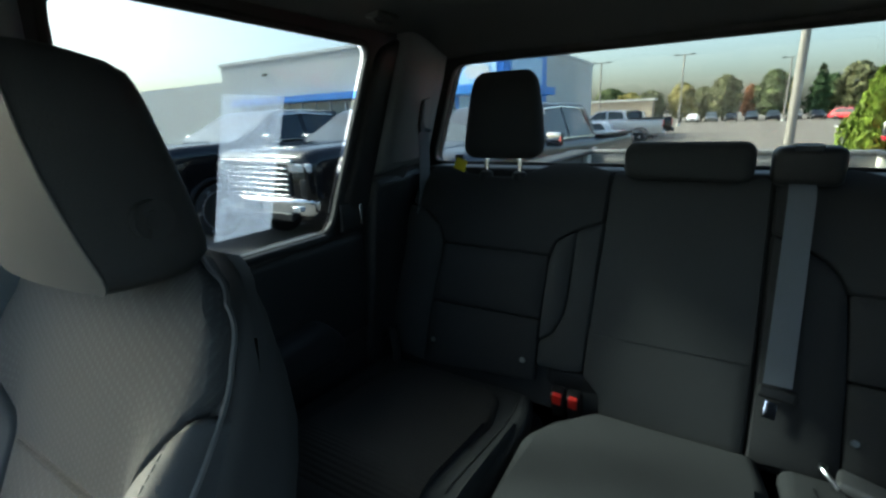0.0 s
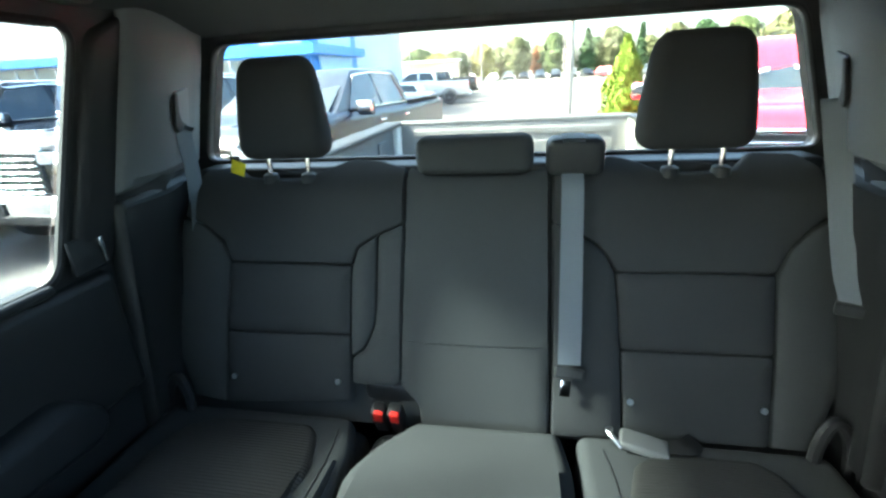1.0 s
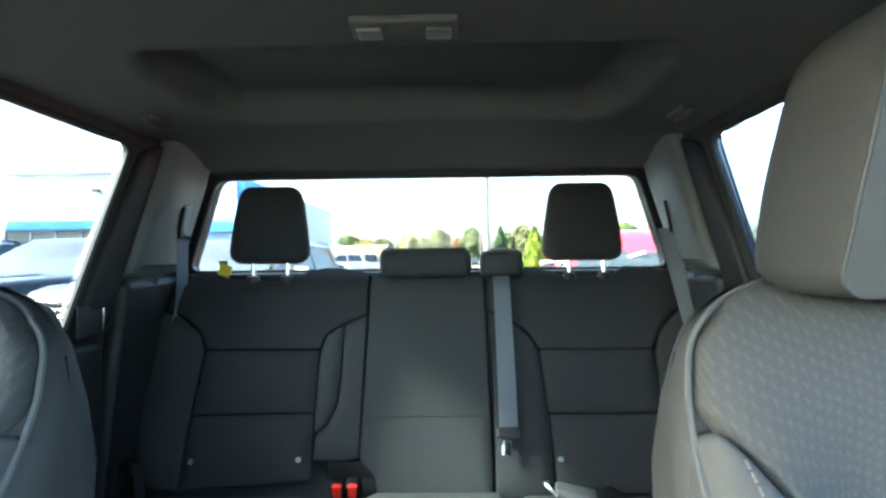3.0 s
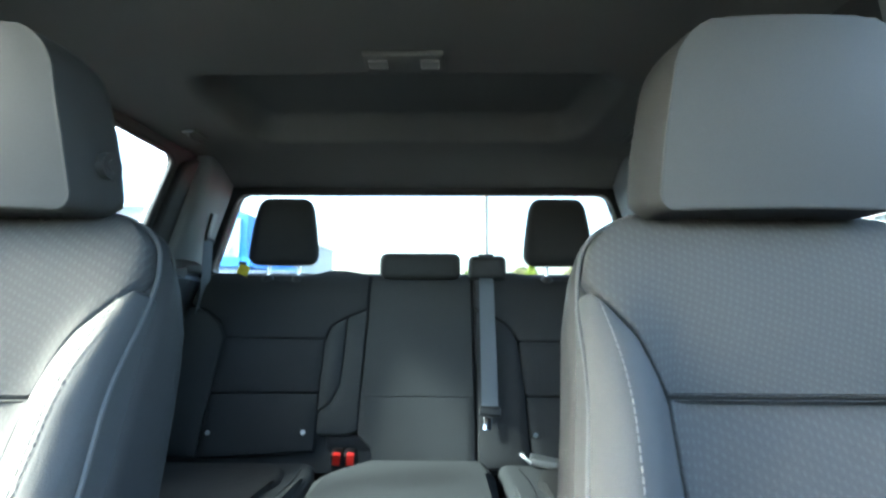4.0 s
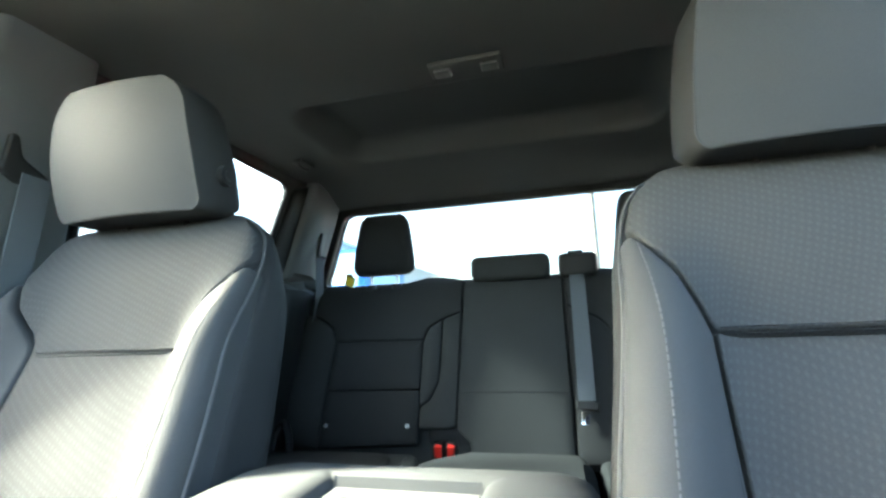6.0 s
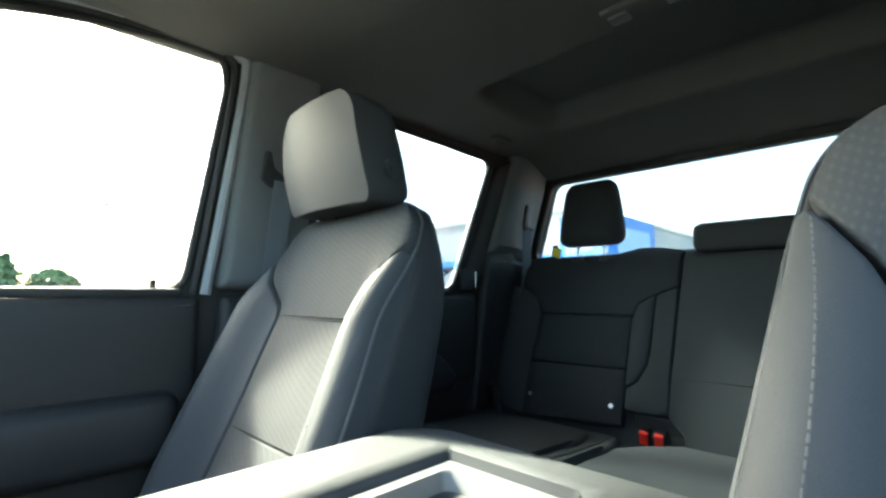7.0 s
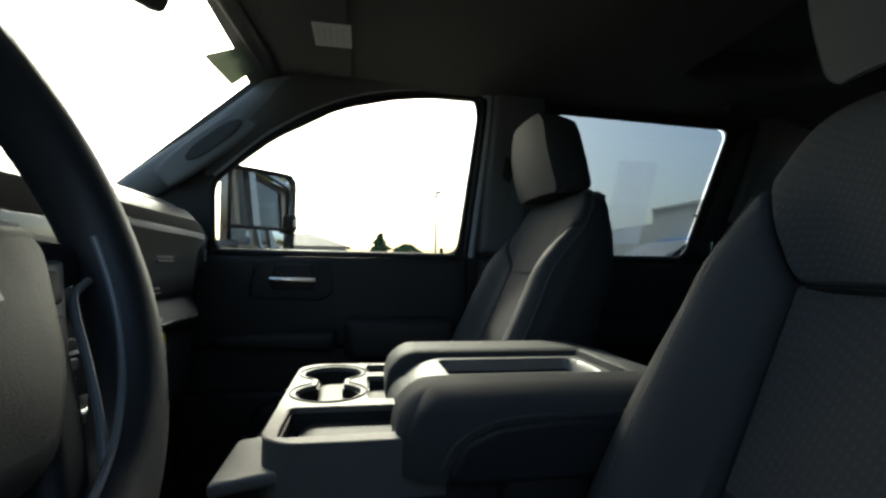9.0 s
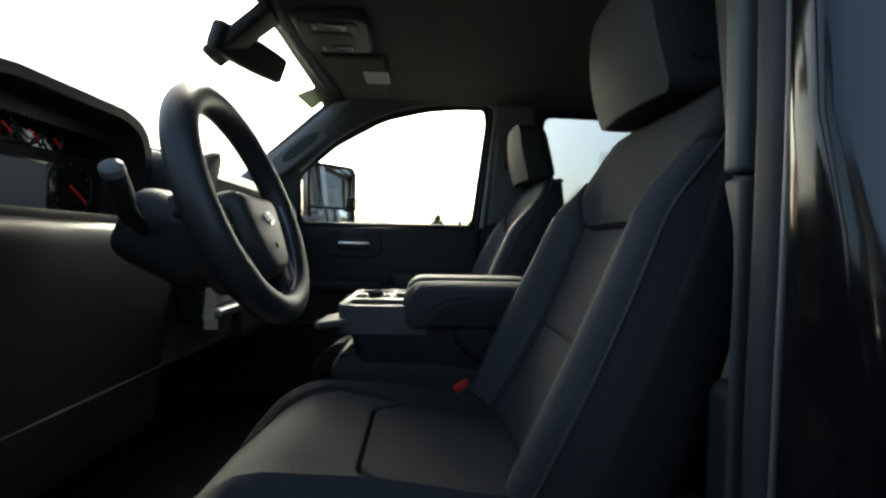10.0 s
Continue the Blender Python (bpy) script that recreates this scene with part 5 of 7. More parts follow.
for s in (-1, 1):
    v = thing("sun_visor", "dark cloth sun visor folded up with a printed label", "sun visor", (s * 0.42, -1.66, 1.956), group="sun visors")
    vb = part("visor_panel", rbox((s * 0.42, -1.645, 1.958), (0.40, 0.19, 0.022), 0.01, (2, 1, 0)), LINER, v)
    part("label", rbox((s * 0.375, -1.587, 1.945), (0.11, 0.085, 0.002), 0.0008), LABEL, vb, "pale grey printed warning label")
    for k in range(5):
        part("print_bar", rbox((s * 0.375, -1.618 + 0.014 * k, 1.944), (0.085 - 0.012 * (k % 2), 0.004, 0.001), 0.0004), INK, vb)
    part("visor_rod", tube([(s * 0.20, -1.735, 1.951), (s * 0.62, -1.735, 1.951)], 0.005, 8), TRIM_DARK, v)

# inside mirror
im = thing("rear_view_mirror", "black inside rear view mirror hung from the windscreen", "mirror", (0, -1.88, 1.86))
mt = pose(0, 0, 0, -23, 0, -20)
part("housing", rbox((0, -1.88, 1.862), (0.255, 0.04, 0.085), 0.016, (4, 0, 1), lambda p: Vector((p.x, p.y, p.z * (1 - 0.15 * (p.x / 0.125) ** 2))), mt), TRIM_BLACK, im)
part("glass", rbox(Vector((0, -1.88, 1.862)) + mt @ Vector((0, 0.018, 0)), (0.225, 0.003, 0.054), 0.0014, turn=mt), MIRROR, im, "silvered mirror glass")
part("mount", pad([(0.035, 0.775), (0.028, 0.99), (0.125, 0.99), (0.115, 0.775)], lambda u, v, h: wind_map(u, v, 0.004 + h), 0.03, 0.014, 0.0, 0.014, 0, 0.04), TRIM_BLACK, im, "black mirror foot and cable cover on the glass")
part("arm", tube(smooth_line([(0.07, -1.925, 1.84), (0.045, -1.905, 1.85), (0.02, -1.885, 1.86)], 4), 0.013, 10), TRIM_BLACK, im)

# ---- dashboard ----
dash = thing("dashboard", "black and charcoal moulded dashboard with glove boxes", "dashboard", (0, -2.1, 1.0))
prof = [(-2.44, 1.39), (-2.36, 1.52), (-2.28, 1.575), (-2.18, 1.597), (-2.06, 1.582), (-1.95, 1.552), (-1.925, 1.525), (-1.935, 1.49), (-1.965, 1.43), (-1.965, 1.34), (-1.93, 1.305), (-1.915, 1.285), (-1.93, 1.265), (-1.965, 1.24), (-1.97, 1.1), (-2.04, 1.06), (-2.3, 1.0), (-2.44, 1.1)]
rings = []
for k in range(49):
    x = -0.775 + 1.55 * k / 48
    e = smoothstep(0.55, 0.775, abs(x))
    r = smoothstep(0.15, 0.21, x) * smoothstep(0.72, 0.66, x)      # recess for the instruments
    rings.append([(x, y - 0.025 * e * (1 if y > -2.2 else 0) - 0.03 * e * smoothstep(0.05, 0.0, abs(z - 1.285)) - 0.17 * r * smoothstep(-2.14, -2.0, y) * smoothstep(1.08, 1.26, z), z - 0.035 * e * smoothstep(1.3, 1.5, z)) for y, z in prof])
body = part("dash_body", loft(rings), TRIM_DARK, dash, "charcoal dashboard moulding")
part("dash_top", pad([(-0.64, -2.30), (-0.64, -1.985), (0.12, -1.97), (0.14, -2.30)], lambda u, v, h: (u, v, interp(v, [(-2.4, 1.49), (-2.28, 1.576), (-2.18, 1.598), (-2.06, 1.583), (-1.95, 1.553)]) + h - 0.004 - 0.02 * smoothstep(0.55, 0.775, abs(u))), 0.012, 0.02, 0.01, 0.04, 0, 0.05), TRIM_GREY, body, "soft grey dashboard top")
GF = lambda u, z, h: (u, -1.965 - 0.02 * smoothstep(0.55, 0.775, abs(u)) + max(0.0, (z - 1.43)) * 0.42 + h, z)
part("upper_glove_box", pad([(-0.66, 1.33), (-0.68, 1.5), (-0.16, 1.505), (-0.14, 1.33)], GF, 0.02, 0.018, 0.02, 0.03, 0.004, 0.05), TRIM_DARK, body)
part("lower_glove_box", pad([(-0.64, 1.08), (-0.66, 1.25), (-0.14, 1.25), (-0.14, 1.08)], lambda u, z, h: (u, -1.972 + h, z), 0.02, 0.018, 0.02, 0.03, 0.004, 0.05), TRIM_DARK, body)
part("trim_strip", tube(smooth_line([(-0.5, -1.917, 1.287), (-0.3, -1.914, 1.287), (-0.14, -1.914, 1.287)], 6), 0.003, 8), SATIN, body, "satin silver trim strip")
for gx, gy, gz, gw in ((-0.418, -1.939, 1.43, 0.085), (-0.375, -1.939, 1.36, 0.05), (-0.445, -1.946, 1.225, 0.07)):
    part("glove_slot", rbox((gx, gy, gz), (gw, 0.006, 0.011), 0.003), TRIM_BLACK, body, "black finger slot of the glove box")
    part("slot_lip", rbox((gx, gy + 0.001, gz - 0.008), (gw, 0.008, 0.004), 0.0015), PIPING, body, "thin grey lip under the finger slot")
part("side_vent", rbox((-0.72, -1.972, 1.45), (0.05, 0.045, 0.10), 0.016), TRIM_BLACK, body, "black air vent")
part("vent_tab", rbox((-0.717, -1.948, 1.44), (0.006, 0.008, 0.035), 0.002), SATIN, body, "silver vent tab")
# centre stack
stack = part("radio_panel", rbox((0.02, -1.955, 1.33), (0.29, 0.06, 0.30), 0.02, (2, 0, 2)), TRIM_BLACK, dash, "black radio and heater panel")
part("screen", rbox((0.02, -1.921, 1.43), (0.20, 0.006, 0.10), 0.003), SCREEN, stack, "dark display screen")
for dx in (-0.115, 0.115):
    part("knob", tube([(0.02 + dx, -1.925, 1.36), (0.02 + dx, -1.895, 1.36)], [0.021, 0.018], 20), SATIN, stack, "silver ringed knob")
for k in range(5):
    part("button", rbox((-0.06 + 0.04 * k, -1.921, 1.345), (0.03, 0.008, 0.014), 0.003), TRIM_DARK, stack)
for k in range(12):
    part("button", rbox((-0.055 + 0.05 * (k % 4), -1.921, 1.30 - 0.03 * (k // 4)), (0.046, 0.008, 0.018), 0.003), TRIM_GREY if k // 4 == 1 else TRIM_DARK, stack)
part("lower_shelf", rbox((0.02, -1.93, 1.205), (0.27, 0.10, 0.022), 0.008), SATIN, stack, "silver edged shelf")
ct = thing("hanging_tag", "white paper tag with a yellow header hung on the dashboard", "tag", (-0.2, -1.87, 1.26))
CT = Matrix.Translation((-0.19, -1.866, 1.258)) @ pose(0, 0, 0, 4, 3, -48)
CM = lambda u, v, w: CT @ Vector((u * 0.74, -w, v * 0.74))
part("card", plate([(-0.033, -0.058), (-0.033, 0.048), (0.033, 0.048), (0.033, -0.058)], [], CM, -0.001, 0.0, 0.004), PAPER, ct)
part("header", plate([(-0.033, 0.030), (-0.033, 0.048), (0.033, 0.048), (0.033, 0.030)], [], CM, -0.0032, -0.0012, 0.001), YELLOW, ct, "yellow tag header")
part("loop", ribbon(smooth_line([CM(0.0, 0.048, 0.0), CM(-0.012, 0.075, 0.004), CM(-0.028, 0.085, 0.02)], 5), 0.018, (1, -1, 0)), PAPER, ct, "white paper loop")
for k in range(7):
    part("print_bar", plate([(-0.027, 0.021 - 0.009 * k), (-0.027, 0.0235 - 0.009 * k), (0.024 - 0.006 * (k % 3), 0.0235 - 0.009 * k), (0.024 - 0.006 * (k % 3), 0.021 - 0.009 * k)], [], CM, -0.0016, -0.0005), INK, ct)
part("print_box", plate([(0.005, -0.052), (0.005, -0.042), (0.027, -0.042), (0.027, -0.052)], [], CM, -0.0016, -0.0005), INK, ct)
# instrument hood and cluster
HO = [(0.205, 1.40), (0.205, 1.54), (0.235, 1.60), (0.3, 1.622), (0.57, 1.618), (0.64, 1.594), (0.665, 1.53), (0.66, 1.40)]
HI = [(0.228, 1.415), (0.228, 1.535), (0.252, 1.583), (0.305, 1.603), (0.565, 1.60), (0.622, 1.577), (0.642, 1.525), (0.638, 1.415)]
bm = plate(HO, [HI], lambda u, v, w: (u, -2.13 + w * (0.11 + 0.10 * (v - 1.40)), v - 0.02 * (1 - w) * smoothstep(1.5, 1.64, v)), 0.0, 1.0, 0.03, 0.03)
hood = part("instrument_hood", bm, TRIM_DARK, dash, "charcoal instrument hood")
part("hood_top", pad([(0.19, -2.34), (0.215, -2.06), (0.65, -2.06), (0.70, -2.34)], lambda u, v, h: (u, v, 1.606 - 0.06 * smoothstep(-2.12, -2.34, v) - 0.02 * ((u - 0.43) / 0.23) ** 2 + h), 0.014, 0.03, 0.03, 0.05, 0, 0.05), TRIM_DARK, hood, "charcoal hood top")
part("cluster_face", box((0.215, -2.115, 1.39), (0.65, -2.10, 1.605)), SCREEN, hood, "black instrument face")
DISPLAY = glow("dim grey display", (0.05, 0.06, 0.07), 0.07)
TICK = mat("dull scale print", (0.12, 0.12, 0.12), 0.7)
part("display", rbox((0.435, -2.096, 1.46), (0.12, 0.006, 0.085), 0.003), DISPLAY, hood, "dim grey information display")
for cx, cz, r in ((0.315, 1.47, 0.055), (0.555, 1.47, 0.055), (0.36, 1.55, 0.024), (0.412, 1.555, 0.024), (0.464, 1.555, 0.024), (0.516, 1.55, 0.024)):
    ring = [(cx + r * math.cos(a), -2.096, cz + r * math.sin(a)) for a in [math.tau * k / 28 for k in range(28)]]
    g = part("gauge_ring", tube(ring, 0.0022, 6, closed=True), TRIM_DARK, hood, "dark gauge ring")
    part("needle", rbox((cx - r * 0.25, -2.092, cz - r * 0.25), (r * 1.0, 0.002, 0.003 + 0.02 * r), 0.001, turn=pose(0, 0, 0, 0, -35, 0)), NEEDLE, g, "lit red needle")
    for k in range(9):
        a = radians(-40 + 260 * k / 8)
        part("tick", rbox((cx + 0.8 * r * math.cos(a), -2.096, cz + 0.8 * r * math.sin(a)), (0.003, 0.002, 0.006), 0.0006), TICK, g)
part("cluster_shelf", rbox((0.43, -2.05, 1.405), (0.45, 0.12, 0.022), 0.008), TRIM_DARK, hood)
part("knee_panel", rbox((0.43, -2.03, 1.18), (0.50, 0.12, 0.44), 0.04, (3, 1, 3), lambda p: Vector((p.x, p.y + 0.12 * p.z, p.z))), TRIM_BLACK, dash, "black knee panel")
part("end_panel", rbox((0.70, -2.02, 1.38), (0.12, 0.14, 0.24), 0.03), TRIM_DARK, dash)
part("light_switch", rbox((0.69, -1.945, 1.40), (0.075, 0.02, 0.06), 0.01), SATIN, dash, "satin grey headlamp switch plate")

# ---- steering wheel and column ----
WC = Vector((0.474, -1.704, 1.428))
WN = Vector((0, 0.933, 0.36)).normalized()
WU = Vector((0, -0.36, 0.933)).normalized()


def W(a, b, c=0.0):
    return WC + Vector((a, 0, 0)) + WU * b + WN * c


wheel = thing("steering_wheel", "black steering wheel with silver trimmed spokes and a plain emblem", "steering wheel", WC)
R0 = 0.176
rimpts = [W(R0 * math.cos(t), R0 * math.sin(t)) for t in [math.tau * k / 72 for k in range(72)]]
part("rim", tube(rimpts, 0.0235, 16, closed=True), mat("black wheel rim", (0.022, 0.024, 0.027), 0.45, 0, 0.1, 3, 900, 0.3), wheel, "black moulded rim")
hub = [(-0.076, 0.066), (0.076, 0.066), (0.09, 0.04), (0.074, -0.04), (0.04, -0.092), (-0.04, -0.092), (-0.074, -0.04), (-0.09, 0.04)]
hp = part("airbag_cover", pad(hub, lambda u, v, h: W(u, v * 0.9 - 0.04, h - 0.008), 0.026, 0.022, 0.07, 0.025, 0.006, 0.02), mat("grey airbag cover", (0.033, 0.034, 0.034), 0.5, 0, 0.08, 3, 900, 0.3), wheel, "grey hub cover")
bow = [(-0.021, -0.0045), (-0.019, 0.0045), (-0.008, 0.0045), (-0.006, 0.010), (0.009, 0.010), (0.008, 0.0045), (0.021, 0.0045), (0.019, -0.0045), (0.008, -0.0045), (0.006, -0.010), (-0.009, -0.010), (-0.008, -0.0045)]
em = part("emblem", plate(bow, [], lambda u, v, w: W(u, v - 0.03, w + 0.0235), 0.0, 0.003, 0.0008), SATIN, hp, "small plain silver emblem with a dark field")
part("emblem_field", plate([(0.72 * a, 0.62 * b) for a, b in bow], [], lambda u, v, w: W(u, v - 0.03, w + 0.0255), 0.0, 0.0025, 0.0005), mat("dull gold enamel", (0.10, 0.085, 0.05), 0.35, 0.4), hp, "dull gold emblem field")
part("emblem_bead", tube([W(0.006, -0.075, 0.018), W(0.006, -0.075, 0.026)], [0.005, 0.004], 12), TRIM_BLACK, hp, "black warning button")
for s in (-1, 1):
    # each side spoke leaves the hub level, bends down and runs into the foot of the rim, with a long slot beside it
    edge = [(0.148, 0.012, 0), (0.122, -0.002, 0), (0.108, -0.04, 0), (0.092, -0.085, 0), (0.078, -0.12, 0), (0.074, -0.146, 0)]
    out = [(s * q.x, q.y) for q in smooth_line(edge, 4)]
    rest = [(s * 0.058, -0.158), (s * 0.03, -0.165), (s * 0.034, -0.135), (s * 0.05, -0.09), (s * 0.066, -0.045), (s * 0.07, 0.04), (s * 0.12, 0.052), (s * 0.164, 0.048), (s * 0.17, 0.015)]
    sp = pad(out + rest, lambda u, v, h: W(u, v * 0.9 - 0.03, h - 0.022 + 0.008 * smoothstep(0.03, -0.1, v)), 0.016, 0.012, 0.016, 0.008, 0.0, 0.02)
    spo = part("spoke", sp, TRIM_BLACK, wheel, "black swept side spoke")
    part("switch_pad", pad([(s * 0.082, 0.03), (s * 0.13, 0.03), (s * 0.112, -0.012), (s * 0.098, -0.045), (s * 0.08, -0.05)], lambda u, v, h: W(u, v * 0.9 - 0.03, h - 0.006), 0.005, 0.006, 0.005, 0.008, 0, 0.03), TRIM_GREY, spo, "grey thumb switches")
    part("thumb_button", pad([(s * 0.088, 0.02), (s * 0.112, 0.02), (s * 0.106, -0.004), (s * 0.087, -0.006)], lambda u, v, h: W(u, v * 0.9 - 0.03, h), 0.003, 0.004, 0.003, 0.005, 0, 0.03), TRIM_BLACK, spo, "black rocker switch")
    part("thumb_button", pad([(s * 0.086, -0.012), (s * 0.103, -0.012), (s * 0.093, -0.04), (s * 0.084, -0.042)], lambda u, v, h: W(u, v * 0.9 - 0.03, h), 0.003, 0.004, 0.003, 0.005, 0, 0.03), TRIM_BLACK, spo, "black rocker switch")
    trim = mat("satin spoke trim", (0.22, 0.225, 0.23), 0.4, 0.2, 0.05)
    part("spoke_trim", tube([W(a, b * 0.9 - 0.03, -0.003 + 0.008 * smoothstep(0.03, -0.1, b)) for a, b in out], 0.0028, 8), trim, spo, "thin satin trim along the slot")
    part("rim_trim", tube([W(s * (R0 - 0.0225) * math.cos(radians(a)), (R0 - 0.0225) * math.sin(radians(a)), 0.008) for a in range(4, -84, -4)], 0.0026, 8), trim, wheel, "thin satin line inside the rim")
col = thing("steering_column", "black steering column shroud with stalks and ignition key", "steering column", (0.42, -1.85, 1.3))
part("shroud", rbox(W(0, -0.015, -0.115), (0.13, 0.16, 0.12), 0.035, (1, 2, 1), None, pose(0, 0, 0, -26, 0, 0)), TRIM_DARK, col, "charcoal column shroud")
part("wiper_stalk", tube(smooth_line([(0.535, -1.83, 1.385), (0.585, -1.822, 1.405), (0.628, -1.806, 1.432), (0.652, -1.800, 1.452)], 5), [0.010] * 4 + [0.0125] * 3 + [0.011] + [0.014] * 8, 14), TRIM_DARK, col, "charcoal stalk with a pale end cap")
part("stalk_cap", tube([(0.652, -1.800, 1.452), (0.659, -1.7985, 1.4585), (0.662, -1.798, 1.461)], [0.0145, 0.0135, 0.009], 18), mat("grey stalk cap", (0.11, 0.115, 0.12), 0.5), col, "grey rounded stalk end")
lever = loft([[(0.375 - 0.042 * f + c * wd, -1.83 + 0.008 * f + d * th, 1.44 + 0.10 * f - 0.25 * c * wd * (f > 0.9)) for c, d in ((-1, 0), (-0.8, 0.8), (0, 1), (0.8, 0.8), (1, 0), (0.8, -0.8), (0, -1), (-0.8, -0.8))] for f, wd, th in ((0, 0.014, 0.011), (0.3, 0.022, 0.014), (0.6, 0.026, 0.016), (0.85, 0.023, 0.014), (0.97, 0.018, 0.010), (1.0, 0.012, 0.005))])
part("gear_lever", lever, TRIM_DARK, col, "charcoal column gear lever with a flat grip")
key = thing("ignition_key", "black car key with a white card tag in the ignition", "key", (0.345, -1.83, 1.25))
part("key_head", rbox((0.345, -1.838, 1.258), (0.012, 0.03, 0.055), 0.006), TRIM_BLACK, key)
part("key_ring", tube([(0.35 + 0.0 * k, -1.832 + 0.010 * math.cos(math.tau * k / 16), 1.284 + 0.010 * math.sin(math.tau * k / 16)) for k in range(16)], 0.0014, 6, closed=True), CHROME, key)
part("card_tag", rbox((0.352, -1.816, 1.252), (0.0015, 0.02, 0.06), 0.0006, turn=pose(0, 0, 0, -6, 0, 0)), PAPER, key, "white card tag")
part("tag_stub", rbox((0.351, -1.814, 1.215), (0.0015, 0.026, 0.02), 0.0006), mat("buff card", (0.6, 0.55, 0.4), 0.9), key, "buff card tag")

# ---- passenger's outside tow mirror ----
om = thing("door_mirror", "tall black tow mirror with a lower wide-angle glass", "mirror", (-1.06, -1.9, 1.58))
SM = lambda u, v, w: Vector((-1.10, -1.878, 1.605)) + Vector((math.cos(radians(MA)) * u * 1.15, math.sin(radians(MA)) * u * 1.15, v)) + Vector((math.sin(radians(MA)) * w, -math.cos(radians(MA)) * w, 0))
MA = 132.0
shell_ = [(-0.115, -0.16), (-0.12, 0.14), (-0.1, 0.16), (0.1, 0.16), (0.12, 0.13), (0.115, -0.16)]
part("housing", plate(shell_, [[(-0.103, -0.145), (-0.107, 0.135), (-0.09, 0.147), (0.09, 0.147), (0.107, 0.12), (0.103, -0.145)]], SM, -0.035, 0.012, 0.03, 0.02), BLACK_PAINT, om, "glossy black mirror housing")
part("back", plate(shell_, [], SM, -0.04, -0.03, 0.03), BLACK_PAINT, om)
part("upper_glass", plate([(-0.103, -0.05), (-0.105, 0.135), (-0.09, 0.146), (0.09, 0.146), (0.106, 0.12), (0.104, -0.05)], [], SM, -0.004, 0.0, 0.012), MIRROR, om, "flat mirror glass")
part("lower_glass", plate([(-0.102, -0.145), (-0.103, -0.06), (0.103, -0.06), (0.102, -0.145)], [], lambda u, v, w: SM(u, v, w - 0.9 * (u * u + (v + 0.1) ** 2)), -0.004, 0.0, 0.012, 0.02, 0.01), MIRROR, om, "convex wide-angle glass")
part("divider", tube([SM(-0.105, -0.055, 0.004), SM(0.105, -0.055, 0.004)], 0.006, 8), TRIM_BLACK, om)
part("marker", rbox(SM(0.104, -0.03, 0.012), (0.03, 0.04, 0.07), 0.012, turn=pose(0, 0, 0, 0, 0, MA)), TRIM_BLACK, om, "black side marker block")
part("marker_lens", rbox(SM(0.104, -0.03, 0.034), (0.014, 0.006, 0.03), 0.002, turn=pose(0, 0, 0, 0, 0, MA)), LENS, om, "clear marker lens")
for z in (1.44, 1.48):
    part("arm", tube([(-0.80, -1.98, z - 0.01), (-1.0, -1.95, z)], 0.02, 10), TRIM_BLACK, om, "black mirror arm")
part("sail", rbox((-0.81, -2.02, 1.50), (0.05, 0.10, 0.12), 0.02), TRIM_BLACK, om, "black mirror foot")


# ---- outside: ground ----
ASPHALT = mat("pale worn asphalt", (0.15, 0.135, 0.118), 0.9, 0, 0.22, 0.25, 60, 0.3, spec=0.2)
GRASS = mat("lawn", (0.085, 0.115, 0.035), 0.95, 0, 0.35, 0.8, 25, 0.5, spec=0.1)
ROAD = mat("road asphalt", (0.13, 0.13, 0.13), 0.9, 0, 0.15, 0.3, 50, 0.3, spec=0.2)
WALLC = mat("pale grey block wall", (0.5, 0.51, 0.49), 0.85, 0, 0.06, 0.4, 12, 0.1)
BLUE = mat("blue facade panel", (0.03, 0.2, 0.62), 0.4, 0, 0.08, 0.5, 20)
BLUE_PALE = mat("pale blue facade panel", (0.35, 0.55, 0.75), 0.4, 0, 0.08, 0.5, 20)
WIN = mat("shop window glass", (0.12, 0.16, 0.17), 0.08, 0, 0.2, 0.6, 10, spec=0.8)
FRAME = mat("pale window frame", (0.55, 0.56, 0.55), 0.5, 0, 0.05)
TYRE = mat("tyre rubber", (0.02, 0.02, 0.02), 0.85, 0, 0.2, 5, 60, 0.2)
ALLOY = mat("alloy wheel", (0.5, 0.5, 0.52), 0.3, 0.9, 0.06)
CARGLASS = mat("parked car glass", (0.03, 0.04, 0.045), 0.06, 0, 0.1, spec=0.5)
HEADLAMP = mat("headlamp", (0.6, 0.62, 0.63), 0.15, 0.3, 0.1)
TAIL = mat("tail lamp", (0.5, 0.02, 0.02), 0.2, 0, 0.1)
BED_DARK = mat("dark bed liner", (0.075, 0.082, 0.088), 0.6, 0, 0.15, 2, 40, 0.2)
BEDLINE = mat("silver bed paint", (0.18, 0.18, 0.175), 0.4, 0.2, 0.15, 2, 40, 0.1)

bm = bmesh.new()
n = 24
rad = [0.0, 4, 10, 25, 60, 150, 500, 2500]
prev = None
for r in rad:
    ring = [bm.verts.new((r * math.cos(math.tau * k / n), r * math.sin(math.tau * k / n), 0))] if r == 0 else [bm.verts.new((r * math.cos(math.tau * k / n), r * math.sin(math.tau * k / n), 0)) for k in range(n)]
    if prev is not None:
        for k in range(n):
            if len(prev) == 1:
                bm.faces.new((prev[0], ring[k - 1], ring[k]))
            else:
                bm.faces.new((prev[k - 1], ring[k - 1], ring[k], prev[k]))
    prev = ring
solid("ground", bm, ASPHALT, "pale worn asphalt car park", "ground")
solid("grass_verge", rbox((9.3, 0, 0.03), (2.6, 110, 0.08), 0.02), GRASS, "strip of mown grass beside the road", "grass")
solid("road", rbox((18, 0, 0.012), (13, 120, 0.03), 0.01), ROAD, "grey asphalt road beyond the verge", "road")
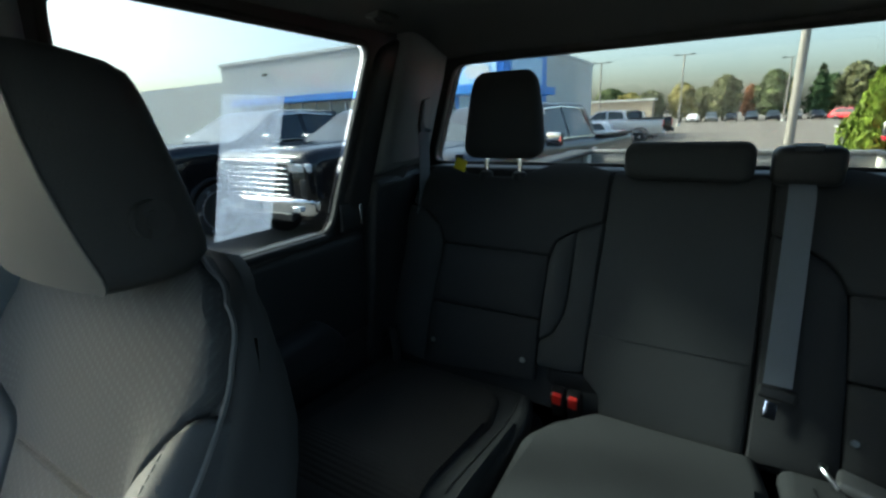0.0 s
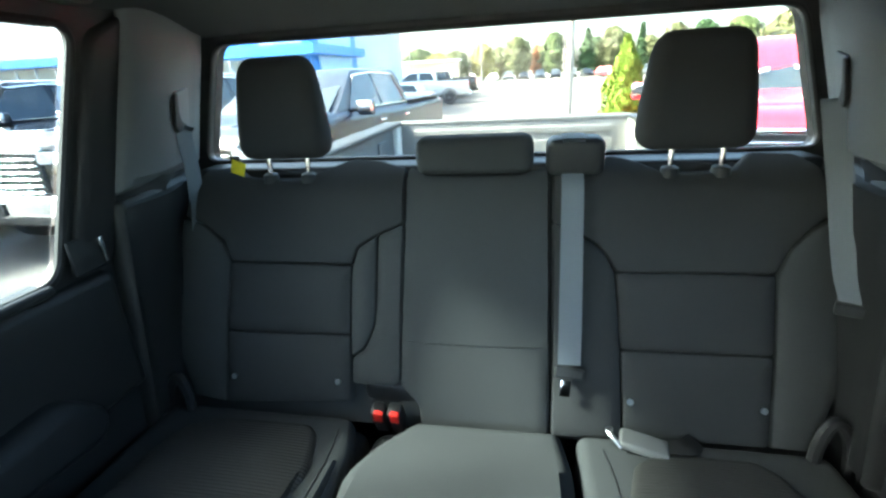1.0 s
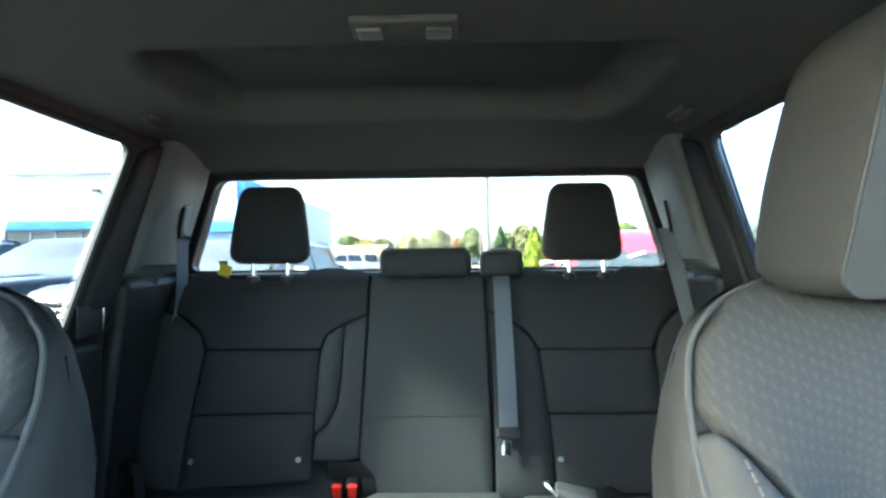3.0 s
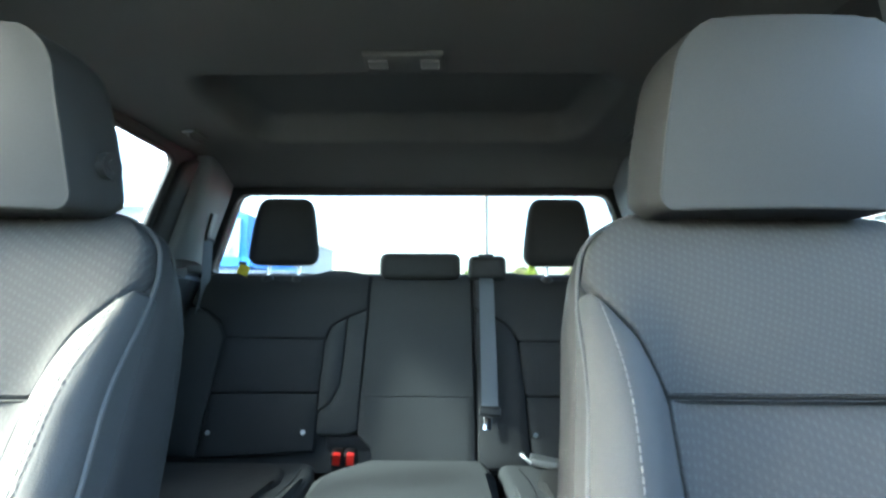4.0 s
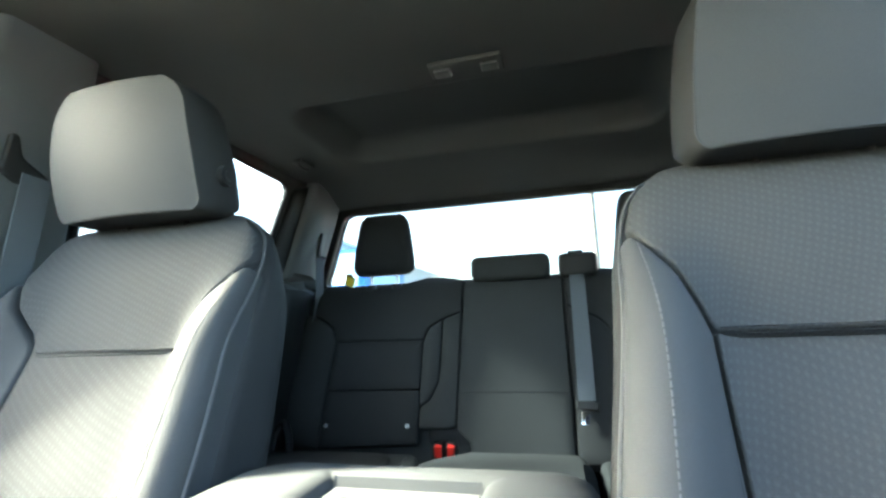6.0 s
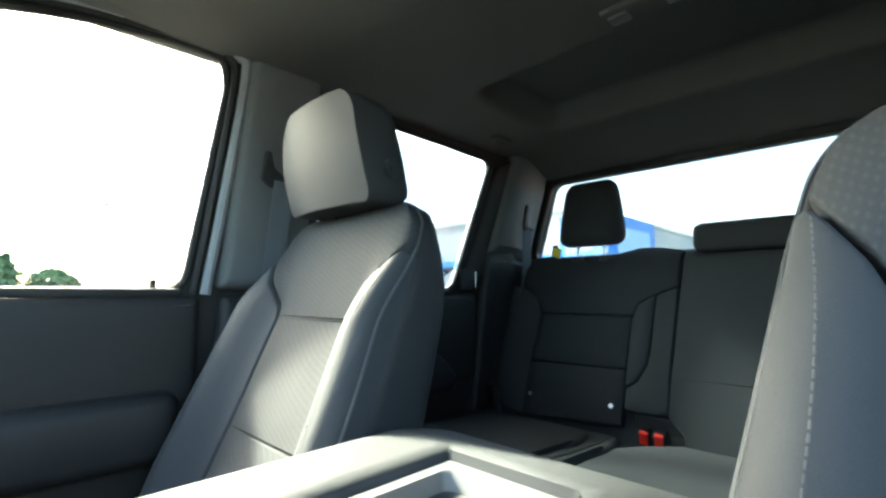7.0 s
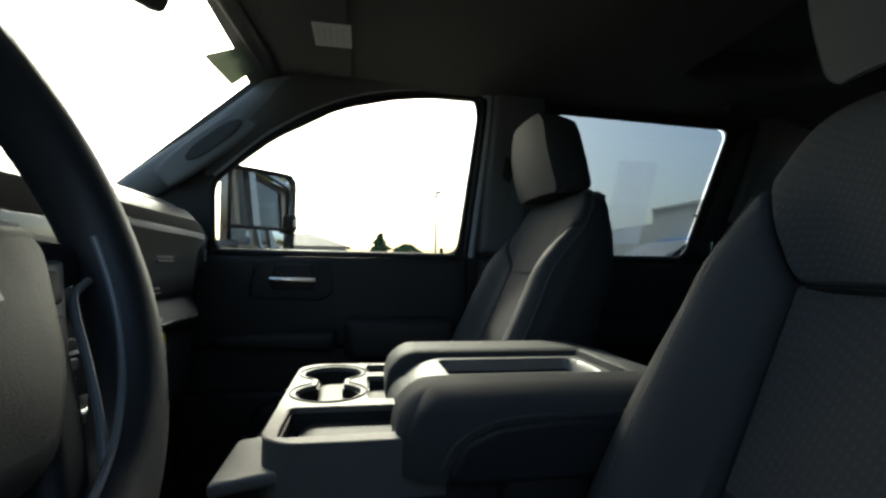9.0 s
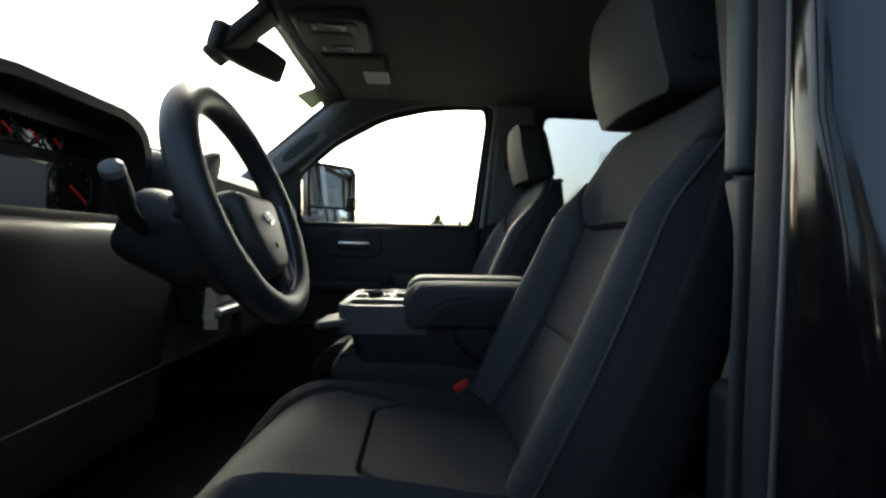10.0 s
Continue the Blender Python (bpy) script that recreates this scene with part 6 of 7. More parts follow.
solid("kerb", rbox((7.9, 0, 0.06), (0.2, 110, 0.14), 0.02), WALLC, "pale concrete kerb", "kerb")

# ---- this pickup's own bed ----
bed = thing("pickup_bed", "silver-grey pickup bed with ribbed tailgate seen through the rear window", "pickup bed", (0, 1.2, 0.6))
for s in (-1, 1):
    part("bed_side", rbox((s * 0.87, 1.27, 1.14), (0.10, 2.06, 0.64), 0.02), BED_DARK, bed, "dark ribbed bed side")
    for k in range(4):
        part("side_rib", rbox((s * 0.817, 0.55 + 0.45 * k, 1.2), (0.02, 0.16, 0.40), 0.009), BED_DARK, bed)
    part("bed_rail", rbox((s * 0.84, 1.27, 1.475), (0.14, 2.06, 0.03), 0.012), TRIM_DARK, bed, "dark plastic bed rail")
    part("outer_side", rbox((s * 0.96, 1.27, 1.05), (0.10, 2.1, 0.80), 0.03), BLACK_PAINT, bed, "black painted bed side")
part("bed_floor", rbox((0, 1.27, 0.82), (1.7, 2.06, 0.04), 0.01), BEDLINE, bed)
part("bed_head", rbox((0, 0.27, 1.14), (1.7, 0.05, 0.66), 0.015), TRIM_DARK, bed)
tg = part("tailgate", rbox((0, 2.30, 1.16), (1.64, 0.07, 0.62), 0.02), BEDLINE, bed, "silver painted tailgate")
part("tailgate_cap", rbox((0, 2.30, 1.475), (1.64, 0.085, 0.03), 0.012), TRIM_GREY, tg, "grey tailgate cap")
for z, hgt in ((1.405, 0.05), (1.29, 0.10), (1.12, 0.12)):
    part("tailgate_rib", rbox((0, 2.262, z), (1.36, 0.02, hgt), 0.009), BEDLINE, tg)
for s in (-1, 1):
    part("tailgate_post", rbox((s * 0.81, 2.25, 1.2), (0.06, 0.12, 0.55), 0.02), mat("pale primer", (0.5, 0.5, 0.47), 0.5), bed)
    part("tie_down", rbox((s * 0.815, 0.7, 1.3), (0.02, 0.04, 0.10), 0.006), SATIN, bed, "silver tie-down plate")


# ---- this pickup's own front and wheels ----
front = thing("own_pickup", "black pickup body with hood and fenders ahead of the windscreen", "pickup truck", (0, -3.2, 0.6))
part("hood", field(-0.92, 0.92, -3.95, -2.54, 30, 24, lambda x, y: 1.36 - 0.07 * (x / 0.92) ** 4 - 0.05 * smoothstep(-3.4, -3.95, y) + 0.015 * smoothstep(0.5, 0.4, abs(x)), skirt=1.2), BLACK_PAINT, front, "black hood")
for s in (-1, 1):
    part("fender", rbox((s * 0.96, -3.2, 1.02), (0.14, 1.5, 0.5), 0.05), BLACK_PAINT, front)
    part("headlamp", rbox((s * 0.78, -3.97, 1.1), (0.34, 0.1, 0.14), 0.03), HEADLAMP, front)
part("grille", rbox((0, -3.98, 1.02), (1.2, 0.1, 0.42), 0.03), TRIM_BLACK, front)
part("bumper", rbox((0, -4.02, 0.68), (2.0, 0.22, 0.24), 0.05), CHROME, front)
part("lower_body", rbox((0, -1.0, 0.62), (1.75, 5.8, 0.12), 0.04), TRIM_BLACK, front, "black underbody")


# ---- vehicles: nose towards -y in their own frame ----
def wheel_part(root, x, y, r, w=0.26):
    s = 1 if x > 0 else -1
    rings = []
    for px, rr in ((-w / 2, r - 0.1), (-w / 2 + 0.01, r - 0.03), (-w / 2 + 0.04, r), (w / 2 - 0.04, r), (w / 2 - 0.01, r - 0.03), (w / 2, r - 0.1)):
        rings.append([(x + px, y + rr * math.cos(math.tau * k / 28), r + rr * math.sin(math.tau * k / 28)) for k in range(28)])
    wl = part("wheel", loft(rings), TYRE, root, "black tyre", local=True)
    bm = cyl((x + s * (w / 2 - 0.03), y, r), (x + s * (w / 2 + 0.004), y, r), 0.075, 16)
    for k in range(6):
        a = math.tau * k / 6
        c = Vector((x + s * (w / 2 - 0.012), y + (r - 0.19) * math.cos(a), r + (r - 0.19) * math.sin(a)))
        rbox(c, (0.02, 0.075, r - 0.11), 0.008, turn=pose(0, 0, 0, math.degrees(a) - 90, 0, 0), bm=bm)
    tube([(x + s * (w / 2 - 0.004), y + (r - 0.105) * math.cos(math.tau * k / 28), r + (r - 0.105) * math.sin(math.tau * k / 28)) for k in range(28)], 0.014, 6, closed=True, bm=bm)
    part("rim", bm, ALLOY, wl, "alloy rim", local=True)


for x in (-0.88, 0.88):
    for y in (-3.2, 1.05):
        w = thing("road_wheel", "black tyre on an alloy rim under this pickup", "wheel", (0, 0, 0), group="road wheels")
        wheel_part(w, x, y, 0.41)


def body_loft(stations, hw_fn):
    rings = []
    for y, z0, z1, hw in stations:
        rings.append([(a, y, b) for a, b in rr_ring(hw, z0, z1, min(0.16, (z1 - z0) * 0.3), 4)])
    return loft(rings)




def side_quad(root, name, pts, material, s, t=0.012):
    bm = bmesh.new()
    A = [bm.verts.new(p) for p in pts]
    B = [bm.verts.new(Vector(p) - Vector(s) * t) for p in pts]
    bm.faces.new(A)
    bm.faces.new(B[::-1])
    for i in range(len(A)):
        bm.faces.new((A[i - 1], B[i - 1], B[i], A[i]))
    return part(name, bm, material, root, local=True)


def pickup(name, label, paint, m, group="parked vehicles", brightwork=CHROME, shown_front=True, size=1.03):
    """A crew cab pickup 6.1 m long; its nose is at y = 0."""
    root = thing(name, label, "pickup truck", (0, 0, 0), group)
    root.matrix_basis = m @ Matrix.Scale(size, 4)
    L = lambda nm, bm, mt, par=root, lab="": part(nm, bm, mt, par, lab, local=True)
    st = [(0.03, 0.62, 1.27, 0.92), (0.08, 0.50, 1.34, 0.97), (0.25, 0.42, 1.39, 0.99), (0.8, 0.42, 1.42, 1.0), (1.5, 0.42, 1.44, 1.0), (2.0, 0.42, 1.44, 1.0), (4.1, 0.42, 1.40, 1.0), (6.0, 0.5, 1.40, 0.98), (6.05, 0.6, 1.36, 0.95)]
    body = L("body", body_loft(st, None), paint)
    # cab
    def cabring(z, y0, y3, hw):
        return [(hw, y3, z), (0, y3 + 0.02, z), (-hw, y3, z), (-hw, (y0 + y3) / 2, z), (-hw, y0, z), (0, y0 - 0.04, z), (hw, y0, z), (hw, (y0 + y3) / 2, z)]
    L("cab", loft([cabring(1.38, 1.55, 4.12, 0.93), cabring(1.6, 1.92, 4.08, 0.86), cabring(1.82, 2.28, 4.02, 0.78), cabring(1.915, 2.46, 3.92, 0.73), cabring(1.945, 2.7, 3.7, 0.6)]), paint)
    for s in (-1, 1):
        q = lambda y, z: (s * (0.945 - (z - 1.38) * 0.36), y, z)
        side_quad(root, "window", [q(1.98, 1.44), q(2.42, 1.82), q(2.95, 1.86), q(2.95, 1.44)], CARGLASS, (s, 0, 0.3))
        side_quad(root, "window", [q(3.05, 1.44), q(3.05, 1.86), q(3.78, 1.83), q(3.95, 1.44)], CARGLASS, (s, 0, 0.3))
        ln = [q(1.92, 1.425), q(2.40, 1.845), q(2.98, 1.88), q(3.80, 1.85), q(3.99, 1.425)]
        L("window_trim", tube([Vector(p) + Vector((s * 0.012, 0, 0)) for p in ln], 0.014, 6, closed=True), brightwork, root, "bright window trim")
        mr = L("door_mirror", rbox((s * 1.16, 1.98, 1.45), (0.22, 0.12, 0.19), 0.04), paint, root)
        L("mirror_cap", rbox((s * 1.17, 1.925, 1.47), (0.2, 0.05, 0.13), 0.02), brightwork, mr, "bright mirror cap")
        L("arm", tube([(s * 0.93, 2.0, 1.42), (s * 1.08, 1.99, 1.43)], 0.025, 8), TRIM_BLACK, mr)
        for y in (2.85, 3.85):
            L("door_handle", rbox((s * 1.005, y, 1.22), (0.03, 0.2, 0.035), 0.012), brightwork, root)
        L("rocker_step", tube([(s * 1.02, 1.75, 0.46), (s * 1.02, 3.95, 0.46)], 0.05, 8), TRIM_BLACK, root)
        for y in (1.05, 4.85):
            arch = [(s * 1.0, y + 0.49 * math.cos(a), 0.42 + 0.49 * math.sin(a)) for a in [math.pi * k / 14 for k in range(15)]]
            L("wheel_arch", tube(arch, 0.035, 6), TRIM_BLACK, root, "black wheel arch")
            wheel_part(root, s * 0.92, y, 0.41)
        L("headlamp", rbox((s * 0.80, 0.08, 1.17), (0.34, 0.14, 0.12), 0.03, turn=pose(0, 0, 0, 0, 0, s * 14)), HEADLAMP, root, "clear headlamp")
        L("lower_lamp", rbox((s * 0.86, 0.06, 0.92), (0.12, 0.1, 0.24), 0.03, turn=pose(0, 0, 0, 0, 0, s * 14)), TRIM_BLACK, root)
        L("tail_lamp", rbox((s * 0.9, 6.02, 1.14), (0.14, 0.08, 0.36), 0.03), TAIL, root, "red tail lamp")
        L("bed_rail", rbox((s * 0.93, 5.1, 1.405), (0.12, 1.85, 0.04), 0.015), TRIM_BLACK, root)
    side_quad(root, "windscreen", [(-0.84, 1.53, 1.42), (0.84, 1.53, 1.42), (0.72, 2.34, 1.84), (-0.72, 2.34, 1.84)], CARGLASS, (0, -0.6, 0.8), 0.03)
    side_quad(root, "rear_window", [(-0.8, 4.125, 1.45), (0.8, 4.125, 1.45), (0.7, 4.06, 1.83), (-0.7, 4.06, 1.83)], CARGLASS, (0, 1, 0), 0.03)
    L("hood_scoop", pad([(-0.45, 0.35), (0.45, 0.35), (0.4, 1.45), (-0.4, 1.45)], lambda u, v, h: (u, v, 1.37 + 0.045 * v + h), 0.03, 0.06, 0.02, 0.1, 0, 0.15), paint)
    if shown_front:
        gr = L("grille", rbox((0, 0.045, 1.04), (1.32, 0.1, 0.46), 0.03), TRIM_BLACK, root, "black grille opening")
        for k in range(6):
            L("grille_bar", rbox((0, -0.012, 0.83 + 0.068 * k), (1.26, 0.03, 0.026), 0.01), brightwork, gr, "chrome grille bar")
        L("grille_bar", rbox((0, -0.015, 1.25), (1.5, 0.06, 0.05), 0.018), brightwork, gr, "chrome upper grille bar")
        bp = L("bumper", rbox((0, 0.0, 0.68), (1.96, 0.26, 0.24), 0.06, (6, 0, 0), lambda p: Vector((p.x, p.y + 0.18 * (p.x / 0.98) ** 2, p.z))), brightwork, root, "chrome front bumper")
        L("lower_intake", rbox((0, -0.03, 0.56), (1.5, 0.16, 0.12), 0.03), TRIM_BLACK, bp)
        L("plate_area", rbox((0, -0.135, 0.68), (0.36, 0.02, 0.14), 0.008), TRIM_BLACK, bp)
        for s in (-1, 1):
            L("fog_lamp", rbox((s * 0.78, 0.0, 0.66), (0.16, 0.12, 0.08), 0.02), HEADLAMP, bp)
    L("rear_bumper", rbox((0, 6.1, 0.6), (1.9, 0.2, 0.2), 0.04), brightwork, root)
    return root


def car(name, label, paint, m, suv=True, group="parked vehicles"):
    """A family car 4.6 m long; its nose is at y = 0."""
    root = thing(name, label, "car", (0, 0, 0), group)
    root.matrix_basis = m
    L = lambda nm, bm, mt, par=root, lab="": part(nm, bm, mt, par, lab, local=True)
    zt, h = (0.98, 1.66) if suv else (0.9, 1.44)
    st = [(0.0, 0.45, zt - 0.3, 0.72), (0.08, 0.35, zt - 0.2, 0.84), (0.5, 0.3, zt - 0.06, 0.9), (1.2, 0.3, zt, 0.92), (3.6, 0.3, zt + 0.03, 0.92), (4.45, 0.35, zt, 0.88), (4.58, 0.45, zt - 0.1, 0.78)]
    L("body", body_loft(st, None), paint)
    rear = 4.35 if suv else 4.0
    def ring(z, y0, y3, hw):
        return [(hw, y3, z), (0, y3 + 0.03, z), (-hw, y3, z), (-hw, (y0 + y3) / 2, z), (-hw, y0, z), (0, y0 - 0.05, z), (hw, y0, z), (hw, (y0 + y3) / 2, z)]
    L("cabin", loft([ring(zt - 0.02, 1.1, rear, 0.86), ring(zt + 0.35, 1.65, rear - 0.1, 0.76), ring(h - 0.04, 2.0, rear - 0.35, 0.66), ring(h, 2.2, rear - 0.5, 0.55)]), paint)
    for s in (-1, 1):
        q = lambda y, z: (s * (0.885 - (z - zt) * 0.29), y, z)
        side_quad(root, "window", [q(1.45, zt + 0.05), q(1.95, h - 0.14), q(2.6, h - 0.1), q(2.6, zt + 0.05)], CARGLASS, (s, 0, 0.3))
        side_quad(root, "window", [q(2.68, zt + 0.05), q(2.68, h - 0.1), q(rear - 0.55, h - 0.14), q(rear - 0.3, zt + 0.05)], CARGLASS, (s, 0, 0.3))
        for y in (0.85, 3.65):
            wheel_part(root, s * 0.82, y, 0.34, 0.22)
        L("headlamp", rbox((s * 0.68, 0.1, zt - 0.24), (0.3, 0.14, 0.1), 0.03), HEADLAMP, root)
        L("tail_lamp", rbox((s * 0.72, 4.52, zt - 0.1), (0.2, 0.1, 0.18), 0.03), TAIL, root)
        L("door_mirror", rbox((s * 0.98, 1.5, zt + 0.08), (0.16, 0.1, 0.12), 0.03), paint, root)
    side_quad(root, "windscreen", [(-0.8, 1.12, zt + 0.04), (0.8, 1.12, zt + 0.04), (0.64, 1.93, h - 0.1), (-0.64, 1.93, h - 0.1)], CARGLASS, (0, -0.6, 0.8), 0.04)
    side_quad(root, "rear_window", [(-0.76, rear + 0.02, zt + 0.08), (0.76, rear + 0.02, zt + 0.08), (0.62, rear - 0.25, h - 0.12), (-0.62, rear - 0.25, h - 0.12)], CARGLASS, (0, 1, 0.3), 0.04)
    L("grille", rbox((0, 0.02, zt - 0.36), (0.9, 0.1, 0.18), 0.03), TRIM_BLACK, root)
    return root


def paint(name, color, metal=0.0):
    return mat(name, color, 0.3, metal, 0.06, 2, 40, 0, coat=0.8, rvar=0.08)


NAVY = mat("dark blue-grey paint", (0.016, 0.022, 0.034), 0.35, 0, 0.06, 2, 40, 0, coat=0.25, rvar=0.08, spec=0.3)
SILVER = paint("silver paint", (0.5, 0.5, 0.5), 0.4)
WHITE = paint("white paint", (0.75, 0.75, 0.75))
REDP = paint("red paint", (0.6, 0.02, 0.04))
GREYP = paint("grey paint", (0.14, 0.15, 0.16), 0.3)

pickup("pickup_truck", "dark blue-grey crew cab pickup with bright window trim parked alongside", NAVY, pose(-3.3, 3.05, 0, 0, 0, -6.5), size=1.0)
pickup("pickup_truck", "black crew cab pickup with a wide chrome grille", BLACK_PAINT, pose(-5.45, 2.9, 0, 0, 0, -1.5), size=1.03)
pickup("pickup_truck", "black crew cab pickup parked in the next bay", BLACK_PAINT, pose(-8.1, 2.2, 0, 0, 0, -2.0), size=1.05)
red = pickup("pickup_truck", "red pickup with white price marks on its windscreen", REDP, pose(2.05, 2.65, 0, 0, 0, -15))
MARK = mat("white window paint", (0.8, 0.8, 0.8), 0.8)
for k, (u, w, t) in enumerate(((-0.45, 0.22, 25), (-0.1, 0.2, -15), (0.3, 0.22, 20), (0.55, 0.18, -20))):
    part("price_mark", rbox((u, 1.80, 1.60), (w, 0.03, 0.03), 0.008, turn=pose(0, 0, 0, -32, t, 0)), MARK, red, "white painted price mark", local=True)
pickup("pickup_truck", "silver crew cab pickup parked across the lot", SILVER, pose(-9.8, 29.5, 0, 0, 0, -84), brightwork=ALLOY)
pickup("pickup_truck", "black pickup parked behind the silver one", BLACK_PAINT, pose(-10.0, 36.0, 0, 0, 0, -84), brightwork=TRIM_BLACK)
pickup("pickup_truck", "white pickup parked far across the lot", WHITE, pose(-11.0, 44.0, 0, 0, 0, -84), brightwork=ALLOY)
car("white_car", "white saloon parked beside the silver pickup", WHITE, pose(-9.8, 26.4, 0, 0, 0, -84), False)
row = [car("parked_car", "white car in the far parked row", WHITE, pose(-6.5, 92, 0, 0, 0, 0), False), car("parked_car", "dark grey car in the far parked row", GREYP, pose(-3.6, 92, 0, 0, 0, 0), True),
       car("parked_car", "black car in the far parked row", BLACK_PAINT, pose(-0.7, 92, 0, 0, 0, 0), False), car("parked_car", "dark blue car in the far parked row", NAVY, pose(2.2, 92, 0, 0, 0, 0), True)]
for k in range(16):
    x = 5.1 + 2.9 * k
    copy_thing(row[[3, 1, 2, 1, 3, 1, 0, 1, 2, 3, 1, 0, 3, 1, 2, 1][k]], pose(x, 92 - 0.25 * k, 0, 0, 0, 3 * math.sin(k)))
car("red_car", "red car in the far parked row", REDP, pose(15.5, 84, 0, 0, 0, 60), True)
for k, x in enumerate((17.5, 20.5, 23.5)):
    copy_thing(row[(0, 1, 0)[k]], pose(x, 82 - k, 0, 0, 0, 80))
car("white_suv", "white SUV standing across the road", WHITE, pose(14.4, 18.6, 0, 0, 0, 172), True)
# Out of view but for a dark reflection; set close to block sky light.
pickup("pickup_truck", "black pickup parked out of view beside the open driver's door to block sky light", BLACK_PAINT, pose(2.8, -4.6, 0, 0, 0, 0), brightwork=TRIM_BLACK)

# ---- dealership building ----
bld = thing("dealership_building", "pale grey dealership with blue fascia and a row of windows", "building", (-25, 24, 0))
part("wall", box((-33, 21.5, 0), (-11.5, 44, 6.1)), WALLC, bld)
part("low_wing", box((-70, 22.3, 0), (-33, 44, 5.2)), WALLC, bld, "lower grey wing")
part("parapet", box((-33.1, 21.4, 6.1), (-11.4, 44.1, 6.3)), FRAME, bld)
part("fascia", box((-31.5, 20.9, 3.25), (-11.9, 21.5, 3.65)), BLUE, bld, "blue fascia band")
for k in range(15):
    x = -31 + 1.28 * k
    w = part("window", box((x, 21.42, 0.9), (x + 1.16, 21.5, 3.15)), WIN, bld)
    part("frame", rbox((x + 1.22, 21.40, 2.0), (0.10, 0.1, 2.4), 0.02), FRAME, w)
    part("transom", rbox((x + 0.58, 21.40, 2.35), (1.18, 0.08, 0.08), 0.02), FRAME, w)
for x in (-28.0, -17.5):
    part("wall_lamp", rbox((x, 21.35, 5.2), (0.3, 0.25, 0.18), 0.04), TRIM_BLACK, bld)
twr = part("entrance_tower", box((-11.9, 19.6, 0), (-9.3, 25.5, 5.4)), BLUE, bld, "blue entrance tower")
part("tower_panel", box((-11.6, 19.5, 2.0), (-9.6, 19.6, 5.2)), BLUE_PALE, twr, "pale blue sign panel")
part("tower_emblem", plate([(-11.3, 3.9), (-11.1, 4.2), (-10.1, 4.2), (-9.9, 3.9), (-10.1, 3.6), (-11.1, 3.6)], [], lambda u, v, w: (u, 19.44 + w, v), 0, 0.06), FRAME, twr, "plain pale emblem")
part("tower_door", box((-11.4, 19.5, 0), (-9.8, 19.6, 1.9)), WIN, twr)
part("side_panel", box((-9.3, 20.4, 1.5), (-9.2, 24.5, 4.8)), BLUE_PALE, twr)
part("canopy", box((-13.5, 18.4, 2.9), (-8.6, 25.0, 3.3)), BLUE, bld, "blue entrance canopy")
# far low buildings
fb = thing("far_building", "low beige building beyond the car park", "building", (-26, 100, 0))
part("wall", box((-40, 100, 0), (-14, 112, 4.2)), mat("beige wall", (0.4, 0.34, 0.26), 0.9, 0, 0.1), fb)
part("roof", box((-40.4, 99.6, 4.2), (-13.6, 112.4, 4.6)), FRAME, fb)
hs = thing("low_house", "low pale building with a grey hipped roof", "building", (-46, -8, 0))
part("wall", box((-52, -13.5, 0), (-44, -3.2, 3.0)), mat("pale siding", (0.34, 0.34, 0.32), 0.8, 0, 0.06), hs)
bm = loft([[(-52.5, -14, 3.0), (-43.5, -14, 3.0), (-43.5, -2.7, 3.0), (-52.5, -2.7, 3.0)], [(-48.5, -11, 4.3), (-47.5, -11, 4.3), (-47.5, -6.5, 4.3), (-48.5, -6.5, 4.3)]])
part("roof", bm, mat("grey shingle", (0.13, 0.125, 0.12), 0.9, 0, 0.15, 1, 20), hs)
for k in range(5):
    part("window", box((-43.99, -12.6 + 1.9 * k, 1.2), (-43.95, -11.6 + 1.9 * k, 2.4)), WIN, hs)

# ---- poles, sign, rail ----
POLE = mat("galvanised pole", (0.24, 0.23, 0.21), 0.6, 0.3, 0.1)


def lamp_pole(x, y, h, r, label):
    p = thing("street_lamp", label, "street lamp", (x, y, 0), group="lot lamps")
    part("pole", tube([(x, y, 0), (x, y, h)], [r, r * 0.75], 14), POLE, p)
    part("base_plate", tube([(x, y, 0), (x, y, 0.35)], r * 2.0, 14), WALLC, p)
    part("cross_arm", tube([(x - 0.9, y, h - 0.1), (x + 0.9, y, h - 0.1)], 0.05, 8), POLE, p)
    for s in (-1, 1):
        part("lamp_head", rbox((x + s * 0.95, y, h - 0.05), (0.55, 0.4, 0.16), 0.05), TRIM_BLACK, p)
    return p


lamp_pole(1.4, 15.0, 10.0, 0.12, "tall galvanised lot lamp with twin heads")
lamp_pole(-6.5, 70.0, 9.0, 0.13, "far lot lamp with twin heads")
lamp_pole(6.0, 86.0, 9.0, 0.13, "far lot lamp with twin heads")
lamp_pole(22.0, 84.0, 10.0, 0.13, "far lot lamp with twin heads")
lamp_pole(-16.0, 66.0, 8.5, 0.13, "far lot lamp with twin heads")
lamp_pole(-38.0, 4.6, 7.5, 0.1, "lot lamp seen beyond the passenger window")
sg = thing("pylon_sign", "large pale grey roadside sign panel with faint lettering", "sign", (9.6, 9.0, 0))
SP = mat("pale sign panel", (0.22, 0.235, 0.24), 0.5, 0, 0.04)
part("panel", plate([(0.0, 2.35), (-0.45, 3.75), (-0.3, 3.9), (3.6, 4.3), (3.2, 2.0), (0.2, 1.2)], [], lambda u, v, w: (9.4 + w + u * 0.1, 10.5 - u, v), 0, 0.2, 0.1), SP, sg)
for k in range(3):
    part("lettering_bar", rbox((9.38 + 0.05 * k, 10.0 - 0.75 * k, 3.45), (0.02, 0.45, 0.14), 0.005), LABEL, sg)
part("post", tube([(9.65, 8.5, 0), (9.65, 8.5, 2.2)], 0.15, 10), POLE, sg)
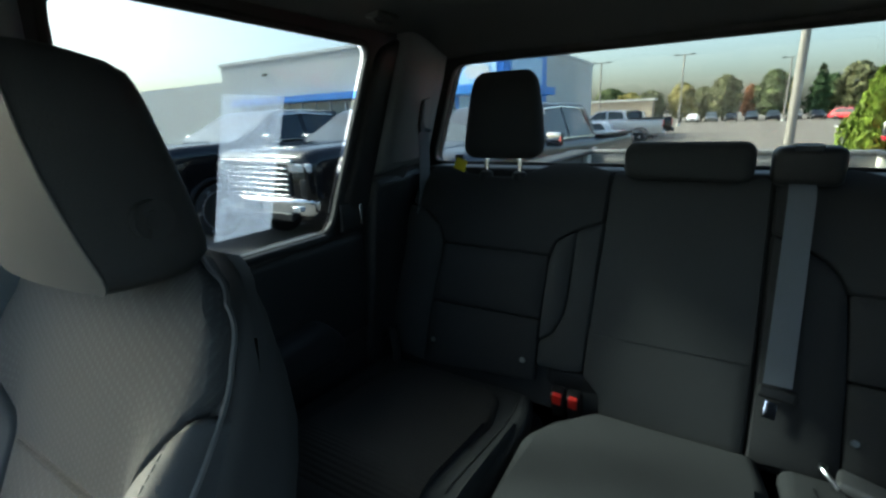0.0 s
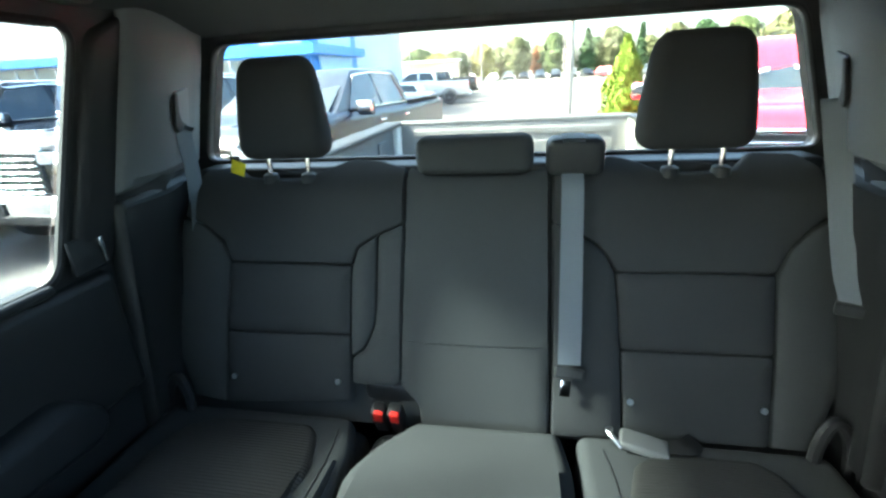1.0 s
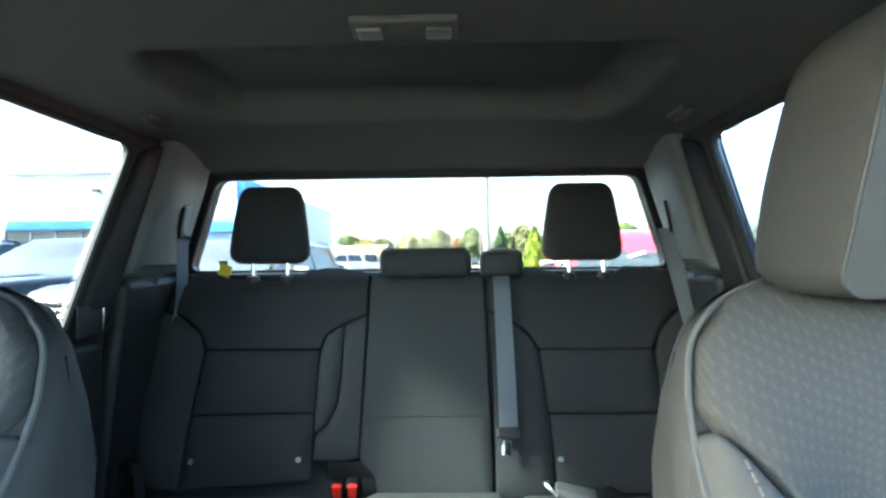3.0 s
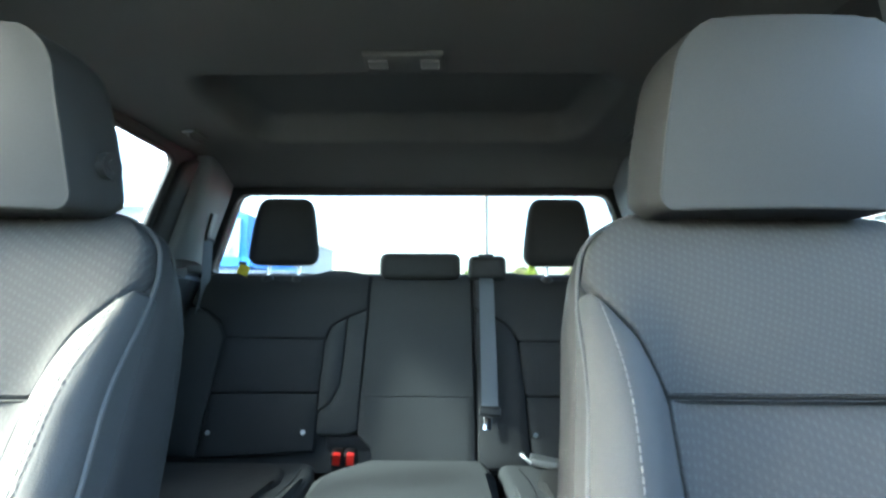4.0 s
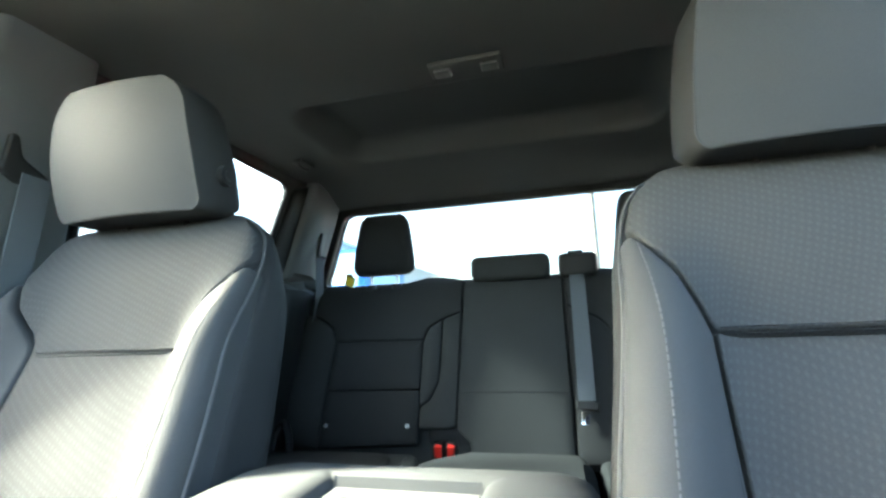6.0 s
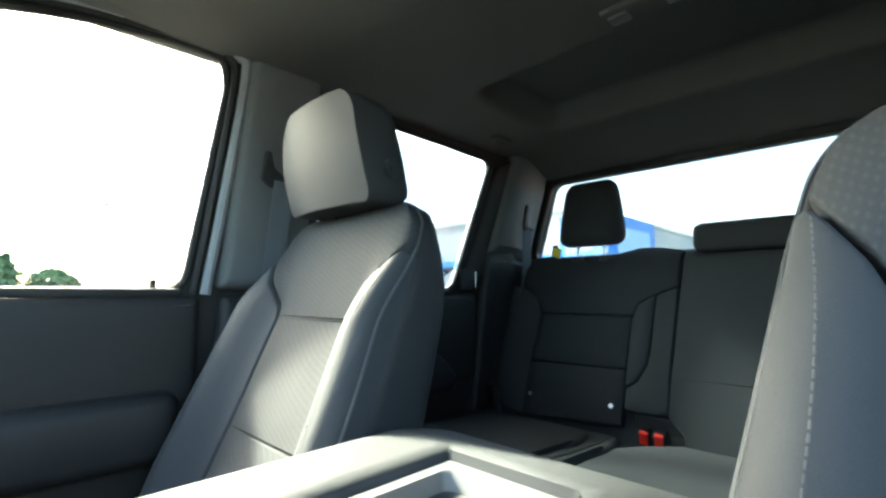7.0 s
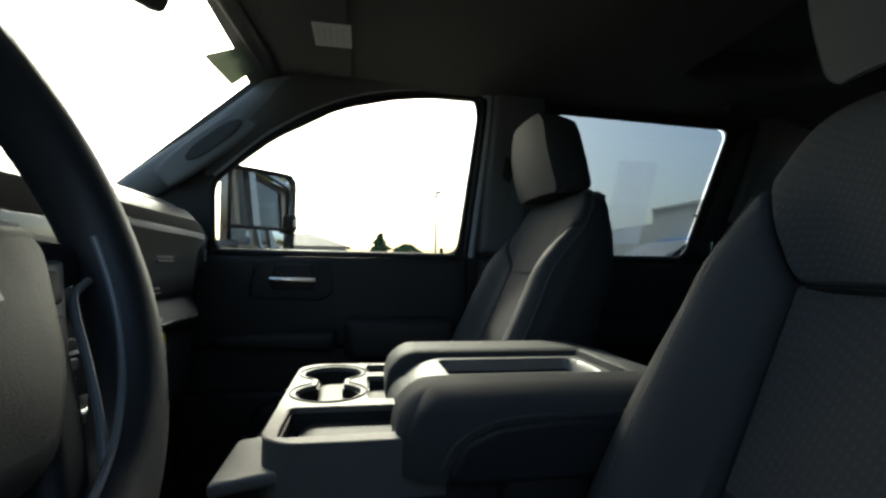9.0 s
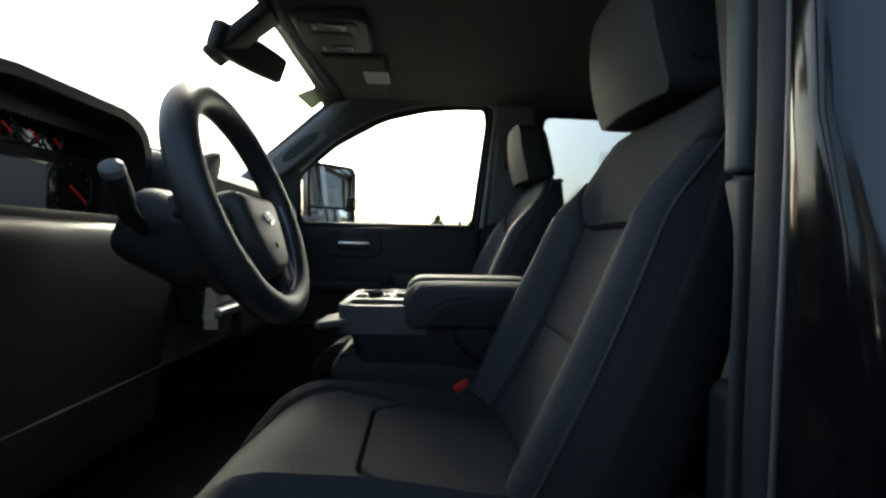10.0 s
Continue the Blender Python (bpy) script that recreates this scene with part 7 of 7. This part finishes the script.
gd = thing("guard_rail", "galvanised roadside guard rail on posts", "guard rail", (10.9, 12, 0))
part("rail", rbox((10.9, 12, 0.66), (0.06, 60, 0.3), 0.02), POLE, gd)
for k in range(12):
    part("post", rbox((11.0, -12 + 4.2 * k, 0.4), (0.12, 0.12, 0.8), 0.01), POLE, gd)


# ---- trees ----
def leaf_mat(name, color, var=0.45):
    m = mat(name, color, 0.7, 0, var, 0.8, 6, 0, spec=0.25, per_object=0.0)
    N, K = m.node_tree.nodes, m.node_tree.links
    b = N["Principled BSDF"]
    g = N.new("ShaderNodeNewGeometry")
    mr = N.new("ShaderNodeMapRange")
    mr.inputs["To Min"].default_value, mr.inputs["To Max"].default_value = 0.55, 1.5
    K.new(g.outputs["Random Per Island"], mr.inputs["Value"])
    sc = N.new("ShaderNodeVectorMath")
    sc.operation = "SCALE"
    K.new(b.inputs["Base Color"].links[0].from_socket, sc.inputs[0])
    K.new(mr.outputs[0], sc.inputs["Scale"])
    K.new(sc.outputs[0], b.inputs["Base Color"])
    b.inputs["Subsurface Weight"].default_value = 0.0
    return m


BARK = mat("bark", (0.09, 0.065, 0.045), 0.95, 0, 0.3, 3, 30, 0.5)
LEAF = {"green": leaf_mat("green leaves", (0.075, 0.10, 0.035)), "dark": leaf_mat("conifer leaves", (0.035, 0.065, 0.025)), "yellow": leaf_mat("yellow leaves", (0.24, 0.21, 0.07)),
        "orange": leaf_mat("orange leaves", (0.30, 0.12, 0.05)), "lime": leaf_mat("cedar leaves", (0.13, 0.19, 0.02)), "olive": leaf_mat("olive leaves", (0.115, 0.12, 0.055))}


def crown(rng, cx, cy, z0, z1, rad_fn, count, size, upright=0.0):
    verts, faces = [], []
    for _ in range(count):
        t = rng.random()
        z = z0 + (z1 - z0) * t
        a = rng.random() * math.tau
        lump = 0.78 + 0.22 * math.sin(3 * a + 7 * t) * math.cos(2 * a - 11 * t)
        r = rad_fn(t) * lump * math.sqrt(rng.uniform(0.35, 1.0))
        c = Vector((cx + r * math.cos(a), cy + r * math.sin(a), z))
        nrm = Vector((math.cos(a) + rng.uniform(-0.8, 0.8), math.sin(a) + rng.uniform(-0.8, 0.8), rng.uniform(-0.3, 1.0))).normalized()
        u = nrm.orthogonal().normalized()
        u = (Matrix.Rotation(rng.random() * math.tau, 3, nrm) @ u)
        if upright:
            u = (u * (1 - upright) + Vector((0, 0, 1)) * upright).normalized()
        v = nrm.cross(u).normalized()
        s = size * rng.uniform(0.6, 1.3)
        k = len(verts)
        verts += [c - u * s, c + v * s * 0.45 + nrm * s * 0.15, c + u * s, c - v * s * 0.45 + nrm * s * 0.15]
        faces.append((k, k + 1, k + 2, k + 3))
    return verts, faces


def tree(name, label, x, y, h, r, kind, seed, count=1400, size=0.35, shape="round", base=0.2):
    rng = random.Random(seed)
    t = thing(name, label, "tree", (x, y, 0), group="trees")
    top = h * (0.95 if shape == "cone" else 0.75)
    bm = tube([(0, 0, 0), (0.05 * r, 0, top * 0.5), (0, 0.05 * r, top)], [0.05 * r + 0.08, 0.04 * r + 0.05, 0.02], 8)
    for k in range(9):
        a, z = rng.random() * math.tau, h * rng.uniform(base + 0.08, 0.7)
        rr = r * rng.uniform(0.4, 0.75) * (1 - 0.6 * z / h if shape == "cone" else 1)
        tube([(0, 0, z), (rr * 0.5 * math.cos(a), rr * 0.5 * math.sin(a), z + 0.12 * h * rng.random()), (rr * math.cos(a), rr * math.sin(a), z + 0.18 * h * rng.random())], [0.03 * r, 0.02 * r, 0.008 * r], 5, bm=bm)
    part("trunk", bm, BARK, t, local=True)
    if shape == "cone":
        fn = lambda q: r * (1.02 - q) ** 0.8 * (0.8 + 0.2 * math.sin(q * 40))
    elif shape == "column":
        fn = lambda q: r * (min(1.0, 0.75 + q * 1.2) if q < 0.25 else 1.05 * (1 - ((q - 0.25) / 0.77) ** 1.7))
    else:
        fn = lambda q: r * math.sqrt(max(0.02, 1 - (2 * q - 0.9) ** 2 / 1.25))
    vs, fs = crown(rng, 0, 0, h * base, h, fn, count, size, 0.6 if shape == "column" else 0.0)
    me = bpy.data.meshes.new("crown")
    me.from_pydata([tuple(v) for v in vs], [], fs)
    me.materials.append(LEAF[kind])
    ob = new("crown", me)
    ob.parent = t
    return t


tree("cedar_shrub", "bright green columnar cedar shrub by the lot", 2.02, 9.2, 2.3, 0.6, "lime", 5, 5200, 0.06, "column", 0.02)
for k, (x, y, h, r, kd, shp) in enumerate((
        (-15, 104, 6, 3.5, "olive", "round"), (-9.5, 106, 7.2, 3.0, "yellow", "round"), (-6.2, 112, 6.5, 2.6, "olive", "round"), (-2.2, 104, 8.0, 3.6, "olive", "round"), (1.9, 108, 6.2, 1.5, "orange", "round"),
        (5.3, 104, 8.3, 3.6, "green", "round"), (8.6, 112, 6.5, 1.6, "yellow", "round"), (12.0, 106, 8.8, 3.0, "dark", "cone"), (14.5, 112, 7.5, 2.6, "dark", "round"), (17.3, 108, 9.0, 3.8, "olive", "round"),
        (22.5, 106, 9.2, 1.9, "dark", "cone"), (25.5, 112, 7.0, 3.0, "olive", "round"), (28.8, 106, 8.8, 3.9, "olive", "round"), (34, 106, 9.0, 3.6, "dark", "round"), (40, 104, 9.0, 5.0, "green", "round"), (46, 100, 9.0, 5.0, "olive", "round"),
        (52, 96, 9.0, 5.5, "yellow", "round"), (-20, 110, 6.0, 4, "yellow", "round"), (-26, 118, 7.5, 5, "green", "round"))):
    nm = "conifer_tree" if shp == "cone" else "tree"
    tree(nm, {"olive": "olive green round tree in early autumn", "yellow": "yellowing autumn tree beyond the lot", "orange": "orange autumn maple beyond the lot", "dark": "dark green conifer beyond the lot", "green": "full green round tree beyond the lot"}[kd], x, y, h, r, kd, 40 + k, 1500, 0.5, shp, 0.12)
for k, (x, y, h, r, kd) in enumerate(((40, 50, 7, 4.5, "yellow"), (46, 53, 6.5, 4.5, "olive"), (36, 47, 6.5, 4.2, "olive"), (45, 44, 7, 5, "yellow"))):
    tree("tree", "yellow-green tree across the road", x, y, h, r, kd, 80 + k, 1300, 0.45, "round", 0.12)
tree("conifer_tree", "dark pointed conifer beyond the passenger window", -40, 0.0, 4.0, 2.3, "dark", 95, 1600, 0.25, "cone", 0.1)
tree("conifer_tree", "dark round conifer beyond the passenger window", -40, 2.4, 3.1, 2.0, "dark", 96, 1300, 0.25, "round", 0.05)
